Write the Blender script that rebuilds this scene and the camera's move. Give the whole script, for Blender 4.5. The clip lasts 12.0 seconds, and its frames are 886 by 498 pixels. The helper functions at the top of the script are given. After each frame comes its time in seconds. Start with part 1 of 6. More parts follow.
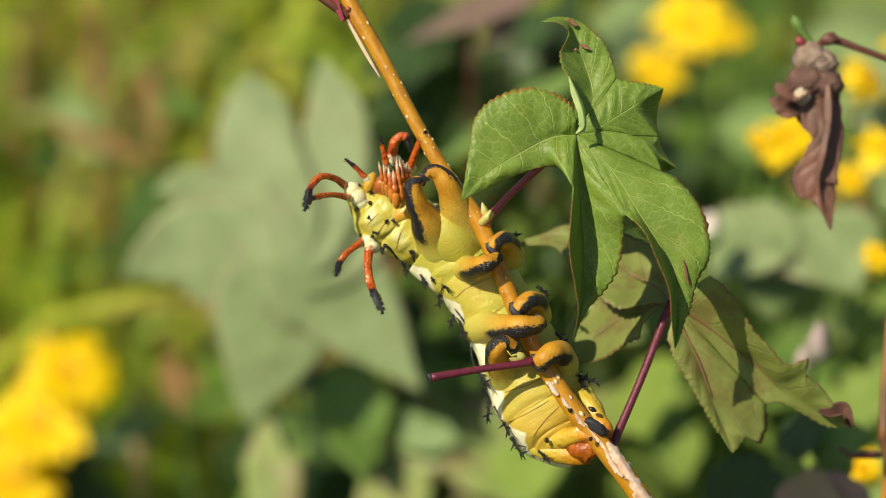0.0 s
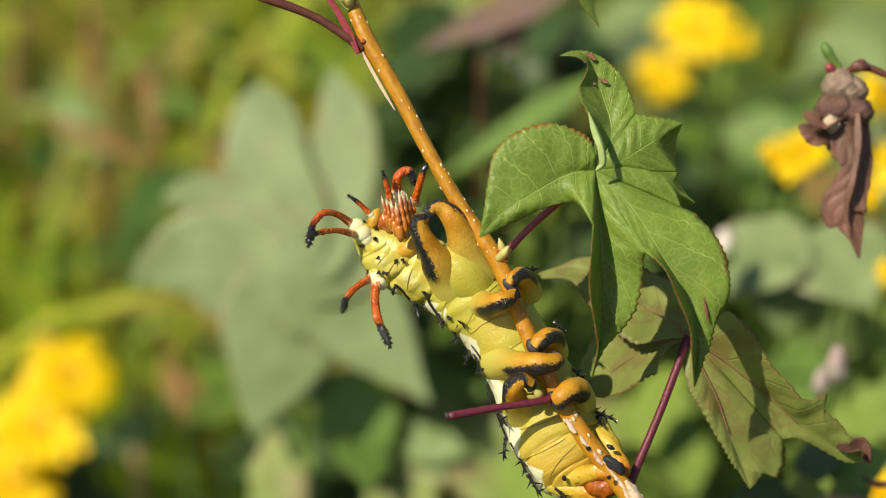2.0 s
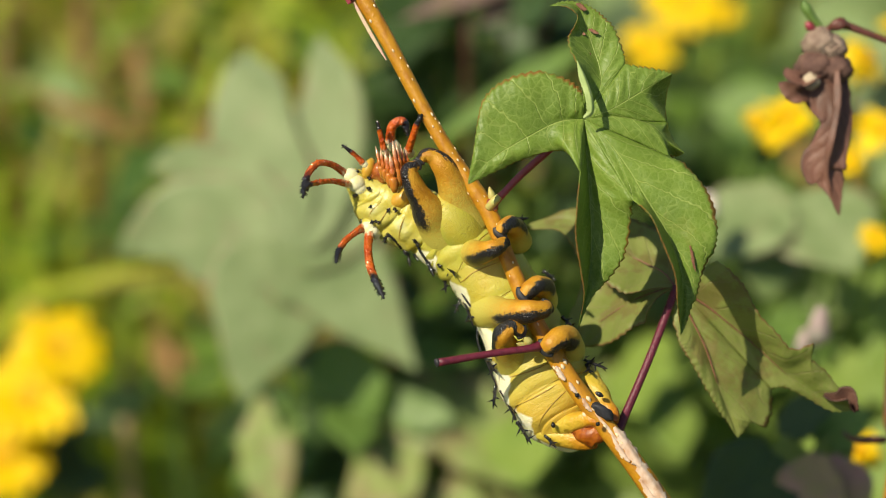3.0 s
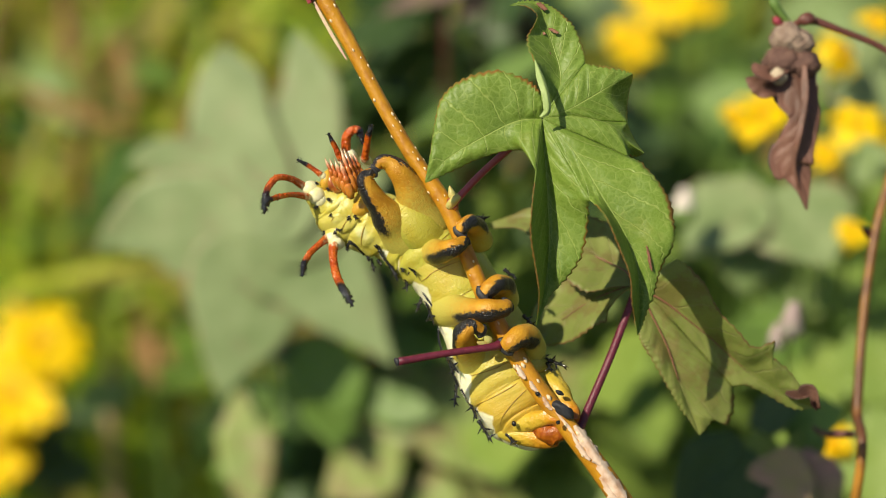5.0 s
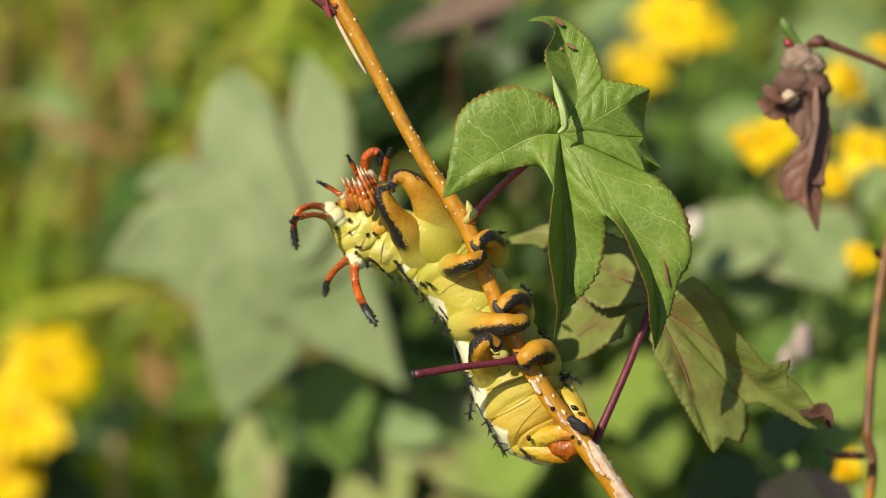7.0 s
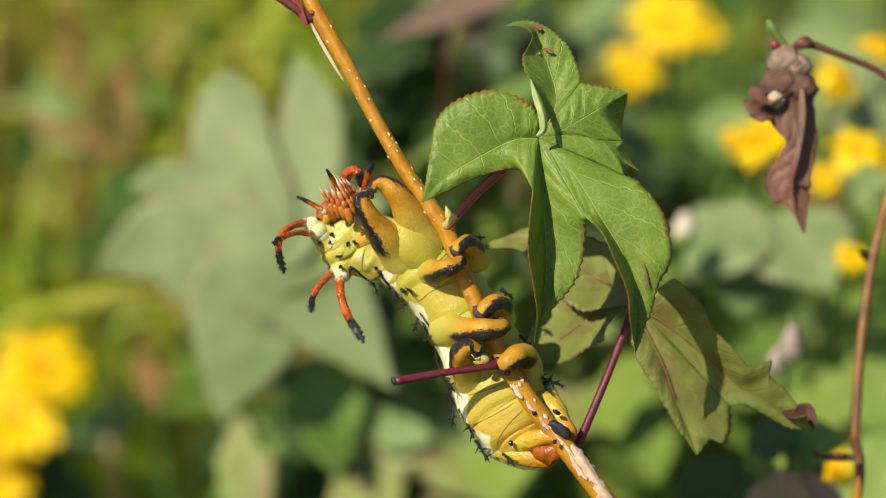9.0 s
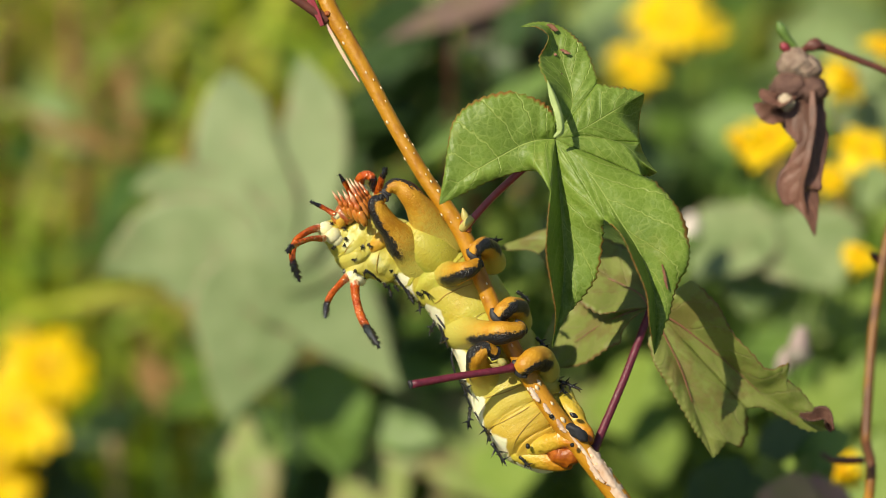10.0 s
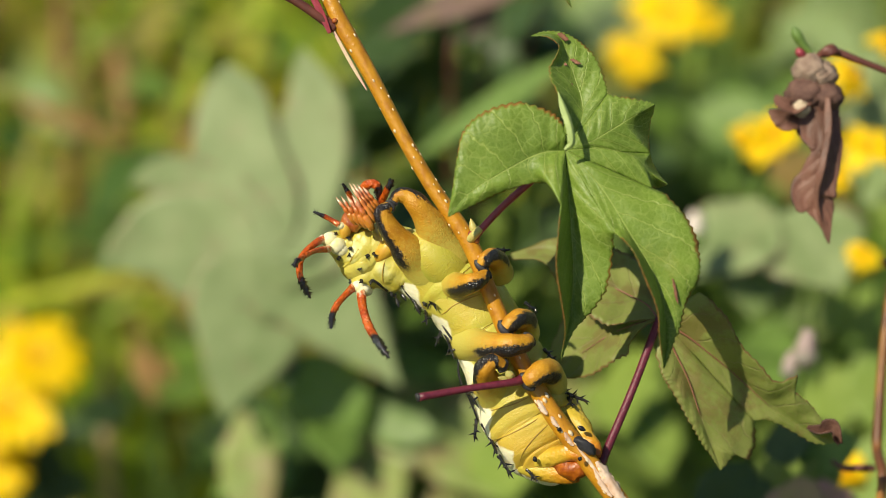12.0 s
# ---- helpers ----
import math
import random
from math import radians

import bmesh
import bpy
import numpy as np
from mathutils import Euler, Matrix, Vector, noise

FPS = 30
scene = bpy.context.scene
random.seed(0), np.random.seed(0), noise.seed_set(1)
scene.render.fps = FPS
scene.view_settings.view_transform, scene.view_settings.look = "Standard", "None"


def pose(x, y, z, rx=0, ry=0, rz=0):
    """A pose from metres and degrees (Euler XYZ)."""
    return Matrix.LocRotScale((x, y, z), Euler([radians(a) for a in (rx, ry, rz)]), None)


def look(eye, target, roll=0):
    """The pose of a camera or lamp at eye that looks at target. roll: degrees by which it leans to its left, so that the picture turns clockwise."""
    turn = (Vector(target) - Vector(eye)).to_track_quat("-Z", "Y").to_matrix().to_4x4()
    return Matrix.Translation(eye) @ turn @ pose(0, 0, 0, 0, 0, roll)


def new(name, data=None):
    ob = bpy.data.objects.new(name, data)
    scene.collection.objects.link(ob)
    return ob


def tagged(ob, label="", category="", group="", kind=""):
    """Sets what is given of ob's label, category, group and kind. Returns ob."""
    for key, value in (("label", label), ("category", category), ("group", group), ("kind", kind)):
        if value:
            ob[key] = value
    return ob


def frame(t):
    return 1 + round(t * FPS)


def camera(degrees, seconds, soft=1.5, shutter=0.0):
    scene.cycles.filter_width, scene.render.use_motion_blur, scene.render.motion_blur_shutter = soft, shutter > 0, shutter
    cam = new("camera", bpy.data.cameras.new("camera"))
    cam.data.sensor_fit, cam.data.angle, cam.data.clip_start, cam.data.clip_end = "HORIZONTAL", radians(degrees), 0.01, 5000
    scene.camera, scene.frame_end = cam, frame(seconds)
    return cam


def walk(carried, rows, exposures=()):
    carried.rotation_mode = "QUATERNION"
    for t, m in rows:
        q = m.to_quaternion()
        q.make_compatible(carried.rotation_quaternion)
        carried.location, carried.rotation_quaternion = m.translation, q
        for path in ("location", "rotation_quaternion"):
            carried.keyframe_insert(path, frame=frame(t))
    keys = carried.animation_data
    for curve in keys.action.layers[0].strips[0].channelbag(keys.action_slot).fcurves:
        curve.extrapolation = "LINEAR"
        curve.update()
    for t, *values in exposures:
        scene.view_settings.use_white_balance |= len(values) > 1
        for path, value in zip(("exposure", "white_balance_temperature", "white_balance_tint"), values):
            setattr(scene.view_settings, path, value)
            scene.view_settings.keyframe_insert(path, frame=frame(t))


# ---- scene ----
# The clearing is laid out in a slanted working space: x to the right, y away from the viewer, z up the slope of the view.
TILT = 34.0
HEIGHT = 0.72
SITE = pose(0, 0, HEIGHT, -TILT)
BACK = SITE.inverted()


def view(x, y, z, yaw, pitch, roll):
    turn = Euler((0, 0, radians(yaw))).to_matrix() @ Euler((radians(pitch), 0, 0)).to_matrix() @ Euler((0, radians(roll), 0)).to_matrix()
    return SITE @ Matrix.Translation((x, y, z)) @ turn.to_4x4() @ pose(0, 0, 0, 90)


cam = camera(22, 12.0, 0.7)
cam.data.dof.use_dof = True
cam.data.dof.focus_distance = 0.724
cam.data.dof.aperture_fstop = 4.6
walk(cam, [
    (0.0, view(0.0145, -0.7320, -0.0014, 1.603, 4.151, 0.233)),
    (0.5, view(0.0126, -0.7330, 0.0107, 1.615, 3.716, 0.143)),
    (1.0, view(-0.0113, -0.7263, 0.0229, 0.787, 3.501, 0.012)),
    (1.5, view(-0.0052, -0.7262, 0.0274, 1.016, 3.371, -0.145)),
    (2.0, view(-0.0034, -0.7253, 0.0163, 0.908, 3.525, -0.167)),
    (2.5, view(-0.0037, -0.7287, 0.0103, 0.839, 3.433, 0.074)),
    (3.0, view(0.0007, -0.7305, 0.0044, 0.782, 3.320, 0.021)),
    (3.2, view(0.0040, -0.7306, 0.0030, 0.786, 3.300, 0.024)),
    (4.8, view(0.0079, -0.7314, 0.0024, 0.818, 3.172, 0.047)),
    (5.0, view(0.0121, -0.7315, 0.0048, 0.822, 3.157, 0.050)),
    (5.5, view(0.0199, -0.7338, -0.0041, 1.043, 3.521, -0.169)),
    (6.0, view(0.0163, -0.7366, -0.0069, 0.915, 3.723, -0.121)),
    (6.5, view(0.0122, -0.7343, -0.0026, 0.875, 3.847, -0.120)),
    (7.0, view(0.0087, -0.7339, 0.0007, 0.873, 3.954, -0.153)),
    (7.2, view(0.0079, -0.7338, 0.0040, 0.882, 3.949, -0.142)),
    (8.8, view(0.0114, -0.7331, 0.0018, 0.977, 3.906, -0.058)),
    (9.0, view(0.0150, -0.7330, 0.0023, 0.986, 3.901, -0.047)),
    (9.5, view(0.0117, -0.7324, -0.0013, 0.915, 3.964, -0.000)),
    (10.0, view(0.0099, -0.7302, 0.0064, 0.850, 3.717, 0.156)),
    (10.5, view(0.0035, -0.7268, 0.0119, 0.467, 3.500, 0.246)),
    (11.0, view(0.0034, -0.7246, 0.0151, 0.406, 3.253, 0.170)),
    (11.5, view(0.0022, -0.7237, 0.0169, 0.279, 3.067, 0.036)),
    (12.0, view(-0.0030, -0.7239, 0.0189, 0.177, 2.953, -0.157)),
], [(0.0, 0.17, 7230, 5), (12.0, 0.17, 7230, 5)])

# ---- light ----
SUN_FROM = Vector((-0.48, -0.42, 0.77)).normalized()
world = bpy.data.worlds.new("sky")
scene.world = world
world.use_nodes = True
sky = world.node_tree.nodes.new("ShaderNodeTexSky")
sky.sky_type, sky.sun_disc = "NISHITA", False
sky.sun_elevation = math.asin(SUN_FROM.z)
sky.sun_rotation = math.atan2(SUN_FROM.x, SUN_FROM.y)
world.node_tree.nodes["Background"].inputs[1].default_value = 0.078
world.node_tree.links.new(sky.outputs[0], world.node_tree.nodes["Background"].inputs[0])
sun = new("sun", bpy.data.lights.new("sun", "SUN"))
sun.data.energy, sun.data.angle, sun.data.color = 4.45, radians(0.55), (1.0, 0.93, 0.80)
sun.matrix_world = look(SUN_FROM * 20, (0, 0, 0))


# ---- materials ----
class Nodes:
    """A small wrapper that keeps the node code short."""

    def __init__(self, name):
        self.mat = bpy.data.materials.new(name)
        self.mat.use_nodes = True
        self.tree = self.mat.node_tree
        self.bsdf = self.tree.nodes["Principled BSDF"]
        self.out = self.tree.nodes["Material Output"]

    def link(self, value, socket):
        if isinstance(value, bpy.types.NodeSocket):
            self.tree.links.new(value, socket)
        else:
            socket.default_value = (*value, 1) if isinstance(value, tuple) and len(value) == 3 and socket.type == "RGBA" else value

    def node(self, kind, **inputs):
        n = self.tree.nodes.new(kind)
        for key, value in inputs.items():
            self.link(value, n.inputs[int(key[1:])] if key[0] == "i" and key[1:].isdigit() else n.inputs[key])
        return n

    def math(self, op, a, b=0.0, c=0.0):
        n = self.tree.nodes.new("ShaderNodeMath")
        n.operation = op
        for i, v in enumerate((a, b, c)):
            self.link(v, n.inputs[i])
        return n.outputs[0]

    def coords(self, kind="Object"):
        return self.tree.nodes.new("ShaderNodeTexCoord").outputs[kind]

    def uv(self):
        s = self.node("ShaderNodeSeparateXYZ", i0=self.coords("UV"))
        return s.outputs[0], s.outputs[1]

    def noise(self, scale, detail=4.0, rough=0.55, vec=None):
        return self.node("ShaderNodeTexNoise", Vector=vec or self.coords(), Scale=scale, Detail=detail, Roughness=rough).outputs[0]

    def voronoi(self, scale, feature="DISTANCE_TO_EDGE", vec=None):
        n = self.node("ShaderNodeTexVoronoi", Vector=vec or self.coords(), Scale=scale)
        n.feature = feature
        return n.outputs[0]

    def ramp(self, value, *stops):
        n = self.node("ShaderNodeValToRGB", Fac=value)
        while len(n.color_ramp.elements) < len(stops):
            n.color_ramp.elements.new(0.5)
        for e, (p, c) in zip(n.color_ramp.elements, stops):
            e.position, e.color = p, (c, c, c, 1) if isinstance(c, (int, float)) else (*c, 1)
        return n.outputs[0]

    def step(self, value, low, high):
        return self.node("ShaderNodeMapRange", Value=value, i1=low, i2=high).outputs[0]

    def mix(self, fac, a, b):
        n = self.tree.nodes.new("ShaderNodeMix")
        n.data_type = "RGBA"
        self.link(fac, n.inputs[0]), self.link(a, n.inputs[6]), self.link(b, n.inputs[7])
        return n.outputs[2]

    def random(self):
        return self.tree.nodes.new("ShaderNodeObjectInfo").outputs["Random"]

    def island(self):
        return self.tree.nodes.new("ShaderNodeNewGeometry").outputs["Random Per Island"]

    def bump(self, height, strength, distance):
        n = self.node("ShaderNodeBump", Height=height, Strength=strength, Distance=distance)
        self.link(n.outputs[0], self.bsdf.inputs["Normal"])
        return n.outputs[0]

    def done(self, color, rough=0.5, spec=0.5, thin=0.0, thin_color=None):
        self.link(color, self.bsdf.inputs["Base Color"])
        self.link(rough, self.bsdf.inputs["Roughness"])
        self.bsdf.inputs["Specular IOR Level"].default_value = spec
        if thin:
            glow = self.node("ShaderNodeBsdfTranslucent", Color=thin_color or color)
            both = self.node("ShaderNodeMixShader", Fac=thin)
            self.link(self.bsdf.outputs[0], both.inputs[1]), self.link(glow.outputs[0], both.inputs[2])
            self.link(both.outputs[0], self.out.inputs[0])
        return self.mat


def plain(name, color, dark, scale=300, rough=0.5, spec=0.5, bump=0.0003):
    n = Nodes(name)
    f = n.noise(scale)
    n.bump(n.noise(scale * 3), 0.5, bump)
    return n.done(n.mix(n.ramp(f, (0.3, 0.0), (0.7, 1.0)), dark, color), rough, spec)


def leaf_material(name, base, dark, vein, blotch=None, blotch_amount=0.0, rough=0.42, thin=0.28, glow=None, vein_count=9.0, rim=0.520):
    """A leaf blade: u runs along the midrib, v across it from -1 to 1."""
    n = Nodes(name)
    u, v = n.uv()
    av = n.math("ABSOLUTE", n.math("SUBTRACT", v, 0.5))
    wob = n.math("MULTIPLY", n.noise(220, 2), 0.05)
    mid = n.step(av, n.math("ADD", 0.006, n.math("MULTIPLY", n.math("SUBTRACT", 1.0, u), 0.010)), 0.003)
    s = n.math("ADD", n.math("SUBTRACT", u, n.math("MULTIPLY", n.math("POWER", av, 0.85), 0.42)), wob)
    saw = n.math("ABSOLUTE", n.math("SUBTRACT", n.math("FRACT", n.math("MULTIPLY", s, vein_count)), 0.5))
    side = n.math("MULTIPLY", n.step(saw, 0.045, 0.008), 0.9)
    net = n.math("MULTIPLY", n.math("MULTIPLY", n.step(n.voronoi(380), 0.11, 0.02), n.step(n.noise(300, 2), 0.30, 0.60)), 0.5)
    mesh_net = n.math("MULTIPLY", n.step(n.voronoi(1000), 0.12, 0.03), 0.22)
    veins = n.math("MAXIMUM", mid, n.math("MAXIMUM", side, n.math("MAXIMUM", net, mesh_net)))
    tone = n.ramp(n.math("ADD", n.math("MULTIPLY", n.noise(60, 5), 0.55), n.math("MULTIPLY", n.noise(20, 3), 0.45)), (0.38, 0.0), (0.62, 1.0))
    col = n.mix(tone, dark, base)
    col = n.mix(n.math("MULTIPLY", n.noise(900, 2), 0.25), col, vein)
    col = n.mix(n.math("MULTIPLY", veins, 0.85), col, vein)
    if blotch:
        spots = n.ramp(n.noise(75, 5, 0.65), (0.62 - blotch_amount * 0.3, 0.0), (0.7 - blotch_amount * 0.3, 1.0))
        edge = n.step(n.math("ADD", av, n.math("MULTIPLY", n.noise(160), 0.10)), rim, rim + 0.024)
        col = n.mix(n.math("MAXIMUM", n.math("MULTIPLY", spots, min(1.0, blotch_amount)), n.math("MULTIPLY", edge, 0.8)), col, blotch)
    n.bump(n.math("ADD", n.math("MULTIPLY", n.math("MAXIMUM", mid, side), -0.8), n.math("ADD", n.math("MULTIPLY", n.math("MINIMUM", n.voronoi(380), 0.25), 0.7), n.math("ADD", n.math("MULTIPLY", n.noise(900), 0.4), n.noise(120)))), 0.5, 0.0005)
    return n.done(col, rough, 0.45, thin, glow or n.mix(0.5, col, (0.35, 0.5, 0.04)))


def fine_wrinkles(n, along, round_):
    """Creases that run round a body whose u goes along it."""
    return n.node("ShaderNodeTexNoise", Vector=n.node("ShaderNodeMapping", Vector=n.coords("UV"), Scale=(along, round_, 1.0)).outputs[0], Scale=1.0, Detail=5.0, Roughness=0.62).outputs[0]


def skin_material(name, patches, tailed, folds, arch):
    """Caterpillar skin: u along the body, v round it with 0.5 at the belly side. patches: how strong the cream side is.
    The opposite side is painted a darker green for its shade.
    """
    n = Nodes(name)
    u, v = n.uv()
    tone = n.ramp(n.noise(75, 6, 0.6), (0.32, 0.0), (0.68, 1.0))
    col = n.mix(tone, (0.50, 0.38, 0.048), (0.59, 0.52, 0.110))
    col = n.mix(n.math("MULTIPLY", n.ramp(n.noise(38, 3), (0.42, 0.0), (0.62, 1.0)), 0.6), col, (0.42, 0.45, 0.055))
    tail = n.step(n.math("ADD", u, n.math("MULTIPLY", n.noise(120), 0.16)), 0.58, 1.10)
    col = n.mix(n.math("MULTIPLY", tail, tailed), col, (0.62, 0.30, 0.03))
    # the side away from the sun: its shade painted as darker green
    flank_shade = n.step(v, 0.42, 0.24)
    col = n.mix(n.math("MULTIPLY", flank_shade, 0.7), col, (0.30, 0.40, 0.06))
    rag = n.math("MULTIPLY", n.math("SUBTRACT", n.noise(140, 3), 0.5), 0.06)
    seg = n.math("ABSOLUTE", n.math("SUBTRACT", n.math("FRACT", n.math("ADD", n.math("MULTIPLY", u, folds), 0.25)), 0.5))
    cream = n.step(n.math("SUBTRACT", n.math("ADD", v, rag), n.math("MULTIPLY", seg, 0.14)), 0.628, 0.642)
    col = n.mix(n.math("MULTIPLY", cream, patches), col, (0.90, 0.86, 0.60))
    wander = n.math("MULTIPLY", n.math("SUBTRACT", n.noise(90, 3), 0.5), 0.02)
    bow = n.math("SUBTRACT", u, n.math("MULTIPLY", n.math("POWER", n.math("ABSOLUTE", n.math("SUBTRACT", v, 0.5)), 2.0), arch / folds))
    fold = n.math("ABSOLUTE", n.math("SUBTRACT", n.math("FRACT", n.math("ADD", n.math("MULTIPLY", n.math("ADD", bow, wander), folds), 0.75)), 0.5))
    line = n.math("MULTIPLY", n.step(fold, 0.022, 0.004), n.step(n.noise(60, 2), 0.40, 0.55))
    col = n.mix(n.math("MULTIPLY", line, 0.75), col, (0.26, 0.13, 0.015))
    dots = n.step(n.voronoi(1300, "F1"), 0.26, 0.12)
    col = n.mix(n.math("MULTIPLY", dots, 0.22), col, (0.78, 0.74, 0.36))
    specks = n.step(n.noise(520, 3, 0.7), 0.70, 0.76)
    col = n.mix(n.math("MULTIPLY", specks, 0.35), col, (0.24, 0.17, 0.03))
    crease = fine_wrinkles(n, 70.0, 7.0)
    n.bump(n.math("ADD", n.math("ADD", n.math("MULTIPLY", n.noise(1000, 4), 0.45), n.math("MULTIPLY", dots, 0.25)), n.math("ADD", n.math("SUBTRACT", n.math("MULTIPLY", crease, 0.35), n.math("MULTIPLY", line, 2.0)), n.math("MULTIPLY", n.noise(130, 4), 0.6))), 0.7, 0.0007)
    n.bsdf.inputs["Subsurface Weight"].default_value = 0.12
    n.bsdf.inputs["Subsurface Radius"].default_value = (0.004, 0.003, 0.001)
    n.bsdf.inputs["Subsurface Scale"].default_value = 1.0
    return n.done(col, n.math("ADD", 0.22, n.math("MULTIPLY", n.noise(400, 4), 0.34)), 0.45)


def leg_material():
    """Fleshy proleg: amber, a black plate along v = 0.5 and a black pad at the end."""
    n = Nodes("proleg_skin")
    u, v = n.uv()
    grain = n.voronoi(1700, "F1")
    col = n.mix(n.ramp(n.noise(250, 5), (0.3, 0.0), (0.7, 1.0)), (0.44, 0.175, 0.010), (0.60, 0.31, 0.024))
    # pale speckles of the skin, with its tiny glints painted in
    col = n.mix(n.math("MULTIPLY", n.step(grain, 0.36, 0.10), 0.6), col, (0.80, 0.52, 0.10))
    blend = n.math("ADD", u, n.math("MULTIPLY", n.math("SUBTRACT", n.noise(900, 4, 0.8), 0.5), 0.55))
    col = n.mix(n.step(blend, 0.44, 0.12), col, (0.50, 0.44, 0.085))
    rag = n.math("MULTIPLY", n.math("SUBTRACT", n.noise(1100, 4, 0.75), 0.5), 0.22)
    band = n.step(n.math("ADD", n.math("ABSOLUTE", n.math("SUBTRACT", v, 0.5)), rag), 0.125, 0.098)
    band = n.math("MULTIPLY", band, n.step(n.math("ADD", u, rag), 0.20, 0.25))
    col = n.mix(band, col, (0.014, 0.014, 0.017))
    n.bump(n.math("ADD", n.math("MULTIPLY", grain, n.math("ADD", 0.45, n.math("MULTIPLY", band, 1.5))), n.noise(1400)), 0.8, 0.00028)
    return n.done(col, n.math("SUBTRACT", 0.44, n.math("MULTIPLY", band, 0.16)), 0.5)


def horn_material():
    n = Nodes("horn_shell")
    u, v = n.uv()
    cut = n.math("ADD", u, n.math("MULTIPLY", n.math("SUBTRACT", n.noise(500), 0.5), 0.25))
    grain = n.voronoi(850, "F1")
    col = n.mix(n.ramp(n.noise(350), (0.35, 0.0), (0.65, 1.0)), (0.38, 0.045, 0.006), (0.56, 0.115, 0.012))
    col = n.mix(n.math("MULTIPLY", n.step(grain, 0.32, 0.14), 0.2), col, (0.74, 0.34, 0.12))
    col = n.mix(n.step(cut, 0.06, 0.0), col, (0.85, 0.75, 0.5))
    col = n.mix(n.step(cut, 0.62, 0.70), col, (0.01, 0.01, 0.014))
    n.bump(n.math("SUBTRACT", n.math("MULTIPLY", n.noise(900, 3), 0.6), n.math("MULTIPLY", grain, 1.4)), 0.8, 0.0004)
    return n.done(col, 0.13, 0.7)


def trueleg_material():
    """Amber, paler and clearer towards the claw, where a whitish highlight is painted into the colour."""
    n = Nodes("true_leg_shell")
    u, v = n.uv()
    x = n.math("ADD", u, n.math("MULTIPLY", n.math("SUBTRACT", n.noise(700, 3), 0.5), 0.4))
    col = n.ramp(x, (0.0, (0.58, 0.24, 0.035)), (0.40, (0.54, 0.16, 0.028)), (0.66, (0.44, 0.10, 0.020)), (0.85, (0.70, 0.44, 0.28)), (1.0, (0.55, 0.35, 0.22)))
    n.bump(n.noise(900, 3), 0.6, 0.0003)
    n.bsdf.inputs["Subsurface Weight"].default_value = 0.15
    n.bsdf.inputs["Subsurface Radius"].default_value = (0.003, 0.001, 0.0005)
    return n.done(col, 0.12, 0.8)


def bark_material(name, low, high, patch):
    n = Nodes(name)
    u, v = n.uv()
    col = n.mix(n.ramp(n.noise(180, 5), (0.3, 0.0), (0.7, 1.0)), low, high)
    streak = n.node("ShaderNodeTexNoise", Vector=n.node("ShaderNodeMapping", Vector=n.coords("UV"), Scale=(60.0, 6.0, 1.0)).outputs[0], Scale=1.0, Detail=4.0).outputs[0]
    col = n.mix(n.math("MULTIPLY", n.ramp(streak, (0.48, 0.0), (0.66, 1.0)), 0.5), col, patch)
    col = n.mix(n.math("MULTIPLY", n.step(n.noise(1100, 3, 0.7), 0.64, 0.72), 0.5), col, (0.10, 0.035, 0.01))
    n.bump(n.math("ADD", n.noise(900, 4), streak), 0.5, 0.0004)
    return n.done(col, 0.38, 0.5)


M_SKIN = skin_material("caterpillar_skin", 1.0, 0.85, 6.0, 3.0)
M_FRONT = skin_material("front_skin", 0.0, 0.0, 2.6, 8.0)
M_BELLY = skin_material("belly_fold_skin", 0.0, 0.0, 1.2, 3.0)
M_LEG = leg_material()
M_CREASE = plain("crease_skin", (0.42, 0.28, 0.04), (0.32, 0.19, 0.03), 500, 0.5)
M_HORN = horn_material()
M_BLACK = plain("black_shell", (0.014, 0.014, 0.018), (0.006, 0.006, 0.008), 800, 0.16, 0.7)
M_CREAM = plain("cream_skin", (0.88, 0.85, 0.62), (0.74, 0.72, 0.36), 400, 0.4)
M_AMBER = plain("amber_shell", (0.50, 0.16, 0.03), (0.24, 0.04, 0.010), 420, 0.10, 0.9, 0.0006)
M_TRUELEG = trueleg_material()
M_TAIL = plain("tail_shell", (0.46, 0.13, 0.010), (0.20, 0.03, 0.004), 420, 0.32, 0.6, 0.0006)
M_STEM = bark_material("young_bark", (0.45, 0.195, 0.012), (0.55, 0.265, 0.02), (0.30, 0.10, 0.012))
M_OLD = plain("peeling_bark", (0.74, 0.60, 0.49), (0.48, 0.27, 0.16), 260, 0.6, 0.3, 0.0006)
M_LENTICEL = plain("lenticel", (0.80, 0.68, 0.50), (0.66, 0.48, 0.28), 900, 0.7)
M_WINE = plain("wine_petiole", (0.17, 0.022, 0.045), (0.085, 0.010, 0.026), 900, 0.34)
M_VEIN = plain("faded_vein", (0.30, 0.11, 0.075), (0.22, 0.10, 0.05), 400, 0.5)
M_ROSE = plain("rose_petiole", (0.33, 0.05, 0.075), (0.24, 0.035, 0.05), 400, 0.3)
M_BUD = plain("bud_green", (0.46, 0.52, 0.16), (0.55, 0.40, 0.14), 500, 0.4)
M_LEAF = leaf_material("green_leaf", (0.185, 0.30, 0.034), (0.095, 0.185, 0.019), (0.40, 0.50, 0.13), (0.32, 0.10, 0.03), 0.08, 0.46, 0.28, None, 7.0, 0.523)
M_OLDLEAF = leaf_material("ageing_leaf", (0.35, 0.40, 0.11), (0.22, 0.29, 0.055), (0.36, 0.33, 0.13), (0.22, 0.095, 0.045), 0.38, 0.5, 0.40, None, 7.0, 0.512)
M_PALE = leaf_material("pale_leaf", (0.32, 0.40, 0.19), (0.15, 0.225, 0.078), (0.30, 0.37, 0.17), (0.36, 0.17, 0.15), 0.16, 0.46, 0.2)
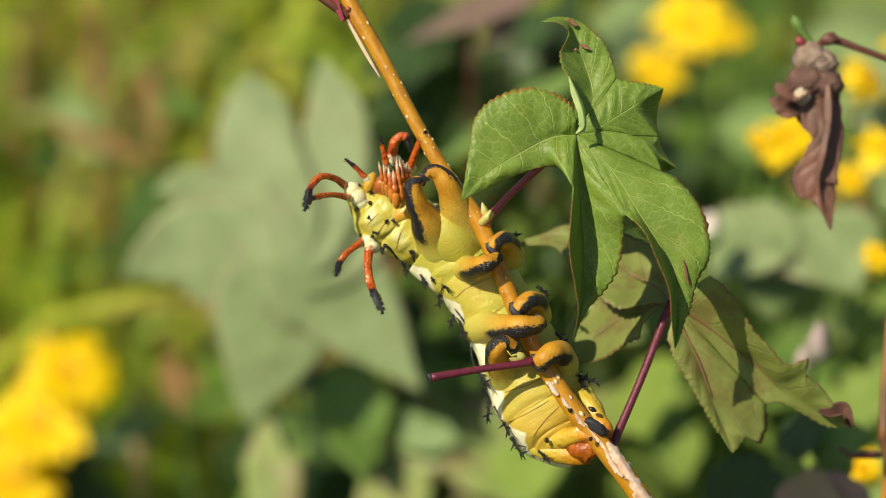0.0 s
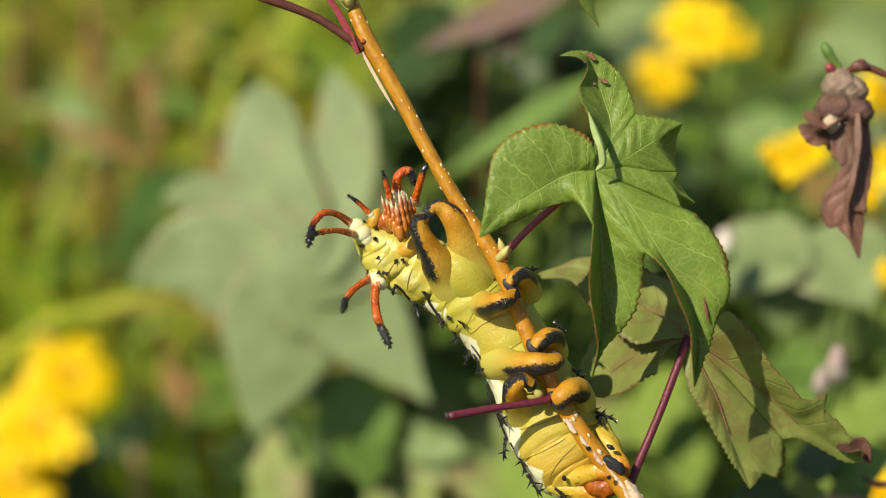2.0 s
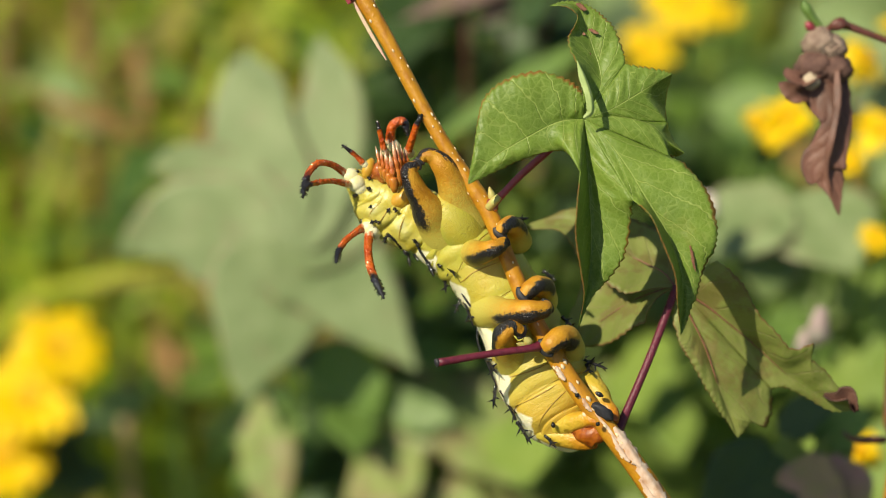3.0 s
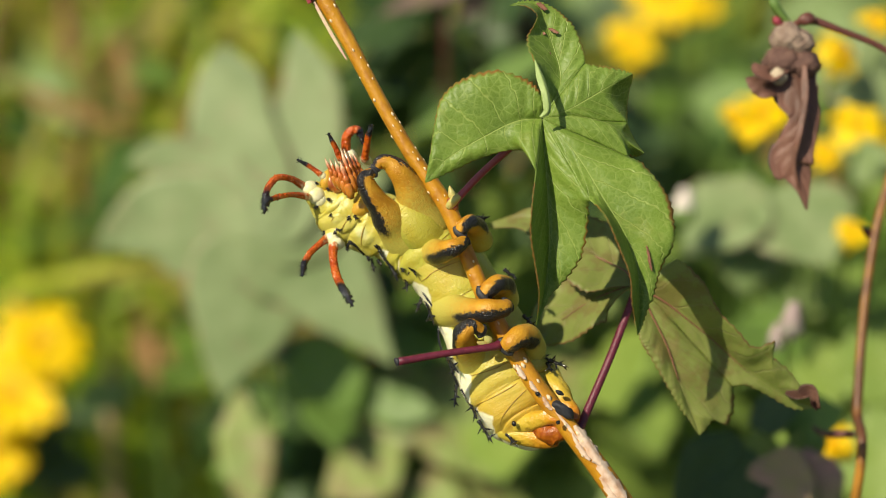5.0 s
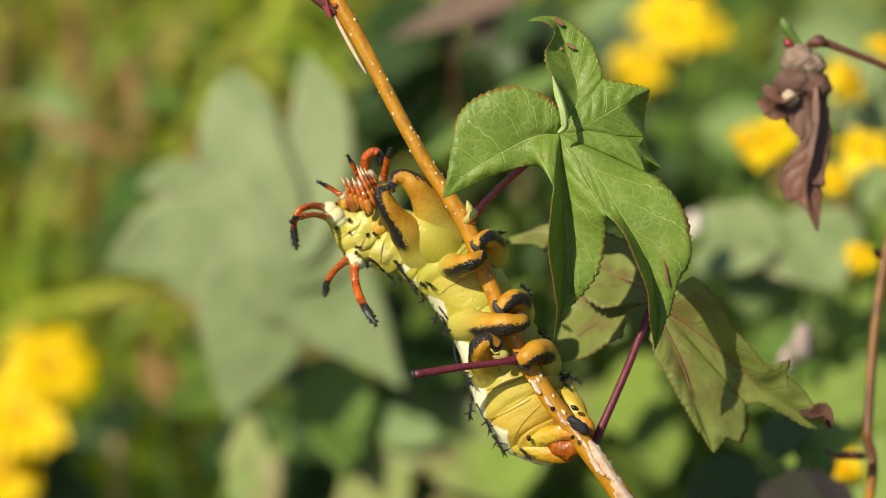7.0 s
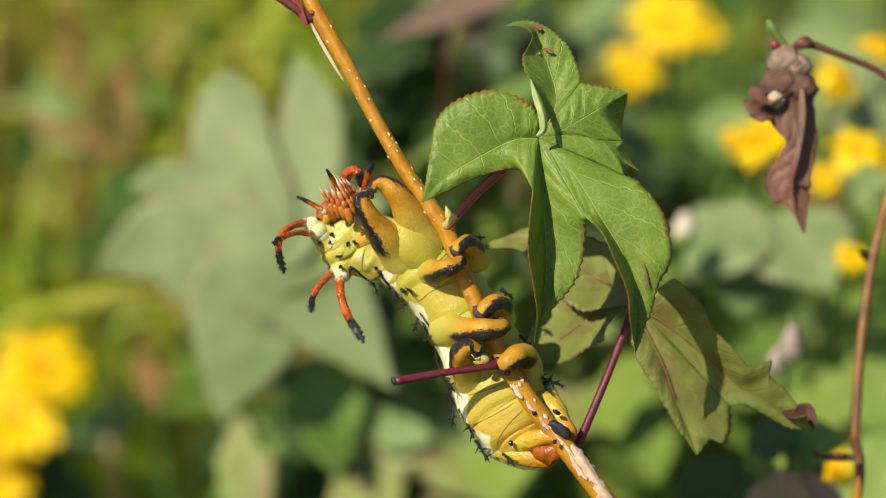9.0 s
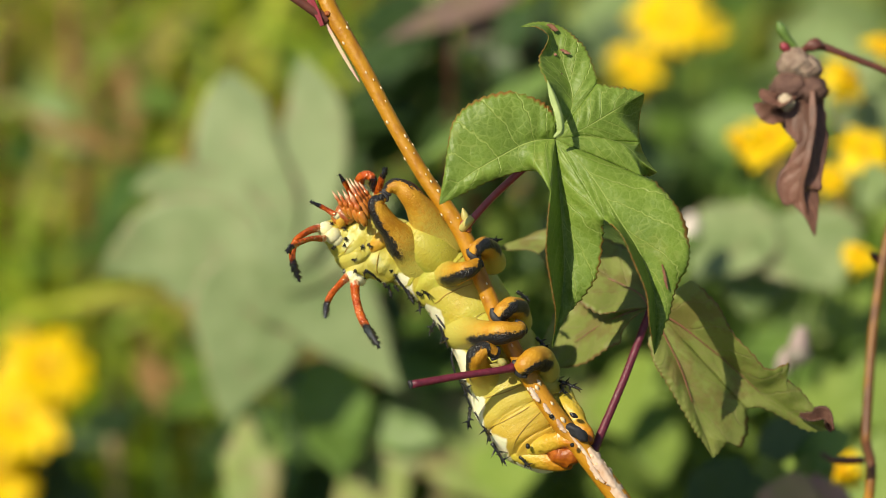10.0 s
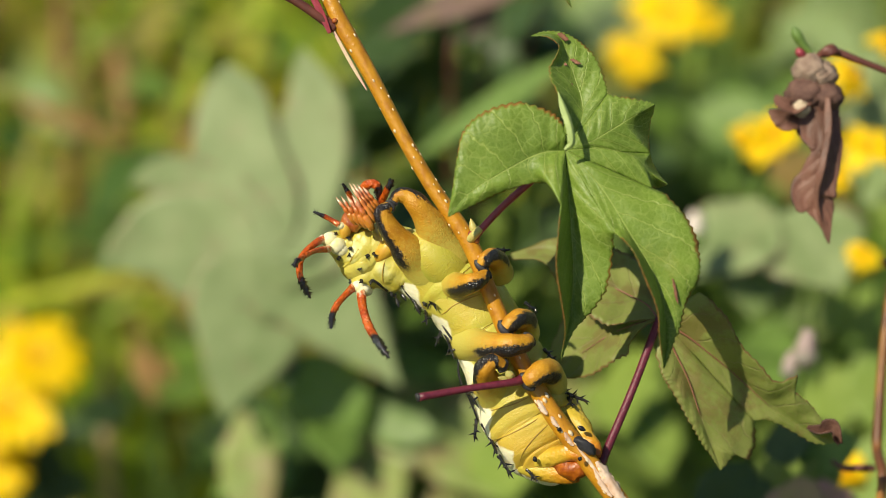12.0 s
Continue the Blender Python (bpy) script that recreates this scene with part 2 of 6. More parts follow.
M_MID = leaf_material("mid_green_leaf", (0.16, 0.30, 0.05), (0.10, 0.20, 0.035), (0.30, 0.42, 0.12), None, 0.0, 0.45, 0.3)
# deep green, darkened further so that the leaves stand for shaded hollows
M_DARKSHADE = leaf_material("deep_green_shade_leaf", (0.042, 0.09, 0.022), (0.028, 0.06, 0.015), (0.08, 0.14, 0.04), None, 0.0, 0.45, 0.2)
M_DEAD = leaf_material("withered_leaf", (0.20, 0.085, 0.062), (0.070, 0.034, 0.032), (0.28, 0.15, 0.10), (0.06, 0.03, 0.022), 0.35, 0.55, 0.08, (0.3, 0.12, 0.06))
M_PETAL = plain("yellow_petal", (0.86, 0.62, 0.006), (0.80, 0.50, 0.005), 200, 0.5, 0.3)
M_HEART = plain("flower_heart", (0.80, 0.46, 0.01), (0.60, 0.28, 0.01), 500, 0.7)
M_TWIG = plain("brown_twig", (0.16, 0.05, 0.035), (0.09, 0.03, 0.025), 300, 0.5)
M_STRAW = plain("straw_stalk", (0.46, 0.35, 0.20), (0.32, 0.22, 0.12), 200, 0.6)
M_GREENSTALK = plain("green_stalk", (0.16, 0.26, 0.06), (0.10, 0.18, 0.04), 200, 0.5)
M_BLUSH = plain("blush_stipule", (0.75, 0.45, 0.42), (0.70, 0.62, 0.36), 300, 0.4)
M_UNDER = plain("leaf_underside", (0.36, 0.46, 0.16), (0.28, 0.38, 0.12), 500, 0.5)
M_BROWN = plain("brown_blemish", (0.30, 0.13, 0.07), (0.14, 0.055, 0.035), 900, 0.6)
M_PAD = plain("dull_black_pad", (0.035, 0.035, 0.042), (0.02, 0.02, 0.025), 900, 0.55)
M_HONEY = plain("honey_skin", (0.60, 0.40, 0.05), (0.52, 0.25, 0.025), 300, 0.35)
M_KNOT = plain("crumpled_tissue", (0.20, 0.115, 0.09), (0.085, 0.045, 0.04), 300, 0.8, 0.2, 0.001)
M_PALEKNOT = plain("pale_tissue", (0.38, 0.29, 0.23), (0.20, 0.13, 0.10), 300, 0.8, 0.2, 0.001)
M_WHITEKNOT = plain("bleached_tissue", (0.62, 0.53, 0.40), (0.36, 0.26, 0.17), 500, 0.8, 0.2, 0.001)
M_PALE2 = leaf_material("grey_green_leaf", (0.21, 0.30, 0.10), (0.15, 0.23, 0.06), (0.32, 0.42, 0.2), (0.25, 0.09, 0.06), 0.12, 0.42, 0.2)
M_STAIN = leaf_material("stained_leaf", (0.29, 0.37, 0.09), (0.19, 0.28, 0.06), (0.4, 0.46, 0.18), (0.34, 0.15, 0.13), 0.45, 0.45, 0.25)
M_LIME = leaf_material("lime_leaf", (0.27, 0.38, 0.06), (0.17, 0.28, 0.04), (0.36, 0.46, 0.14), None, 0.0, 0.45, 0.3)
M_RUST = leaf_material("rusty_leaf", (0.42, 0.23, 0.19), (0.28, 0.27, 0.09), (0.42, 0.28, 0.22), (0.30, 0.30, 0.08), 0.5, 0.55, 0.12, (0.4, 0.2, 0.1))
M_DRY = leaf_material("dry_blade", (0.30, 0.17, 0.05), (0.20, 0.11, 0.03), (0.46, 0.26, 0.08), None, 0.0, 0.6, 0.3, (0.5, 0.25, 0.05))
M_MAUVE = leaf_material("mauve_leaf", (0.17, 0.085, 0.085), (0.09, 0.05, 0.045), (0.27, 0.18, 0.16), (0.16, 0.13, 0.05), 0.5, 0.55, 0.1, (0.3, 0.1, 0.06))
M_WHITE = plain("whitish_petal", (0.72, 0.66, 0.58), (0.55, 0.45, 0.40), 300, 0.6)
M_GREYPINK = plain("greyish_petal", (0.40, 0.31, 0.29), (0.28, 0.20, 0.19), 300, 0.6)
M_DARKCUP = plain("dark_cup", (0.30, 0.27, 0.23), (0.18, 0.16, 0.13), 300, 0.6)
M_RUSTSTALK = plain("rusty_stalk", (0.30, 0.13, 0.05), (0.18, 0.07, 0.03), 120, 0.6)


def banded_stalk():
    n = Nodes("banded_stalk")
    u, v = n.uv()
    band = n.ramp(n.noise(28, 3), (0.42, 0.0), (0.55, 1.0))
    n.bump(n.noise(600), 0.5, 0.0005)
    return n.done(n.mix(band, (0.44, 0.20, 0.03), (0.13, 0.05, 0.02)), 0.45)


def clasper_material():
    """Yellow at the root, orange and then rust towards the end."""
    n = Nodes("clasper_skin")
    u, v = n.uv()
    x = n.math("ADD", u, n.math("MULTIPLY", n.math("SUBTRACT", n.noise(130, 4), 0.5), 0.5))
    col = n.ramp(x, (0.0, (0.54, 0.44, 0.06)), (0.45, (0.58, 0.38, 0.04)), (0.75, (0.56, 0.22, 0.015)), (1.0, (0.34, 0.08, 0.008)))
    n.bump(n.math("ADD", n.noise(600, 5), n.math("MULTIPLY", n.noise(160, 3), 2.0)), 0.6, 0.0008)
    return n.done(col, 0.34)


def chest_material():
    """Yellow-green chest skin with paler swellings and ochre creases."""
    n = Nodes("chest_skin")
    cell = n.voronoi(150, "F1")
    lump = n.math("ADD", cell, n.math("MULTIPLY", n.noise(220, 4), 0.4))
    col = n.mix(n.step(lump, 0.95, 0.45), (0.50, 0.42, 0.055), (0.60, 0.56, 0.15))
    col = n.mix(n.math("MULTIPLY", n.step(lump, 0.55, 0.30), 0.7), col, (0.74, 0.72, 0.40))
    col = n.mix(n.math("MULTIPLY", n.step(n.noise(520, 3, 0.7), 0.68, 0.76), 0.3), col, (0.28, 0.20, 0.03))
    n.bump(n.math("ADD", n.math("MULTIPLY", n.noise(700, 5), 0.4), n.math("SUBTRACT", n.math("MULTIPLY", n.noise(160, 3), 1.0), n.math("MULTIPLY", cell, 2.2))), 0.6, 0.0009)
    n.bsdf.inputs["Subsurface Weight"].default_value = 0.12
    n.bsdf.inputs["Subsurface Radius"].default_value = (0.004, 0.003, 0.001)
    return n.done(col, n.math("ADD", 0.22, n.math("MULTIPLY", n.noise(400, 4), 0.3)))


def undergrowth_material():
    n = Nodes("weed_leaves")
    col = n.ramp(n.island(), (0.0, (0.05, 0.11, 0.02)), (0.4, (0.13, 0.22, 0.03)), (0.75, (0.22, 0.31, 0.05)), (0.92, (0.30, 0.30, 0.07)), (1.0, (0.26, 0.10, 0.05)))
    return n.done(col, 0.45, 0.5, 0.28)


M_STALK, M_CHEST, M_UNDERGROWTH, M_CLASP = banded_stalk(), chest_material(), undergrowth_material(), clasper_material()


def grass_material():
    n = Nodes("grass_blades")
    r = n.island()
    col = n.ramp(r, (0.0, (0.20, 0.32, 0.02)), (0.35, (0.42, 0.56, 0.040)), (0.7, (0.64, 0.66, 0.07)), (0.9, (0.36, 0.28, 0.09)), (1.0, (0.30, 0.12, 0.05)))
    clump = n.noise(7.0, 3)
    col = n.mix(n.math("MULTIPLY", n.ramp(clump, (0.54, 0.0), (0.64, 1.0)), 0.5), col, n.ramp(r, (0.0, (0.38, 0.15, 0.04)), (0.5, (0.52, 0.34, 0.08)), (1.0, (0.26, 0.24, 0.04))))
    col = n.mix(n.math("MULTIPLY", n.ramp(n.noise(11.0, 2), (0.38, 1.0), (0.46, 0.0)), 0.55), col, (0.12, 0.22, 0.02))
    return n.done(col, 0.5, 0.4, 0.4)


def soil_material():
    n = Nodes("leafy_soil")
    col = n.mix(n.ramp(n.noise(9, 6), (0.35, 0.0), (0.65, 1.0)), (0.035, 0.045, 0.014), (0.075, 0.065, 0.03))
    n.bump(n.noise(40, 6), 1.0, 0.03)
    return n.done(col, 0.9, 0.2)


M_GRASS, M_SOIL = grass_material(), soil_material()


# ---- building ----
class Mesh:
    """Points, faces and a uv map gathered before they become one mesh."""

    def __init__(self):
        self.points, self.faces, self.uvs, self.slots = [], [], [], []

    def grid(self, rows, uvs, closed=False, slot=0):
        """rows of points of equal length; closed joins the last column to the first."""
        start, n = len(self.points), len(rows[0])
        for row in rows:
            self.points.extend(Vector(p) for p in row)
        for i in range(len(rows) - 1):
            for j in range(n if closed else n - 1):
                k = (j + 1) % n
                self.faces.append((start + i * n + j, start + i * n + k, start + (i + 1) * n + k, start + (i + 1) * n + j))
                k2 = j + 1
                self.uvs.append((uvs[i][j], uvs[i][k2], uvs[i + 1][k2], uvs[i + 1][j]))
                self.slots.append(slot)

    def fan(self, ring, tip, uv):
        start = len(self.points)
        self.points.extend(Vector(p) for p in ring)
        self.points.append(Vector(tip))
        n = len(ring)
        for j in range(n):
            self.faces.append((start + j, start + (j + 1) % n, start + n))
            self.uvs.append((uv, uv, uv))
            self.slots.append(0)

    def poke(self, index, length, lean):
        """Draws face number index out into a thorn."""
        face, uv = self.faces[index], self.uvs[index]
        pts = [self.points[i] for i in face]
        c = sum(pts, Vector()) / len(pts)
        out = (pts[2] - pts[0]).cross(pts[3] - pts[1]).normalized()
        if out.dot(c - lean[0]) < 0:
            out = -out
        self.points.append(c + out * length + lean[1] * length * 0.5)
        tip = len(self.points) - 1
        mean = (sum(q[0] for q in uv) / 4, 0.5)
        self.faces[index], self.uvs[index] = (face[0], face[1], tip), (uv[0], uv[1], mean)
        for k in range(1, 4):
            self.faces.append((face[k], face[(k + 1) % 4], tip))
            self.uvs.append((uv[k], uv[(k + 1) % 4], mean))
            self.slots.append(self.slots[index])

    def weld(self):
        """Joins points that coincide."""
        seen, to, points = {}, [], []
        for p in self.points:
            key = (round(p.x, 6), round(p.y, 6), round(p.z, 6))
            if key not in seen:
                seen[key] = len(points)
                points.append(p)
            to.append(seen[key])
        faces, uvs, slots, known = [], [], [], set()
        for face, uv, slot in zip(self.faces, self.uvs, self.slots):
            corner, keep = [], []
            for i, q in zip(face, uv):
                if to[i] not in corner:
                    corner.append(to[i])
                    keep.append(q)
            if len(corner) > 2 and frozenset(corner) not in known:
                known.add(frozenset(corner))
                faces.append(tuple(corner)), uvs.append(tuple(keep)), slots.append(slot)
        self.points, self.faces, self.uvs, self.slots = points, faces, uvs, slots

    def data(self, name, materials, base, smooth=True):
        if len(self.points) < 20000:
            self.weld()
        me = bpy.data.meshes.new(name)
        me.from_pydata([p - base for p in self.points], [], self.faces)
        layer = me.uv_layers.new(name="UVMap")
        flat = [c for face in self.uvs for uv in face for c in uv]
        layer.data.foreach_set("uv", flat)
        for m in materials:
            me.materials.append(m)
        me.polygons.foreach_set("use_smooth", [smooth] * len(me.polygons))
        me.polygons.foreach_set("material_index", self.slots)
        me.update()
        return me


def spline(points, count):
    """count + 1 samples of a smooth curve through points (tuples of any length)."""
    pts = [np.array(p, float) for p in points]
    pts = [2 * pts[0] - pts[1], *pts, 2 * pts[-1] - pts[-2]]
    out = []
    n = len(pts) - 3
    for k in range(count + 1):
        x = k / count * n
        i = min(int(x), n - 1)
        t = x - i
        a, b, c, d = pts[i:i + 4]
        out.append(0.5 * (2 * b + (c - a) * t + (2 * a - 5 * b + 4 * c - d) * t * t + (3 * b - a - 3 * c + d) * t ** 3))
    return out


def flat(points):
    """(place, width, ...) control points as plain tuples."""
    return [(*p[0], *p[1:]) for p in points]


def tube(mesh, points, count=24, sides=14, ref=(0, -1, 0), cap=True, shape=None):
    """A tapered round tube through (place, radius) points. v = 0.5 lies on the side of ref; shape(u, angle) scales the radius."""
    samples = spline(flat(points), count)
    rows, uvs = [], []
    for k, s in enumerate(samples):
        a, b = samples[max(0, k - 1)], samples[min(count, k + 1)]
        axis = Vector(b[:3] - a[:3]).normalized()
        front = Vector(ref) - axis * axis.dot(Vector(ref))
        front = front.normalized() if front.length > 1e-6 else axis.orthogonal().normalized()
        side = axis.cross(front)
        row, uv = [], []
        for j in range(sides + 1):
            ang = (j / sides - 0.5) * 2 * math.pi
            r = max(s[3], 1e-5) * (shape(k / count, ang) if shape else 1.0)
            row.append(Vector(s[:3]) + (front * math.cos(ang) + side * math.sin(ang)) * r)
            uv.append((k / count, j / sides))
        rows.append(row[:-1]), uvs.append(uv)
    mesh.grid(rows, uvs, closed=True)
    if cap:
        mesh.fan(list(reversed(rows[0])), samples[0][:3], (0, 0.5))
        mesh.fan(rows[-1], samples[-1][:3], (1, 0.5))
    return mesh


def lobe(mesh, points, face=(0, -1, 0), fold=(0.0, 0.0), curl=0.0, teeth=0, tooth=0.06, count=48, across=7, wave=0.0, relief=0.0):
    """One lobe of a leaf along its midrib: (place, width to the left, width to the right) points; face is the side that the
    upper surface looks to, fold bends each half up towards it in degrees, curl bows the halves, teeth are the serrations of an edge."""
    samples = spline(flat(points), count)
    rows, uvs = [], []
    for k, s in enumerate(samples):
        a, b = samples[max(0, k - 1)], samples[min(count, k + 1)]
        axis = Vector(b[:3] - a[:3]).normalized()
        up = Vector(face) - axis * axis.dot(Vector(face))
        up.normalize()
        side = axis.cross(up)
        saw = 1.0 + tooth * (0.5 - ((k / count * teeth) % 1.0)) if teeth else 1.0
        row, uv = [], []
        for j in range(-across, across + 1):
            q = j / across
            w = max(s[3] if j < 0 else s[4], 0.0)
            ang = radians(fold[0] if j < 0 else fold[1])
            reach = abs(q) * w * (saw if abs(j) == across else 1.0)
            lift = math.sin(ang) * reach + curl * w * q * q + wave * w * math.sin(k / count * 17 + q * 2) * abs(q)
            place = Vector(s[:3]) + side * (math.copysign(1, q) if j else 0) * math.cos(ang) * reach + up * lift
            if relief:
                rib = abs(((k / count - abs(q) * 0.2) * 9.0) % 1.0 - 0.5) * 2
                place += up * relief * (noise.noise(place * 110) * 1.2 - rib ** 3 * abs(q) * (1 - abs(q)) * 1.6) * min(1.0, k / count * 8)
            row.append(place)
            uv.append((k / count, 0.5 + 0.5 * q))
        rows.append(row), uvs.append(uv)
    mesh.grid(rows, uvs)
    return mesh


def leaf_lobe(mesh, points, *rest):
    """A lobe whose base narrows to the node of the leaf, so that all lobes of a leaf meet there."""
    (c, wl, wr), second = points[0], points[1]
    near = mid(c, second[0], 0.18)
    lobe(mesh, [(c, 0.0, 0.0), (near, wl, wr), *points[1:]], *rest)


def half_lobe(mesh, rib, notch, rim, side, bulge=0.0006, teeth=14, tooth=0.0011, count=90, across=9):
    """Half of a lobe of a palmate blade: from its rib to a seam that runs straight to the notch and on along the toothed rim to the tip.
    Neighbouring halves share their seam. side is -1 or 1."""
    rib = [Vector(p) for p in rib]
    ribs = [Vector(p) for p in spline(rib, count)]
    c, notch = rib[0], Vector(notch)
    near = min(range(count + 1), key=lambda k: (ribs[k] - notch).length)
    split = min(max(near / count - 0.04, 0.15), 0.62)
    edge = spline([notch, *[Vector(p) for p in rim], rib[-1]], 400)
    rows, uvs = [], []
    for k in range(count + 1):
        s = k / count
        if s <= split:
            e, free = c.lerp(notch, s / split), 0.0
        else:
            x = (s - split) / (1 - split)
            e, free = Vector(edge[int(x * 400)]), min(1.0, x * 12, (1 - x) * 10)
            out = e - ribs[k]
            e = e + (out.normalized() if out.length else out) * tooth * free * (0.5 - (x * teeth) % 1.0)
        row, uv = [], []
        for j in range(across + 1):
            q = j / across
            p = ribs[k].lerp(e, q)
            w = (e - ribs[k]).length
            fold = math.sin(math.pi * q) * min(1.0, w / 0.008)
            ripple = abs(((s - 0.20 * q ** 0.85) * 7.0) % 1.0 - 0.5) * 2
            p = p + Vector((0, -1, 0)) * fold * (bulge + 0.0009 * (noise.noise(p * 120)) - 0.0007 * ripple ** 3)
            row.append(p)
            uv.append((s, 0.5 + side * 0.5 * q * (0.80 + 0.20 * free)))
        rows.append(row), uvs.append(uv)
    if side < 0:
        rows, uvs = [r[::-1] for r in rows], [r[::-1] for r in uvs]
    mesh.grid(rows, uvs)


BASES = {}


def thing(name, base, label, category, group=""):
    """An empty at the base of a thing; base is in the working space."""
    ob = new(name)
    ob.empty_display_size = 0.01
    BASES[ob] = Vector(base)
    ob.matrix_world = SITE @ Matrix.Translation(base)
    return tagged(ob, label, category, group)


def part(name, mesh, material, parent, label="", thick=0.0, pivot=None):
    """One mesh object under a thing or under a part of it."""
    base = BASES[parent]
    origin = Vector(pivot) if pivot else base
    ob = new(name, mesh.data(name, [material] if not isinstance(material, list) else material, origin))
    ob.parent = parent
    ob.location = origin - base
    BASES[ob] = origin
    if label:
        tagged(ob, label)
    if thick:
        mod = ob.modifiers.new("thickness", "SOLIDIFY")
        mod.thickness, mod.offset = thick, 0
    return ob


def ground_under(p, dx=0.0, dy=0.0):
    """The place on the ground below p, both in the working space."""
    w = SITE @ Vector(p)
    return BACK @ Vector((w.x + dx, w.y + dy, 0.0))


def mid(a, b, t, lift=(0, 0, 0)):
    return Vector(a).lerp(Vector(b), t) + Vector(lift)


# ---- ground ----
def ground():
    m = Mesh()
    ticks = [-3000, -300, -40, -12, *[-6 + 0.4 * i for i in range(31)], 12, 40, 300, 3000]
    rows = [[(x, y + 1.0, (noise.noise(Vector((x * 1.3, y * 1.3, 0))) - 0.5) * 0.05 if abs(x) < 7 and abs(y) < 7 else -0.02) for x in ticks] for y in ticks]
    m.grid(rows, [[(x, y) for x in ticks] for y in ticks])
    ob = new("ground", m.data("ground", [M_SOIL], Vector()))
    tagged(ob, "dark weedy soil with leaf litter", "ground", kind="structure")


ground()


# ---- the branch ----
def branch():
    low = Vector((0.0630, 0.0020, -0.0399))
    on = Vector((0.0836, 0.0040, -0.0692))
    root = thing("sweetgum_branch", ground_under(on, 0.12, 0.15), "slender orange-brown sweetgum branch with leaves and cut petioles", "branch")
    foot = BASES[root]
    part("lower_stem", tube(Mesh(), [(foot, 0.0062), (mid(on, foot, 0.66, (0.02, 0, -0.01)), 0.0055), (mid(on, foot, 0.33, (0.02, 0, -0.015)), 0.0048), (mid(on, low, 0.1), 0.0041)], 60, 16), M_STEM, root)
    way = [(on, 0.0042), ((0.0732, 0.0030, -0.0543), 0.0039), (low, 0.0036),
           ((0.0517, 0.0000, -0.0237), 0.0034), ((0.0421, 0.0000, -0.0112), 0.0032), ((0.0308, 0.0000, 0.0039), 0.0030), ((0.0192, 0.0000, 0.0230), 0.0029), ((0.0111, 0.0000, 0.0414), 0.0026), ((0.0038, 0.0000, 0.0590), 0.0028),
           ((-0.0078, 0.0000, 0.0763), 0.0024), ((-0.0177, 0.0000, 0.0933), 0.0023), ((-0.0286, 0.0000, 0.1140), 0.0025), ((-0.0383, 0.0000, 0.1309), 0.0028), ((-0.0427, 0.0000, 0.1419), 0.0022), ((-0.0456, -0.0010, 0.1473), 0.0020)]
    part("stem", tube(Mesh(), way, 180, 16), M_STEM, root)
    # side shoots, leaf stalks and the forked top
    for name, mat, pts in (
            ("cut_petiole", M_WINE, [((0.0217, -0.0040, 0.0152), 0.0022), ((0.0175, -0.0080, 0.0141), 0.0013), ((0.0028, -0.0120, 0.0120), 0.0012), ((-0.0119, -0.0160, 0.0094), 0.00135)]),
            ("leaf_petiole", M_WINE, [((0.0447, 0.0030, -0.0149), 0.0022), ((0.0480, 0.0080, -0.0083), 0.0015), ((0.0573, 0.0132, 0.0125), 0.00135), ((0.0663, 0.0192, 0.0350), 0.0014)]),
            ("cut_petiole", M_TWIG, [((-0.0390, 0.0000, 0.1272), 0.0022), ((-0.0437, -0.0020, 0.1302), 0.0016), ((-0.0547, -0.0050, 0.1367), 0.0014), ((-0.0713, -0.0100, 0.1424), 0.0017)]),
            ("side_shoot", M_BUD, [((-0.0426, -0.0010, 0.1399), 0.0018), ((-0.0477, -0.0020, 0.1453), 0.0014), ((-0.0540, -0.0030, 0.1534), 0.0011), ((-0.0621, -0.0040, 0.1633), 0.0009)]),
            ("side_shoot", M_TWIG, [((-0.0434, 0.0000, 0.1429), 0.0017), ((-0.0421, 0.0020, 0.1515), 0.0011), ((-0.0407, 0.0040, 0.1631), 0.0009)])):
        part(name, tube(Mesh(), pts, 20, 10), mat, root)
    part("cut_end", tube(Mesh(), [((-0.0113, -0.0158, 0.0095), 0.0013), ((-0.0121, -0.0161, 0.0094), 0.00142), ((-0.0124, -0.0162, 0.0093), 0.0009)], 8, 10), M_PAD, root, "dark dried cut end")
    # a rose-coloured stipule pressed along the upper stem
    part("stipule", lobe(Mesh(), [((-0.0542, -0.0050, 0.1484), 0.0006, 0.0006), ((-0.0476, -0.0040, 0.1394), 0.0011, 0.0010), ((-0.0431, -0.0030, 0.1313), 0.0012, 0.0012), ((-0.0404, -0.0024, 0.1250), 0.0007, 0.0007)], (-0.4, -1, 0), (20, 20)), M_ROSE, root, "rose-pink stipule", 0.0004)
    part("stipule", lobe(Mesh(), [((-0.0404, -0.0010, 0.1282), 0.0002, 0.0004), ((-0.0362, -0.0012, 0.1201), 0.0007, 0.0006), ((-0.0321, -0.0012, 0.1129), 0.0006, 0.0006), ((-0.0286, -0.0010, 0.1069), 0.0001, 0.0001)], (-0.9, -0.8, -0.2), (10, 10)), M_BLUSH, root, "pale pink stipule strip", 0.0004)
    # buds in the leaf axils
    for a, b, r in (((0.0061, -0.0015, 0.0605), (0.0045, -0.0030, 0.0659), 0.0013), ((0.0181, -0.0040, 0.0152), (0.0154, -0.0070, 0.0179), 0.0014), ((0.0169, -0.0040, 0.0143), (0.0132, -0.0080, 0.0157), 0.0012), ((-0.0431, -0.0030, 0.1405), (-0.0444, -0.0050, 0.1451), 0.0022), ((-0.0443, -0.0040, 0.1412), (-0.0467, -0.0060, 0.1442), 0.0014)):
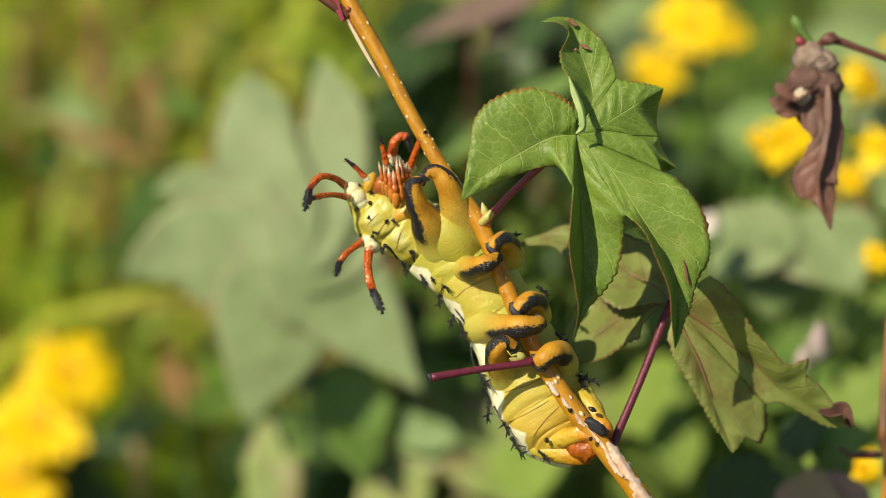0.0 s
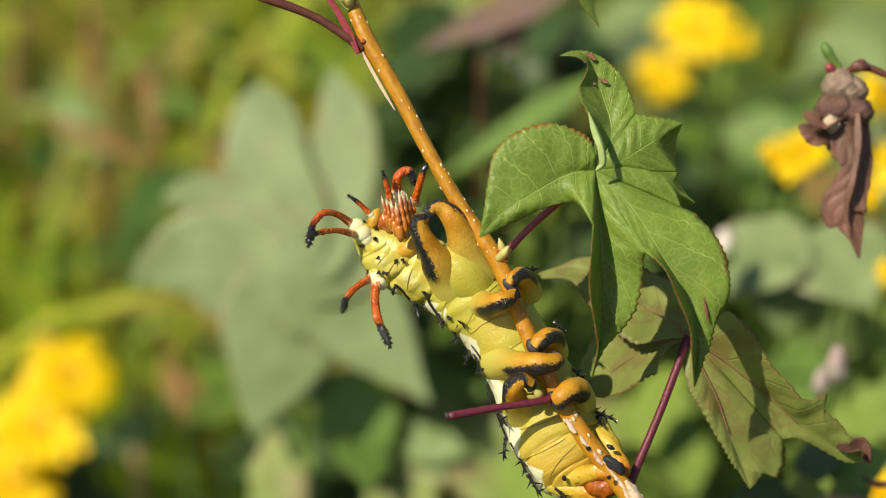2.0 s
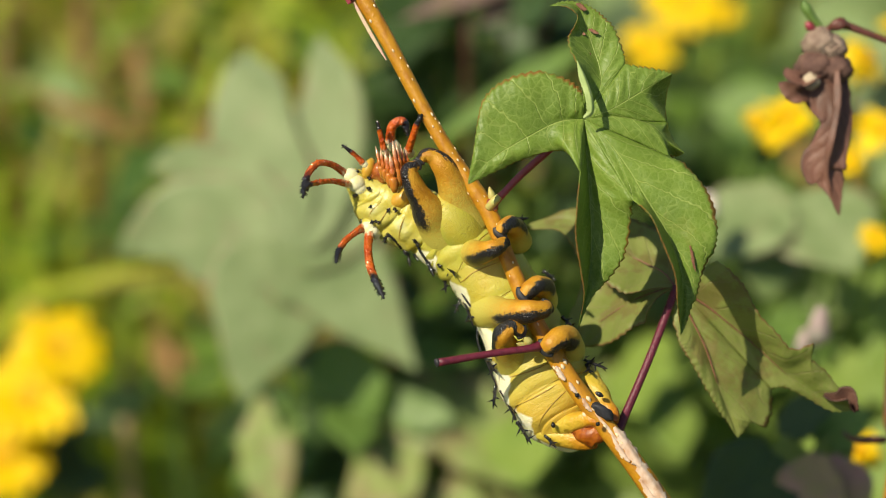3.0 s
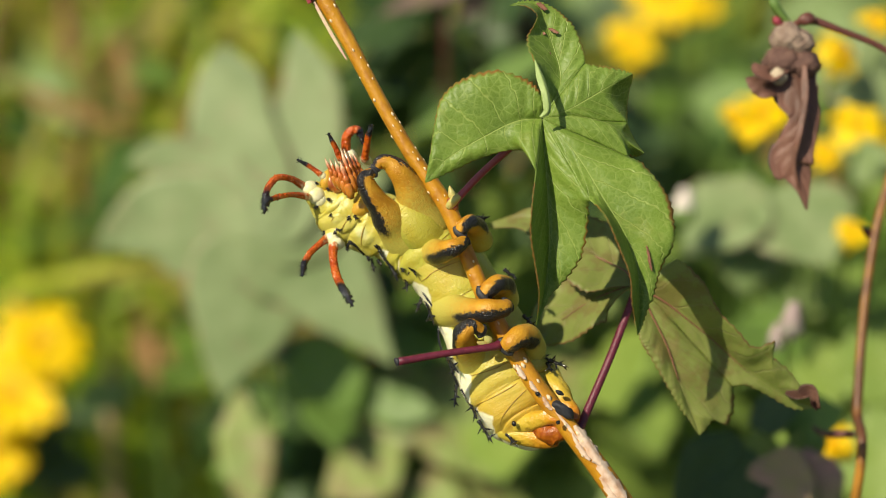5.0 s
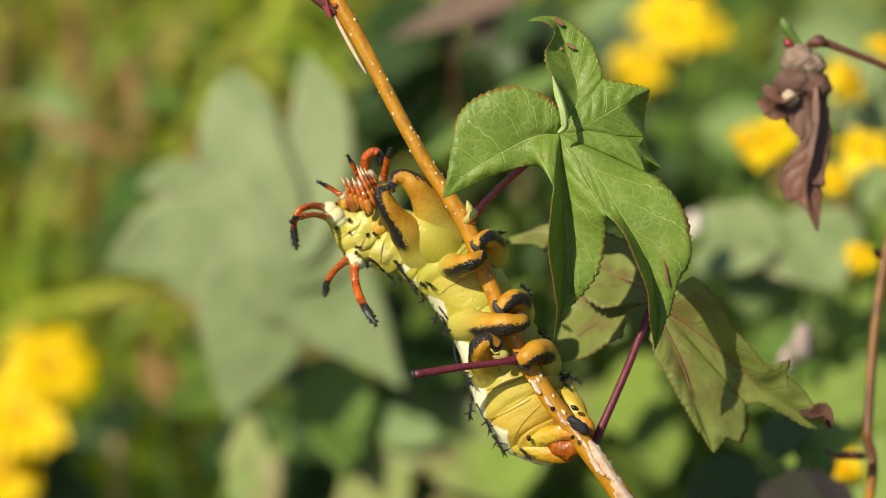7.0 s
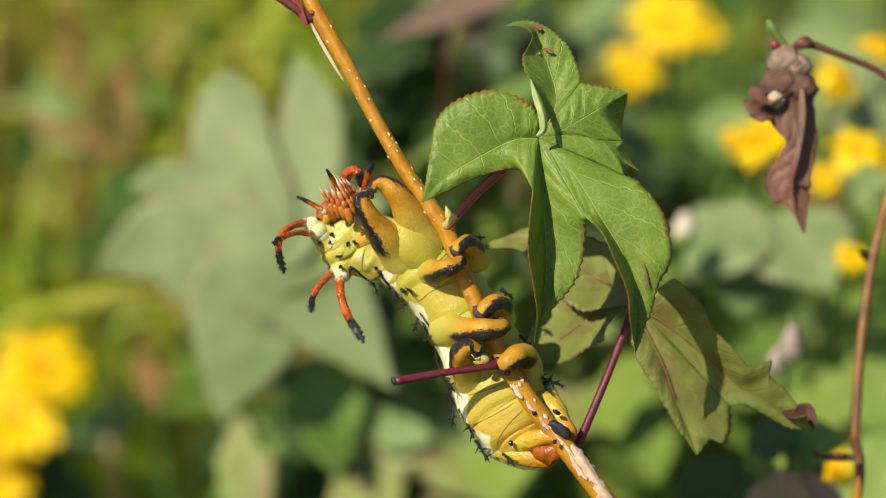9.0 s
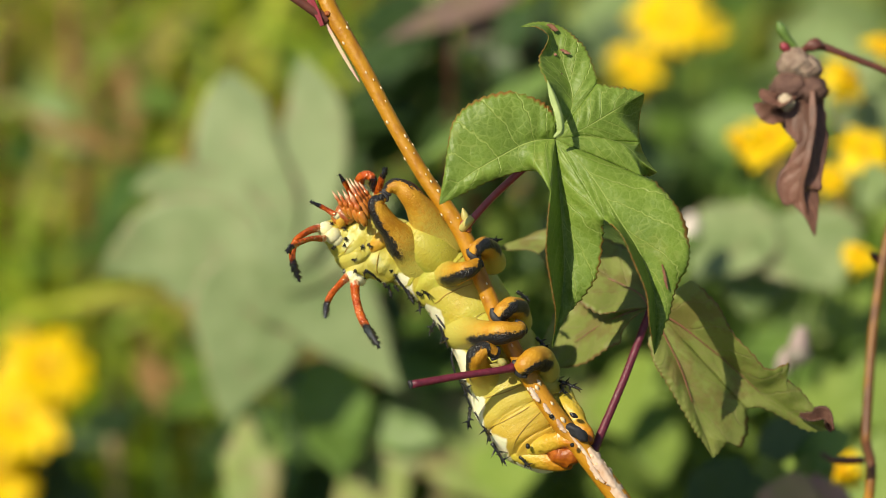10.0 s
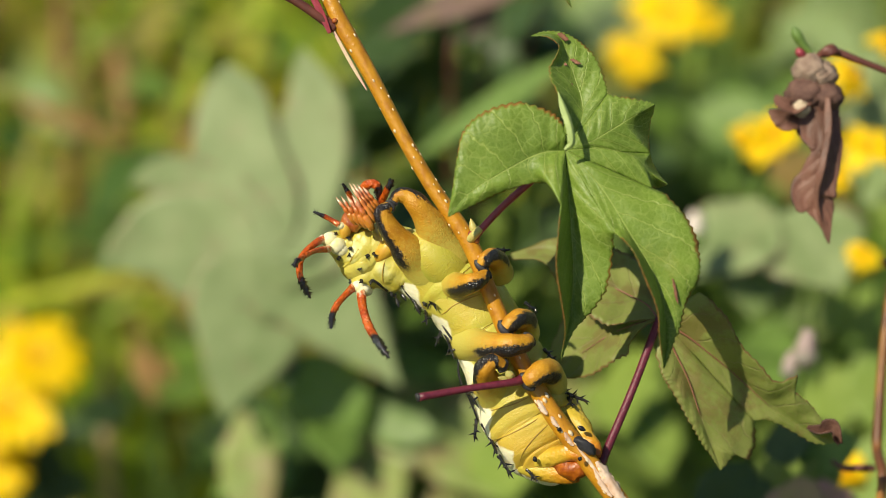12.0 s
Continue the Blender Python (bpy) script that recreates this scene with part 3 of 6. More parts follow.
        part("bud", tube(Mesh(), [(a, r * 0.6), (mid(a, b, 0.45), r), (mid(a, b, 0.8), r * 0.55), (b, r * 0.1)], 14, 10), M_BUD, root, "pale green axillary bud")
    part("leaflet", lobe(Mesh(), [((-0.0473, -0.0030, 0.1455), 0.0006, 0.0006), ((-0.0429, -0.0060, 0.1478), 0.0022, 0.0018), ((-0.0387, -0.0080, 0.1459), 0.0016, 0.0016), ((-0.0372, -0.0080, 0.1438), 0, 0)], (0, -0.6, 0.8), (10, 10), 0, 6), M_MID, root, "tiny fresh leaflet", 0.0002)
    for a, r in (((0.0065, -0.0022, 0.0590), 0.0011), ((0.0190, -0.0045, 0.0147), 0.0010), ((-0.0389, -0.0024, 0.1290), 0.0010)):
        part("leaf_scar", tube(Mesh(), [(a, r), (Vector(a) + Vector((0, -0.0008, 0)), r * 0.8)], 4, 10, (0, 0, 1)), M_AMBER, root)
    # lenticels: small raised pale ovals
    samples = spline(flat(way[3:]), 240)
    for k in range(62):
        i = random.randint(2, 236)
        s, axis = samples[i], Vector(samples[i + 2][:3] - samples[i - 1][:3]).normalized()
        front = (Vector((0, -1, 0)) - axis * axis.dot(Vector((0, -1, 0)))).normalized()
        ang = random.gauss(0, 0.9)
        out = front * math.cos(ang) + axis.cross(front) * math.sin(ang)
        r = random.uniform(0.00022, 0.00045) * (1.7 if i < 70 else 1.0)
        c = Vector(s[:3]) + out * s[3]
        m = tube(Mesh(), [(c - axis * r * 1.7, r * 0.1), (c - axis * r * 0.9, r * 0.75), (c, r), (c + axis * r * 0.9, r * 0.75), (c + axis * r * 1.7, r * 0.1)], 6, 6, out, False)
        part("lenticel", m, M_LENTICEL, root)
    # peeling bark on the old wood
    for k, (pts, w) in enumerate((
            ([(0.0258, -0.0032, 0.0086), (0.0272, -0.0034, 0.0064), (0.0288, -0.0034, 0.0040)], 0.0011), ([(0.0300, -0.0034, 0.0034), (0.0311, -0.0034, 0.0018), (0.0322, -0.0034, 0.0002)], 0.0009), ([(0.0342, -0.0034, -0.0016), (0.0356, -0.0034, -0.0036), (0.0372, -0.0032, -0.0058)], 0.0010),
            ([(0.0444, -0.0030, -0.0107), (0.0484, -0.0036, -0.0164), (0.0528, -0.0038, -0.0232)], 0.0024), ([(0.0436, -0.0034, -0.0134), (0.0461, -0.0038, -0.0175), (0.0492, -0.0038, -0.0218)], 0.0011),
            ([(0.0511, -0.0036, -0.0205), (0.0555, -0.0038, -0.0273), (0.0608, -0.0036, -0.0347)], 0.0027), ([(0.0528, -0.0036, -0.0276), (0.0572, -0.0038, -0.0335), (0.0626, -0.0030, -0.0396)], 0.0020), ([(0.0383, -0.0032, -0.0064), (0.0422, -0.0032, -0.0107), (0.0454, -0.0032, -0.0150)], 0.0007))):
        a, b, c = pts
        part("bark_flake", lobe(Mesh(), [(a, w * 0.2, w * 0.2), (mid(a, b, 0.5), w, w * 0.7), (b, w * 0.8, w), (mid(b, c, 0.6), w, w * 0.8), (c, w * 0.2, w * 0.3)], (0.35, -1, 0.2), (-25, -25), -0.1, 5, 0.5, 40, 4, 0.12), M_OLD, root, "greyish pink peeling bark flake", 0.0003)
    return root


BRANCH = branch()
HINGE = Vector((0.0054, -0.0020, 0.0603))


def main_leaf(root):
    c = Vector((0.0341, -0.0155, 0.0863))
    stalk = part("leaf", tube(Mesh(), [(HINGE, 0.0021), ((0.0075, -0.0040, 0.0620), 0.0013), ((0.0137, -0.0060, 0.0685), 0.0012), ((0.0216, -0.0100, 0.0754), 0.0012), (c + Vector((0.001, 0.0009, 0)), 0.0010)], 24, 10), M_ROSE, root, "rose-red leaf stalk", 0, HINGE)
    part("stalk_base", tube(Mesh(), [(HINGE + Vector((-0.001, 0, -0.001)), 0.0014), (HINGE + Vector((0.0006, -0.0024, 0.0006)), 0.0014), (HINGE + Vector((0.0024, -0.0027, 0.0024)), 0.0011)], 12, 12), M_BUD, stalk, "pale swollen stalk base")
    m = Mesh()
    # notches between the lobes, from the left lobe round to it again
    left_middle, middle_big, big_side = (0.0326, -0.0245, 0.0685), (0.0492, -0.0205, 0.0603), (0.0611, -0.0125, 0.0750)
    side_corner, corner_top, top_left = (0.0610, -0.0075, 0.0863), (0.0473, -0.0110, 0.1045), (0.0341, -0.0180, 0.0907)
    rib = [c, (0.0258, -0.0170, 0.0851), (0.0156, -0.0190, 0.0796), (0.0045, -0.0195, 0.0725), (-0.0023, -0.0185, 0.0651)]
    half_lobe(m, rib, top_left, [(0.0324, -0.0185, 0.0956), (0.0283, -0.0190, 0.0986), (0.0209, -0.0200, 0.1006), (0.0130, -0.0205, 0.0993), (0.0063, -0.0205, 0.0960), (0.0020, -0.0205, 0.0908), (0.0004, -0.0200, 0.0831), (-0.0008, -0.0195, 0.0743)], 1, 0.0012, 26)
    half_lobe(m, rib, left_middle, [(0.0303, -0.0170, 0.0744), (0.0257, -0.0165, 0.0761), (0.0157, -0.0175, 0.0735), (0.0056, -0.0180, 0.0688)], -1, 0.0010, 18)
    rib = [c, (0.0347, -0.0150, 0.0781), (0.0355, -0.0140, 0.0693), (0.0363, -0.0125, 0.0587), (0.0368, -0.0110, 0.0468), (0.0356, -0.0095, 0.0339), (0.0331, -0.0085, 0.0209)]
    half_lobe(m, rib, left_middle, [(0.0315, -0.0270, 0.0577), (0.0313, -0.0255, 0.0483), (0.0331, -0.0230, 0.0373), (0.0341, -0.0210, 0.0300)], -1, -0.0004, 22)
    half_lobe(m, rib, middle_big, [(0.0490, -0.0150, 0.0554), (0.0477, -0.0125, 0.0448), (0.0430, -0.0105, 0.0367), (0.0374, -0.0090, 0.0307)], 1, 0.0006, 18)
    rib = [c, (0.0415, -0.0170, 0.0792), (0.0481, -0.0180, 0.0700), (0.0535, -0.0180, 0.0610), (0.0604, -0.0170, 0.0499), (0.0643, -0.0155, 0.0399), (0.0656, -0.0140, 0.0302), (0.0650, -0.0125, 0.0186)]
    half_lobe(m, rib, middle_big, [(0.0541, -0.0285, 0.0548), (0.0581, -0.0280, 0.0460), (0.0619, -0.0260, 0.0369), (0.0629, -0.0235, 0.0281)], -1, -0.0004, 20)
    half_lobe(m, rib, big_side, [(0.0667, -0.0145, 0.0717), (0.0727, -0.0165, 0.0637), (0.0758, -0.0170, 0.0545), (0.0754, -0.0165, 0.0465), (0.0718, -0.0150, 0.0386), (0.0696, -0.0140, 0.0309), (0.0670, -0.0130, 0.0234)], 1, 0.0014, 30)
    rib = [c, (0.0451, -0.0152, 0.0870), (0.0555, -0.0135, 0.0847), (0.0613, -0.0105, 0.0797), (0.0665, -0.0080, 0.0765)]
    half_lobe(m, rib, big_side, [(0.0643, -0.0035, 0.0760)], -1, 0.0006, 5)
    half_lobe(m, rib, side_corner, [(0.0621, -0.0015, 0.0841), (0.0643, -0.0020, 0.0800)], 1, 0.0004, 6)
    rib = [c, (0.0417, -0.0145, 0.0890), (0.0486, -0.0130, 0.0931), (0.0558, -0.0110, 0.0978), (0.0624, -0.0085, 0.1018)]
    half_lobe(m, rib, side_corner, [(0.0610, -0.0005, 0.0911), (0.0614, -0.0005, 0.0969), (0.0624, -0.0015, 0.1001)], -1, 0.0006, 10)
    half_lobe(m, rib, corner_top, [(0.0536, -0.0105, 0.1036), (0.0595, -0.0090, 0.1027)], 1, 0.0008, 9)
    rib = [c, (0.0392, -0.0130, 0.0962), (0.0392, -0.0110, 0.1027), (0.0373, -0.0100, 0.1092), (0.0351, -0.0100, 0.1160), (0.0329, -0.0105, 0.1218), (0.0288, -0.0120, 0.1235), (0.0233, -0.0135, 0.1226)]
    half_lobe(m, rib, corner_top, [(0.0469, -0.0095, 0.1085), (0.0442, -0.0090, 0.1154), (0.0413, -0.0090, 0.1194), (0.0375, -0.0095, 0.1224), (0.0328, -0.0105, 0.1243), (0.0276, -0.0120, 0.1242)], -1, 0.0006, 22)
    half_lobe(m, rib, top_left, [(0.0324, -0.0205, 0.1014), (0.0295, -0.0185, 0.1080), (0.0291, -0.0170, 0.1120), (0.0311, -0.0160, 0.1159), (0.0319, -0.0155, 0.1193), (0.0283, -0.0165, 0.1218)], 1, -0.0002, 16)
    part("leaf_blade", m, M_LEAF, stalk, "fresh green palmate leaf blade with reddish toothed edges", 0.00025)
    part("folded_edge", lobe(Mesh(), [((0.0337, -0.0235, 0.0855), 0.0004, 0.0006), ((0.0361, -0.0245, 0.0878), 0.0016, 0.0013), ((0.0356, -0.0245, 0.0927), 0.0016, 0.0013), ((0.0338, -0.0230, 0.0985), 0.0016, 0.0013), ((0.0317, -0.0210, 0.1040), 0.0002, 0.0002)], (0.5, -0.9, 0.1), (-30, -30), 0, 14, 0.1, 42), M_UNDER, stalk, "pale green folded leaf edge", 0.0002)
    for a, b, w in (((0.0672, -0.0186, 0.0463), (0.0692, -0.0173, 0.0381), 0.0005), ((0.0356, -0.0116, 0.1155), (0.0392, -0.0115, 0.1141), 0.0006), ((0.0338, -0.0120, 0.1136), (0.0345, -0.0120, 0.1143), 0.0007), ((0.0362, -0.0120, 0.1069), (0.0357, -0.0120, 0.1078), 0.0006), ((0.0317, -0.0121, 0.1235), (0.0353, -0.0116, 0.1216), 0.0009)):
        part("blemish", lobe(Mesh(), [(a, w * 0.3, w * 0.3), (mid(a, b, 0.3), w, w * 0.6), (mid(a, b, 0.7), w * 0.6, w), (b, 0, 0)], (0.1, -1, 0.2), (0, 0), 0, 4, 0.6, 16, 2), M_BROWN, stalk, "brown blemish", 0.0001)
    return stalk


LEAF = main_leaf(BRANCH)


def upper_leaf(root):
    part("leaf_petiole", tube(Mesh(), [((-0.0417, -0.0020, 0.1574), 0.0012), ((-0.0225, -0.0100, 0.1795), 0.0010), ((0.0025, -0.0180, 0.1813), 0.0010), ((0.0174, -0.0220, 0.1680), 0.0009)], 20, 8), M_ROSE, root)
    m = Mesh()
    lobe(m, [((0.0174, -0.0220, 0.1680), 0.0, 0.0), ((0.0218, -0.0230, 0.1589), 0.0050, 0.0060), ((0.0271, -0.0220, 0.1475), 0.0034, 0.0040), ((0.0316, -0.0200, 0.1390), 0.0022, 0.0026), ((0.0356, -0.0180, 0.1309), 0, 0)], (0.3, -0.9, 0.2), (-14, 10), -0.05, 16, 0.12, 80, 8, 0.03, 0.0005)
    part("leaf", m, M_LEAF, root, "hanging green leaf tip with a brown edge", 0.00025)


upper_leaf(BRANCH)


def lower_leaf(root):
    c = Vector((0.0663, 0.0192, 0.0354))
    m = Mesh()
    rib = [c, (0.0749, 0.0200, 0.0296), (0.0829, 0.0220, 0.0234), (0.0912, 0.0250, 0.0170), (0.0993, 0.0270, 0.0093), (0.1087, 0.0290, 0.0025), (0.1180, 0.0310, -0.0028), (0.1262, 0.0320, -0.0057)]
    half_lobe(m, rib, (0.0786, 0.0120, 0.0433), [(0.0829, 0.0110, 0.0399), (0.0874, 0.0110, 0.0351), (0.0902, 0.0120, 0.0295), (0.0933, 0.0140, 0.0251), (0.0991, 0.0160, 0.0193), (0.1042, 0.0190, 0.0143), (0.1111, 0.0200, 0.0163), (0.1108, 0.0230, 0.0114), (0.1162, 0.0260, 0.0073), (0.1212, 0.0290, 0.0008)], 1, 0.0014, 24, 0.0011)
    half_lobe(m, rib, (0.0983, 0.0280, 0.0014), [(0.1028, 0.0280, 0.0019), (0.1099, 0.0300, -0.0015), (0.1187, 0.0320, -0.0060)], -1, 0.0008, 12, 0.0010)
    rib = [c, (0.0715, 0.0210, 0.0239), (0.0759, 0.0220, 0.0149), (0.0798, 0.0230, 0.0036), (0.0834, 0.0250, -0.0055), (0.0869, 0.0270, -0.0148)]
    half_lobe(m, rib, (0.0983, 0.0280, 0.0014), [(0.0987, 0.0290, -0.0055), (0.0963, 0.0290, -0.0112), (0.0922, 0.0270, -0.0095), (0.0892, 0.0270, -0.0125)], 1, 0.0014, 13, 0.0011)
    half_lobe(m, rib, (0.0641, 0.0200, 0.0284), [(0.0664, 0.0170, 0.0176), (0.0692, 0.0180, 0.0126), (0.0747, 0.0200, 0.0036), (0.0792, 0.0220, -0.0041), (0.0838, 0.0250, -0.0105)], -1, 0.0016, 24, 0.0011)
    leaf_lobe(m, [(c, 0.004, 0.005), ((0.0583, 0.0246, 0.0337), 0.0130, 0.0150), ((0.0522, 0.0264, 0.0317), 0.0150, 0.0185), ((0.0438, 0.0294, 0.0265), 0.0140, 0.0190), ((0.0346, 0.0324, 0.0197), 0.0070, 0.0080), ((0.0262, 0.0348, 0.0128), 0, 0)], (-0.1, -0.7, 0.7), (4, 4), 0, 20, 0.08, 80, 7, 0.06, 0.0012)
    leaf_lobe(m, [(c, 0.005, 0.004), ((0.0593, 0.0234, 0.0409), 0.0140, 0.0130), ((0.0513, 0.0264, 0.0459), 0.0150, 0.0140), ((0.0421, 0.0306, 0.0523), 0.0120, 0.0105), ((0.0302, 0.0348, 0.0575), 0.0056, 0.0048), ((0.0151, 0.0372, 0.0550), 0, 0)], (-0.1, -0.7, 0.6), (4, 6), 0, 20, 0.08, 80, 7, 0.06, 0.0012)
    part("leaf", m, M_OLDLEAF, root, "ageing olive-green leaf with brown curled edges", 0.00025)
    part("leaf_curl", lobe(Mesh(), [((0.1157, 0.0290, -0.0009), 0.0012, 0.0016), ((0.1199, 0.0280, -0.0026), 0.0036, 0.0030), ((0.1233, 0.0280, -0.0020), 0.0042, 0.0036), ((0.1262, 0.0290, -0.0060), 0.0016, 0.0012)], (-0.2, -0.8, 0.5), (70, 50), 0.2, 8, 0.1, 32, 7, 0.1), M_DEAD, root, "dark brown withered leaf curl", 0.0003)
    for pts in ([(0.0663, 0.0185, 0.0340), (0.0747, 0.0188, 0.0295), (0.0828, 0.0208, 0.0234), (0.0910, 0.0238, 0.0170), (0.1026, 0.0262, 0.0066)], [(0.0663, 0.0185, 0.0340), (0.0636, 0.0200, 0.0345), (0.0570, 0.0220, 0.0324), (0.0503, 0.0250, 0.0295), (0.0414, 0.0280, 0.0235)], [(0.0663, 0.0185, 0.0340), (0.0625, 0.0200, 0.0392), (0.0571, 0.0230, 0.0424), (0.0505, 0.0260, 0.0457)], [(0.0663, 0.0185, 0.0340), (0.0714, 0.0200, 0.0239), (0.0758, 0.0208, 0.0149), (0.0797, 0.0218, 0.0036)]):
        part("leaf_vein", tube(Mesh(), [(p, 0.00034 - 0.00006 * k) for k, p in enumerate(pts)], 20, 6), M_VEIN, root)


lower_leaf(BRANCH)


# ---- the caterpillar ----
def thorns(mesh, pts, count, sides, number, start, stop, length):
    """Draws faces of a fresh tube out into pointed bristles."""
    way = spline(flat(pts), count)
    for k in range(number):
        i = min(count - 2, int(count * (start + (stop - start) * (k + 0.5) / number)))
        lean = Vector(way[i + 1][:3] - way[i][:3]).normalized()
        mesh.poke(i * sides + int(k * 0.382 * sides + k * 1.3) % sides, length, (Vector(way[i][:3]), lean))


def spine(parent, a, b, r=0.00056, prongs=5):
    """A shiny black stalk from a to b with short pointed side branches."""
    a, b = Vector(a), Vector(b)
    way = b - a
    side = way.orthogonal().normalized()
    m = tube(Mesh(), [(a, r * 1.5), (mid(a, b, 0.15), r), (mid(a, b, 0.7), r * 0.8), (b, r * 0.1)], 14, 8)
    for k in range(prongs):
        root = mid(a, b, 0.22 + 0.62 * k / prongs)
        out = (Matrix.Rotation(k * 2.4 + a.x * 900, 3, way.normalized()) @ side + way.normalized() * 0.5).normalized()
        tip = root + out * max(way.length * 0.30, 0.0010)
        tube(m, [(root, r * 0.75), (mid(root, tip, 0.5), r * 0.5), (tip, r * 0.06)], 5, 6, (0.3, -1, 0.2))
    return part("spine", m, M_BLACK, parent)


BODY = [((-0.0190, 0.0140, 0.0596), 0.0105), ((-0.0116, 0.0140, 0.0546), 0.0126), ((-0.0015, 0.0140, 0.0463), 0.0132), ((0.0072, 0.0140, 0.0352), 0.0128), ((0.0136, 0.0140, 0.0236), 0.0130),
        ((0.0189, 0.0150, 0.0126), 0.0148), ((0.0243, 0.0145, 0.0020), 0.0152), ((0.0287, 0.0140, -0.0061), 0.0140), ((0.0322, 0.0120, -0.0115), 0.0098), ((0.0350, 0.0090, -0.0143), 0.0044)]
MID_LINE = [((-0.0147, 0.0140, 0.0548), 0.0110), ((-0.0204, 0.0140, 0.0571), 0.0110), ((-0.0257, 0.0135, 0.0590), 0.0102), ((-0.0305, 0.0130, 0.0613), 0.0095), ((-0.0343, 0.0125, 0.0635), 0.0076), ((-0.0362, 0.0120, 0.0647), 0.0040)]
FRONT_LINE = [((-0.0116, 0.0140, 0.0531), 0.0112), ((-0.0072, 0.0138, 0.0504), 0.0126), ((-0.0019, 0.0136, 0.0464), 0.0130), ((0.0024, 0.0145, 0.0430), 0.0112)]
CHEST_LINE = [((-0.0275, 0.0140, 0.0603), 0.0080), ((-0.0320, 0.0125, 0.0628), 0.0086), ((-0.0351, 0.0115, 0.0659), 0.0068), ((-0.0380, 0.0095, 0.0682), 0.0046), ((-0.0404, 0.0075, 0.0697), 0.0033), ((-0.0416, 0.0065, 0.0703), 0.0016)]
LOW_KNOB = [((-0.0301, 0.0130, 0.0574), 0.0064), ((-0.0333, 0.0115, 0.0548), 0.0044), ((-0.0352, 0.0105, 0.0532), 0.0030), ((-0.0363, 0.0100, 0.0523), 0.0012)]
PIVOT_FRONT, PIVOT_MID, PIVOT_THORAX = Vector((-0.0040, 0.0140, 0.0500)), Vector((-0.0190, 0.0140, 0.0600)), Vector((-0.0265, 0.0130, 0.0630))
PROLEG_A = [((-0.0094, 0.0110, 0.0511), 0.0080), ((-0.0131, 0.0050, 0.0555), 0.0064), ((-0.0157, 0.0000, 0.0597), 0.0049), ((-0.0187, -0.0040, 0.0643), 0.0036), ((-0.0206, -0.0065, 0.0684), 0.0031), ((-0.0207, -0.0072, 0.0710), 0.0026), ((-0.0185, -0.0065, 0.0725), 0.0015)]
PROLEG_B = [((-0.0020, 0.0110, 0.0555), 0.0084), ((-0.0051, 0.0050, 0.0615), 0.0066), ((-0.0076, 0.0000, 0.0675), 0.0047), ((-0.0102, -0.0030, 0.0723), 0.0037), ((-0.0133, -0.0040, 0.0753), 0.0029), ((-0.0162, -0.0050, 0.0755), 0.0021), ((-0.0175, -0.0055, 0.0739), 0.0013)]
BELLY = [((-0.0028, 0.0120, 0.0512), 0.0090), ((-0.0067, 0.0070, 0.0552), 0.0084), ((-0.0096, 0.0045, 0.0590), 0.0068), ((-0.0115, 0.0040, 0.0615), 0.0044), ((-0.0127, 0.0045, 0.0636), 0.0018)]
HEAD = [((-0.0338, 0.0095, 0.0705), 0.0020), ((-0.0317, 0.0085, 0.0714), 0.0032), ((-0.0283, 0.0075, 0.0720), 0.0039), ((-0.0245, 0.0075, 0.0724), 0.0039), ((-0.0214, 0.0090, 0.0722), 0.0026)]
CHEEK = [((-0.0355, 0.0080, 0.0693), 0.0010), ((-0.0351, 0.0068, 0.0714), 0.0018), ((-0.0344, 0.0068, 0.0737), 0.0018), ((-0.0334, 0.0075, 0.0757), 0.0008)]
NECK = [((-0.0282, 0.0085, 0.0613), 0.0014), ((-0.0253, 0.0068, 0.0620), 0.0026), ((-0.0221, 0.0060, 0.0642), 0.0028), ((-0.0194, 0.0065, 0.0678), 0.0018)]
KNOBS = [((-0.0409, 0.0070, 0.0701), 0.0027), ((-0.0395, 0.0072, 0.0681), 0.0030), ((-0.0381, 0.0080, 0.0665), 0.0026), ((-0.0351, 0.0090, 0.0534), 0.0023), ((-0.0339, 0.0090, 0.0524), 0.0022), ((-0.0221, 0.0075, 0.0784), 0.0016), ((-0.0272, 0.0100, 0.0805), 0.0020), ((-0.0297, 0.0060, 0.0781), 0.0012), ((-0.0361, 0.0055, 0.0738), 0.0012)]
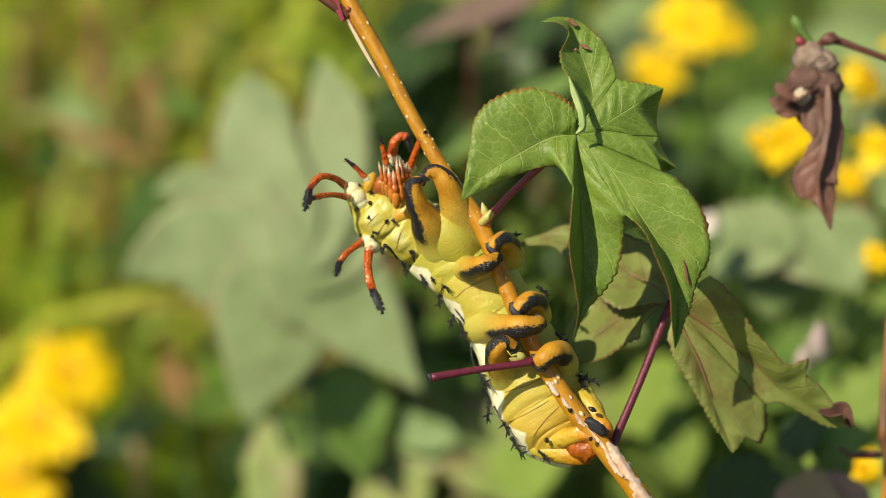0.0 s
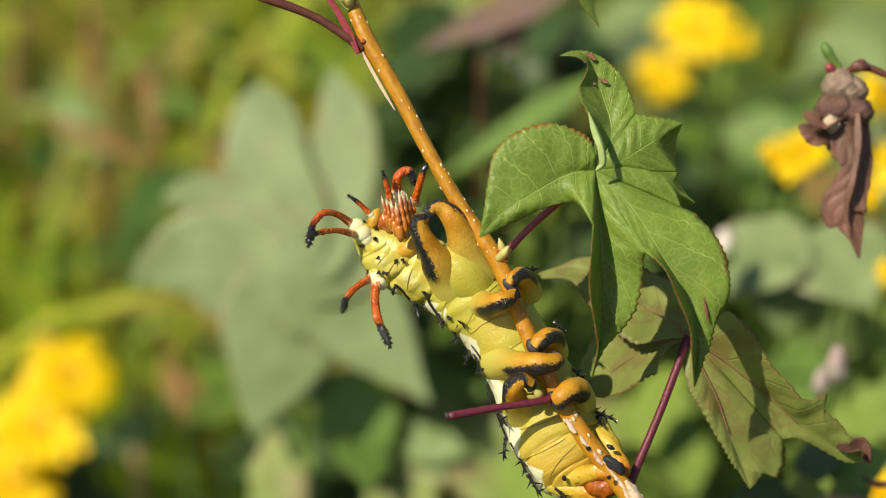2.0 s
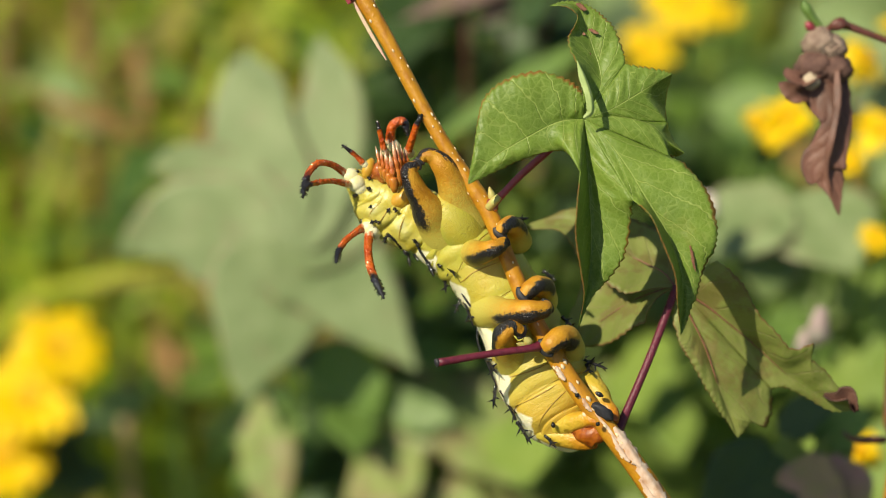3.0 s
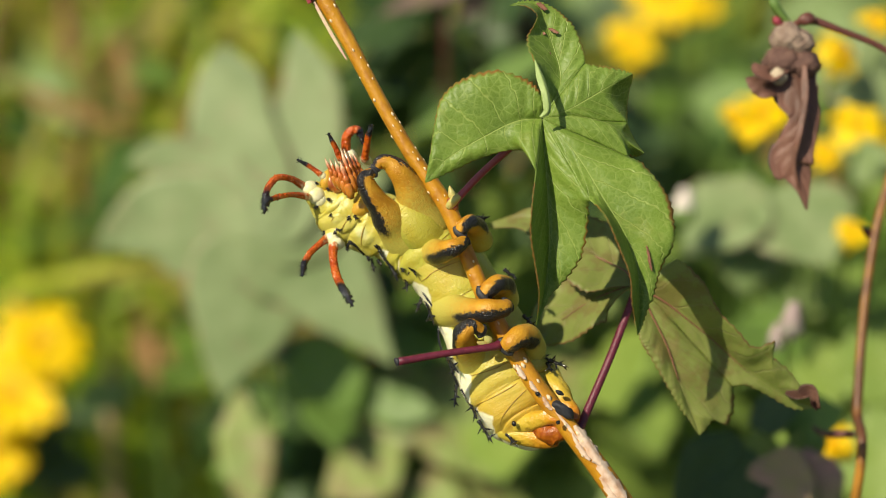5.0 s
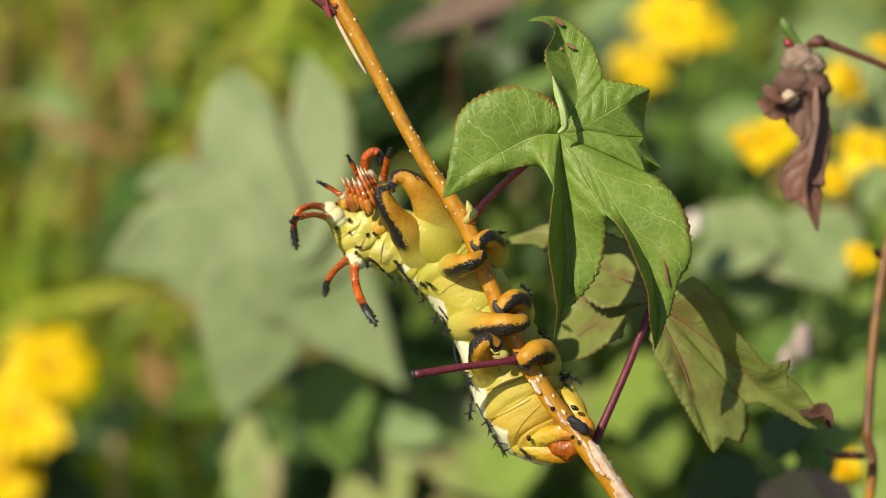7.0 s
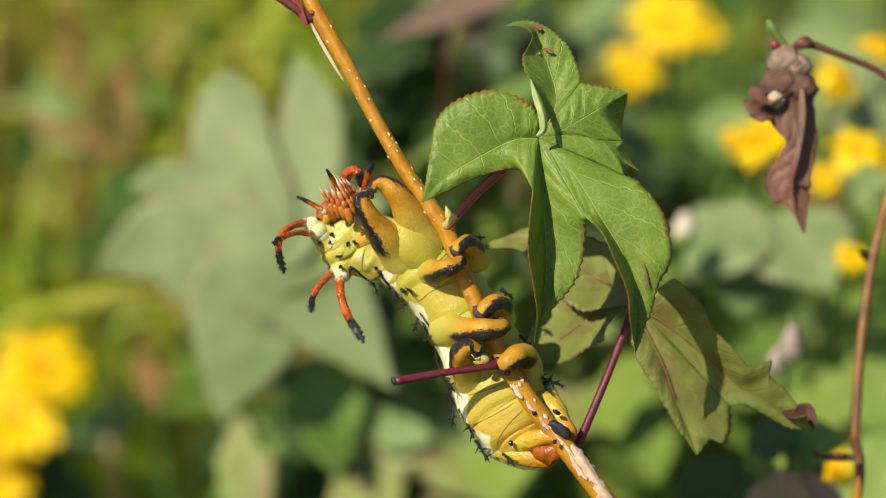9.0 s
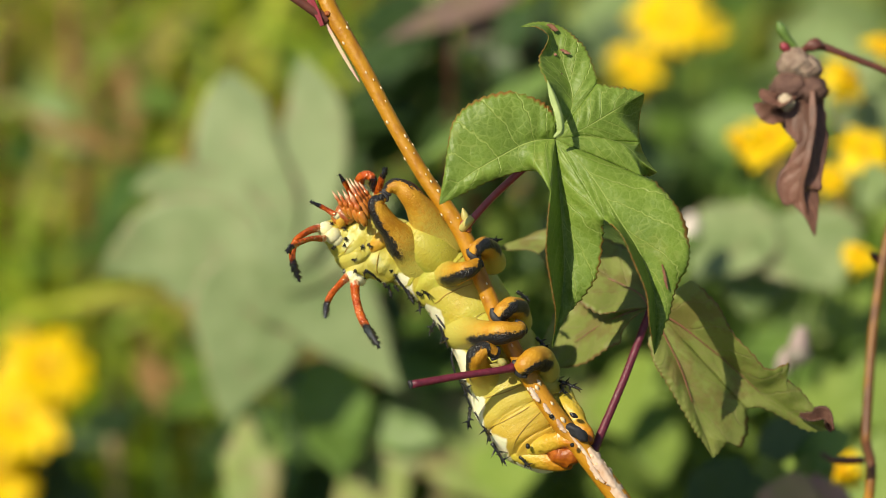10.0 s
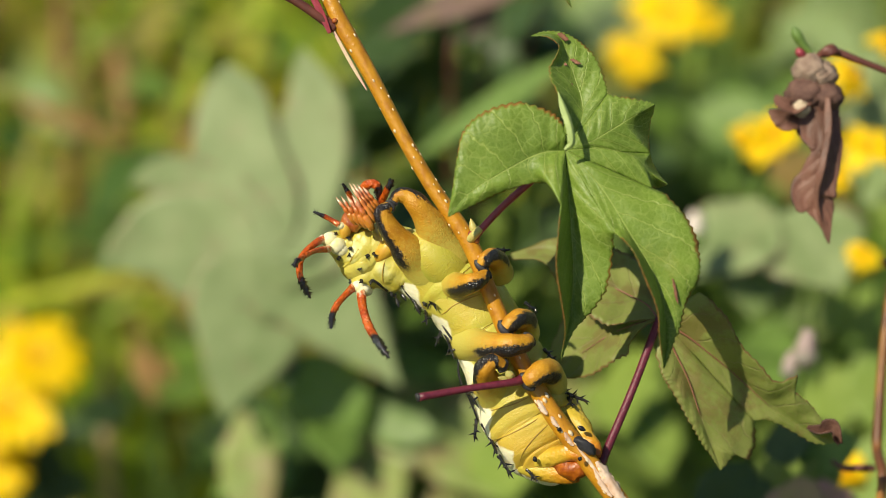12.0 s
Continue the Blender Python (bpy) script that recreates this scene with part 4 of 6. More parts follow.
HORN_LINES = (
    ([((-0.0423, 0.0065, 0.0711), 0.0014), ((-0.0461, 0.0010, 0.0732), 0.0011), ((-0.0502, -0.0030, 0.0734), 0.0011), ((-0.0532, -0.0050, 0.0704), 0.0011), ((-0.0544, -0.0060, 0.0663), 0.0010), ((-0.0550, -0.0070, 0.0617), 0.0003)], 26),
    ([((-0.0413, 0.0045, 0.0674), 0.0013), ((-0.0459, -0.0020, 0.0677), 0.0009), ((-0.0503, -0.0070, 0.0668), 0.0009), ((-0.0531, -0.0100, 0.0656), 0.0008), ((-0.0544, -0.0120, 0.0641), 0.0003)], 24),
    ([((-0.0364, 0.0050, 0.0742), 0.0011), ((-0.0385, 0.0040, 0.0763), 0.0008), ((-0.0402, 0.0030, 0.0777), 0.0008), ((-0.0432, 0.0020, 0.0798), 0.0003)], 12),
    ([((-0.0296, 0.0050, 0.0786), 0.0012), ((-0.0306, 0.0030, 0.0828), 0.0009), ((-0.0312, 0.0020, 0.0848), 0.0008), ((-0.0319, 0.0010, 0.0876), 0.0003)], 12),
    ([((-0.0278, 0.0100, 0.0813), 0.0017), ((-0.0272, 0.0080, 0.0861), 0.0016), ((-0.0249, 0.0070, 0.0881), 0.0015), ((-0.0228, 0.0070, 0.0872), 0.0014), ((-0.0218, 0.0070, 0.0832), 0.0005)], 18),
    ([((-0.0219, 0.0070, 0.0781), 0.0014), ((-0.0202, 0.0030, 0.0828), 0.0012), ((-0.0189, 0.0000, 0.0864), 0.0011), ((-0.0172, -0.0020, 0.0895), 0.0004)], 16),
    ([((-0.0360, 0.0090, 0.0538), 0.0015), ((-0.0391, 0.0050, 0.0513), 0.0011), ((-0.0420, 0.0020, 0.0485), 0.0011), ((-0.0438, 0.0000, 0.0452), 0.0010), ((-0.0445, -0.0020, 0.0413), 0.0003)], 22),
    ([((-0.0342, 0.0080, 0.0516), 0.0017), ((-0.0345, 0.0050, 0.0464), 0.0014), ((-0.0335, 0.0010, 0.0401), 0.0014), ((-0.0315, -0.0030, 0.0354), 0.0012), ((-0.0289, -0.0070, 0.0299), 0.0003)], 26))
LEG_LINES = (((-0.0296, 0.0010, 0.0691), (-0.0321, -0.0030, 0.0788), 0.0008), ((-0.0285, -0.0010, 0.0678), (-0.0306, -0.0050, 0.0779), 0.0008), ((-0.0272, -0.0030, 0.0659), (-0.0290, -0.0070, 0.0772), 0.0009), ((-0.0258, -0.0040, 0.0643), (-0.0274, -0.0080, 0.0761), 0.0011), ((-0.0243, -0.0040, 0.0661), (-0.0266, -0.0070, 0.0803), 0.0009), ((-0.0233, -0.0030, 0.0676), (-0.0256, -0.0060, 0.0801), 0.0008), ((-0.0223, -0.0010, 0.0692), (-0.0243, -0.0040, 0.0796), 0.0008), ((-0.0211, 0.0010, 0.0704), (-0.0229, -0.0020, 0.0786), 0.0009))
CHEST_SPINES = [((-0.0381, 0.0065, 0.0713), (-0.0381, 0.0052, 0.0717)), ((-0.0344, 0.0069, 0.0694), (-0.0344, 0.0056, 0.0696)), ((-0.0345, 0.0061, 0.0660), (-0.0346, 0.0046, 0.0659)), ((-0.0386, 0.0070, 0.0639), (-0.0394, 0.0057, 0.0633)), ((-0.0368, 0.0102, 0.0560), (-0.0372, 0.0088, 0.0542)), ((-0.0333, 0.0062, 0.0551), (-0.0336, 0.0050, 0.0550))]
MID_SPINES = [((-0.0337, 0.0062, 0.0605), (-0.0341, 0.0046, 0.0599)), ((-0.0260, 0.0052, 0.0594), (-0.0253, 0.0034, 0.0584)), ((-0.0280, 0.0052, 0.0591), (-0.0283, 0.0041, 0.0588)), ((-0.0322, 0.0067, 0.0555), (-0.0308, 0.0051, 0.0549)), ((-0.0283, 0.0081, 0.0513), (-0.0289, 0.0065, 0.0499)), ((-0.0293, 0.0100, 0.0502), (-0.0293, 0.0087, 0.0480)), ((-0.0219, 0.0131, 0.0453), (-0.0210, 0.0115, 0.0408)), ((-0.0230, 0.0118, 0.0463), (-0.0225, 0.0107, 0.0445)), ((-0.0196, 0.0123, 0.0449), (-0.0184, 0.0109, 0.0429))]
FRONT_SPINES = [((-0.0189, 0.0077, 0.0491), (-0.0198, 0.0063, 0.0492)), ((-0.0187, 0.0078, 0.0485), (-0.0183, 0.0065, 0.0468)), ((-0.0152, 0.0090, 0.0422), (-0.0132, 0.0074, 0.0374)), ((-0.0142, 0.0100, 0.0405), (-0.0133, 0.0089, 0.0383)), ((-0.0115, 0.0067, 0.0414), (-0.0111, 0.0054, 0.0401))]
MID_SEAM = [(-0.0281, 0.0078, 0.0513), (-0.0262, 0.0086, 0.0496), (-0.0240, 0.0112, 0.0469)]
FRONT_SEAM = [(-0.0188, 0.0075, 0.0491), (-0.0180, 0.0083, 0.0464), (-0.0162, 0.0089, 0.0435), (-0.0150, 0.0091, 0.0418)]
PIVOT_HEAD = Vector((-0.0281, 0.0060, 0.0700))


def skin_shape(segments, shift, deep=0.12, arch=3.0, lumps=0.0):
    def shape(u, ang):
        swell = 1.0 + lumps * math.cos(ang * 5 + 0.6 + 2.0 * math.floor(u * segments)) * math.sin(u * segments * math.pi) ** 2
        x = u * segments - arch * (ang / (2 * math.pi)) ** 2 + shift + 0.05 * math.sin(ang * 2 + 0.6)
        crease = abs((x % 1.0) - 0.5) * 2
        fine = abs(((x * 3.0 + 0.2) % 1.0) - 0.5) * 2
        belly = 1.0 - 0.16 * max(0.0, math.cos(ang)) ** 2
        return (1.0 - deep * crease ** 9 - 0.008 * fine ** 6) * belly * swell * (1 + 0.02 * math.sin(ang * 5 + u * 23))
    return shape


def proleg(parent, pts, ref, slim=0.70):
    """A fleshy clasping leg with a black pad at its end."""
    pts = [(p, r * (min(1.0, slim + 0.1) if k == 0 else slim)) for k, (p, r) in enumerate(pts)]
    leg = part("proleg", tube(Mesh(), pts, 36, 24, ref, True, lambda u, a: 1 + 0.05 * math.sin(u * 26) * (0.4 + 0.6 * max(0, math.cos(a)))), M_LEG, parent)
    end, before = Vector(pts[-1][0]), Vector(pts[-2][0])
    way = (end - before).normalized()
    r = pts[-1][1]
    side = way.cross(Vector((0, -1, 0))).normalized()
    pad = tube(Mesh(), [(end - side * r * 1.25 - way * r * 0.2, r * 0.35), (end - side * r * 0.5 + way * r * 0.25, r * 0.62), (end + side * r * 0.5 + way * r * 0.25, r * 0.62), (end + side * r * 1.25 - way * r * 0.2, r * 0.35)], 12, 10)
    part("hook_pad", pad, M_PAD, leg, "dull black clasping pad")
    return leg


def caterpillar():
    root = thing("caterpillar", (0.0357, 0.0080, -0.0110), "large yellow-green horned caterpillar clasping the branch belly outwards", "caterpillar")
    rear = part("body", tube(Mesh(), BODY[1:], 200, 56, (0, -1, 0), True, skin_shape(6.0, 0.25, 0.085)), M_SKIN, root)
    front = part("front_body", tube(Mesh(), FRONT_LINE, 90, 56, (0, -1, 0), True, skin_shape(1.8, 0.50, 0.12, 6.0)), M_FRONT, root, "", 0, PIVOT_FRONT)
    proleg(front, PROLEG_A, (-1.0, -0.8, -0.5), 1.0)
    proleg(front, PROLEG_B, (-0.1, -0.3, 1), 1.0)
    part("belly_fold", tube(Mesh(), BELLY, 36, 32), M_BELLY, front)
    middle = part("middle_body", tube(Mesh(), MID_LINE, 110, 56, (0, -1, 0), True, skin_shape(2.2, 0.15, 0.16, 5.0, 0.035)), M_CHEST, root, "", 0, PIVOT_MID)
    for pts, ref in (
            ([((-0.0024, 0.0115, 0.0460), 0.0077), ((0.0008, 0.0005, 0.0447), 0.0058), ((0.0053, -0.0080, 0.0454), 0.0044), ((0.0080, -0.0070, 0.0469), 0.0034), ((0.0091, -0.0055, 0.0484), 0.0026)], (-0.2, -1, -0.8)),
            ([((0.0141, 0.0090, 0.0488), 0.0056), ((0.0136, 0.0030, 0.0521), 0.0049), ((0.0115, -0.0030, 0.0536), 0.0043), ((0.0093, -0.0060, 0.0527), 0.0036), ((0.0080, -0.0060, 0.0509), 0.0028)], (0.9, -0.6, 0.5)),
            ([((0.0039, 0.0115, 0.0267), 0.0080), ((0.0097, -0.0015, 0.0258), 0.0062), ((0.0162, -0.0090, 0.0257), 0.0054), ((0.0214, -0.0080, 0.0264), 0.0042), ((0.0230, -0.0060, 0.0277), 0.0028)], (-0.1, -1, -0.9)),
            ([((0.0224, 0.0090, 0.0295), 0.0056), ((0.0224, 0.0020, 0.0333), 0.0051), ((0.0200, -0.0040, 0.0342), 0.0046), ((0.0176, -0.0060, 0.0329), 0.0042), ((0.0156, -0.0060, 0.0311), 0.0034)], (1, -0.6, 0.1)),
            ([((0.0138, 0.0115, 0.0097), 0.0088), ((0.0101, 0.0015, 0.0140), 0.0064), ((0.0089, -0.0070, 0.0183), 0.0048), ((0.0118, -0.0080, 0.0207), 0.0038), ((0.0147, -0.0070, 0.0193), 0.0026)], (-1, -0.6, 0.2)),
            ([((0.0307, 0.0090, 0.0137), 0.0064), ((0.0298, 0.0010, 0.0174), 0.0059), ((0.0269, -0.0050, 0.0175), 0.0052), ((0.0243, -0.0070, 0.0157), 0.0046), ((0.0225, -0.0060, 0.0143), 0.0036)], (0.6, -0.5, -0.9))):
        proleg(root, pts, ref)
    # the rear claspers, swollen and rust-coloured behind
    for pts, ref in (([((0.0219, 0.0130, -0.0120), 0.0040), ((0.0260, 0.0090, -0.0108), 0.0052), ((0.0307, 0.0050, -0.0097), 0.0050), ((0.0354, 0.0015, -0.0082), 0.0044), ((0.0391, -0.0005, -0.0089), 0.0040), ((0.0408, -0.0008, -0.0109), 0.0024)], (0, 1, 0.2)),
                     ([((0.0359, 0.0120, 0.0053), 0.0070), ((0.0385, 0.0075, 0.0011), 0.0064), ((0.0411, 0.0045, -0.0030), 0.0054), ((0.0438, 0.0020, -0.0072), 0.0042), ((0.0444, 0.0005, -0.0096), 0.0026)], (0.2, 1, 0))):
        pts = [(p, r * 0.62) for p, r in pts]
        part("clasper", tube(Mesh(), pts, 36, 24, ref, True, lambda u, a: 1 + 0.06 * math.sin(u * 17 + a) + 0.03 * math.sin(a * 4 + u * 9)), M_CLASP, root, "orange rear clasper")
    part("hook_pad", tube(Mesh(), [((0.0374, -0.0032, -0.0040), 0.0008), ((0.0387, -0.0038, -0.0043), 0.0015), ((0.0407, -0.0038, -0.0057), 0.0017), ((0.0426, -0.0030, -0.0074), 0.0015), ((0.0437, -0.0020, -0.0085), 0.0006)], 24, 16, (0, -1, 0), True, lambda u, a: 1 + 0.16 * math.sin(a * 3 + u * 8) + 0.10 * math.sin(a * 5 - u * 14)), M_PAD, root, "dull black clasping pad")
    part("tail_plate", tube(Mesh(), [((0.0307, 0.0077, -0.0118), 0.0012), ((0.0338, 0.0058, -0.0122), 0.0032), ((0.0368, 0.0042, -0.0129), 0.0042), ((0.0397, 0.0032, -0.0135), 0.0040), ((0.0413, 0.0034, -0.0149), 0.0020)], 30, 24, (0, -1, 0), True, lambda u, a: 1 + 0.06 * math.sin(a * 4 + u * 13)), M_TAIL, root, "glossy rust-red tail plate")
    part("tail_fold", tube(Mesh(), [((0.0204, 0.0110, -0.0128), 0.0020), ((0.0246, 0.0100, -0.0135), 0.0032), ((0.0301, 0.0085, -0.0144), 0.0036), ((0.0357, 0.0070, -0.0156), 0.0030), ((0.0395, 0.0060, -0.0164), 0.0014)], 24, 18), M_CLASP, root)
    for a, b in (((0.0249, 0.0022, -0.0094), (0.0254, 0.0022, -0.0112)), ((0.0333, -0.0036, -0.0011), (0.0319, -0.0032, -0.0004)), ((0.0384, -0.0025, 0.0003), (0.0409, -0.0026, -0.0011)), ((0.0384, -0.0066, -0.0094), (0.0395, -0.0064, -0.0101))):
        part("spot", tube(Mesh(), [(a, 0.0003), (mid(a, b, 0.5), 0.0008), (b, 0.0003)], 8, 8), M_BLACK, root)
    for a, b in (((-0.0094, 0.0100, 0.0401), (-0.0062, 0.0020, 0.0385)), ((-0.0098, 0.0120, 0.0383), (-0.0094, 0.0080, 0.0321)), ((-0.0046, 0.0130, 0.0310), (-0.0067, 0.0100, 0.0254)), ((-0.0033, 0.0120, 0.0295), (-0.0003, 0.0040, 0.0209)), ((0.0027, 0.0120, 0.0122), (0.0075, 0.0040, 0.0057)), ((0.0067, 0.0130, 0.0020), (0.0059, 0.0100, -0.0053)), ((0.0107, 0.0120, -0.0031), (0.0134, 0.0040, -0.0087)),
                 ((0.0139, 0.0110, -0.0097), (0.0184, 0.0040, -0.0167)), ((0.0229, 0.0080, -0.0138), (0.0264, 0.0040, -0.0178)), ((0.0224, 0.0120, 0.0395), (0.0264, 0.0080, 0.0363)), ((0.0284, 0.0120, 0.0245), (0.0333, 0.0080, 0.0198)), ((0.0323, 0.0120, 0.0122), (0.0393, 0.0060, 0.0089)), ((0.0367, 0.0080, 0.0100), (0.0428, 0.0040, 0.0077)), ((0.0361, 0.0080, 0.0089), (0.0372, 0.0020, 0.0062)), ((0.0134, 0.0120, 0.0567), (0.0172, 0.0080, 0.0564)), ((0.0127, 0.0100, 0.0547), (0.0140, 0.0060, 0.0523))):
        spine(root, a, b)
    # dark seams along the flank, one to a segment
    for pts in ([(-0.0050, 0.0100, 0.0353), (-0.0039, 0.0090, 0.0316), (-0.0006, 0.0080, 0.0268)], [(0.0009, 0.0120, 0.0221), (0.0008, 0.0120, 0.0172), (0.0019, 0.0120, 0.0130)], [(0.0037, 0.0110, 0.0104), (0.0059, 0.0110, 0.0049), (0.0070, 0.0120, 0.0020)], [(0.0081, 0.0110, 0.0007), (0.0107, 0.0110, -0.0035), (0.0132, 0.0100, -0.0089)]):
        part("seam", tube(Mesh(), [(p, 0.0004) for p in pts], 14, 6), M_BLACK, root)
    for a, b in FRONT_SPINES:
        spine(front, a, b)
    for a, b in MID_SPINES:
        spine(middle, a, b, 0.00048, 4)
    for seam, owner in ((FRONT_SEAM, front), (MID_SEAM, middle)):
        part("seam", tube(Mesh(), [(p, 0.0005) for p in seam], 14, 6), M_BLACK, owner)
    # fine brown creases where the segments fold
    for owner, lines in ((middle, ([(-0.0316, 0.0110, 0.0529), (-0.0308, 0.0062, 0.0552), (-0.0289, 0.0053, 0.0581), (-0.0265, 0.0051, 0.0610)], [(-0.0346, 0.0071, 0.0570), (-0.0333, 0.0055, 0.0590), (-0.0306, 0.0053, 0.0616)], [(-0.0242, 0.0098, 0.0480), (-0.0246, 0.0073, 0.0509), (-0.0235, 0.0052, 0.0551), (-0.0215, 0.0047, 0.0585)])),
                         (root, ([(-0.0048, 0.0061, 0.0355), (-0.0032, 0.0047, 0.0365), (-0.0010, 0.0037, 0.0384), (0.0032, 0.0032, 0.0404), (0.0077, 0.0036, 0.0421)], [(0.0128, 0.0083, -0.0043), (0.0161, 0.0049, -0.0030), (0.0202, 0.0027, -0.0009), (0.0243, 0.0016, 0.0015), (0.0278, 0.0027, 0.0037)], [(0.0206, 0.0059, -0.0108), (0.0216, 0.0034, -0.0079), (0.0244, 0.0023, -0.0041), (0.0278, 0.0017, -0.0006), (0.0303, 0.0023, 0.0015)], [(0.0085, 0.0090, 0.0042), (0.0133, 0.0041, 0.0056), (0.0188, 0.0021, 0.0073), (0.0233, 0.0025, 0.0094)]))):
        for line in lines:
            part("crease", tube(Mesh(), [(p, 0.00020 if 0 < k < len(line) - 1 else 0.00008) for k, p in enumerate(line)], 24, 6), M_CREASE, owner)
    return root, front, middle


CATERPILLAR, FRONT, MIDDLE = caterpillar()


HORNS = []


def thorax(root):
    chest = part("thorax", tube(Mesh(), CHEST_LINE, 110, 48, (0, -1, 0), True, skin_shape(2.6, 0.3, 0.12, 3.0, 0.05)), M_CHEST, root, "", 0, PIVOT_THORAX)
    part("flank_knob", tube(Mesh(), LOW_KNOB, 40, 32), M_CHEST, chest)
    part("neck_fold", tube(Mesh(), NECK, 24, 18), M_HONEY, chest, "honey-coloured neck fold")
    part("cheek", tube(Mesh(), CHEEK, 24, 18), M_HONEY, chest)
    for c, r in KNOBS:
        part("horn_base", tube(Mesh(), [(Vector(c) + Vector((r * 0.9, 0.002, -r * 0.5)), r * 0.8), (Vector(c) + Vector((r * 0.2, 0, 0)), r), (Vector(c) + Vector((-r * 0.6, -0.0005, r * 0.2)), r * 0.6)], 16, 16), M_CREAM, chest, "creamy white horn base")
    for pts, count in HORN_LINES:
        m = tube(Mesh(), pts, 44, 10)
        thorns(m, pts, 44, 10, count // 2, 0.10, 0.55, 0.0006)
        thorns(m, pts, 44, 10, count, 0.56, 0.97, 0.0010)
        HORNS.append(part("horn", m, M_HORN, chest, "orange-red horn with a black bristly tip", 0, Vector(pts[0][0])))
    for a, b in CHEST_SPINES:
        spine(chest, a, b, 0.00046, 4)
    return chest


def head(root):
    """The amber head with its mouthparts, and the six jointed true legs that fold over it."""
    face = part("head", tube(Mesh(), HEAD, 40, 28, (0, -1, 0), True, lambda u, a: 1 + 0.07 * math.sin(a * 3 + u * 11) + 0.05 * math.sin(u * 24)), M_AMBER, root, "glossy amber-brown head", 0, PIVOT_HEAD)
    for a, b, r in LEG_LINES:
        a, b = Vector(a), Vector(b)
        way = [(a, r * 0.8), (mid(a, b, 0.12, (0, -0.0008, 0)), r * 1.25), (mid(a, b, 0.30, (0, -0.0012, 0)), r * 1.2), (mid(a, b, 0.38, (0, -0.0012, 0)), r * 0.85), (mid(a, b, 0.50, (0, -0.0014, 0)), r * 1.0), (mid(a, b, 0.60, (0, -0.0012, 0)), r * 0.66), (mid(a, b, 0.74, (0, -0.0008, 0)), r * 0.74), (mid(a, b, 0.86, (0, -0.0004, 0)), r * 0.42), (b, r * 0.10)]
        m = tube(Mesh(), way, 48, 14)
        thorns(m, way, 48, 14, 4, 0.45, 0.92, 0.0004)
        part("true_leg", m, M_TRUELEG, face, "amber jointed leg, pale tip with a painted highlight")
    return face


THORAX = thorax(CATERPILLAR)
HEAD_PART = head(CATERPILLAR)


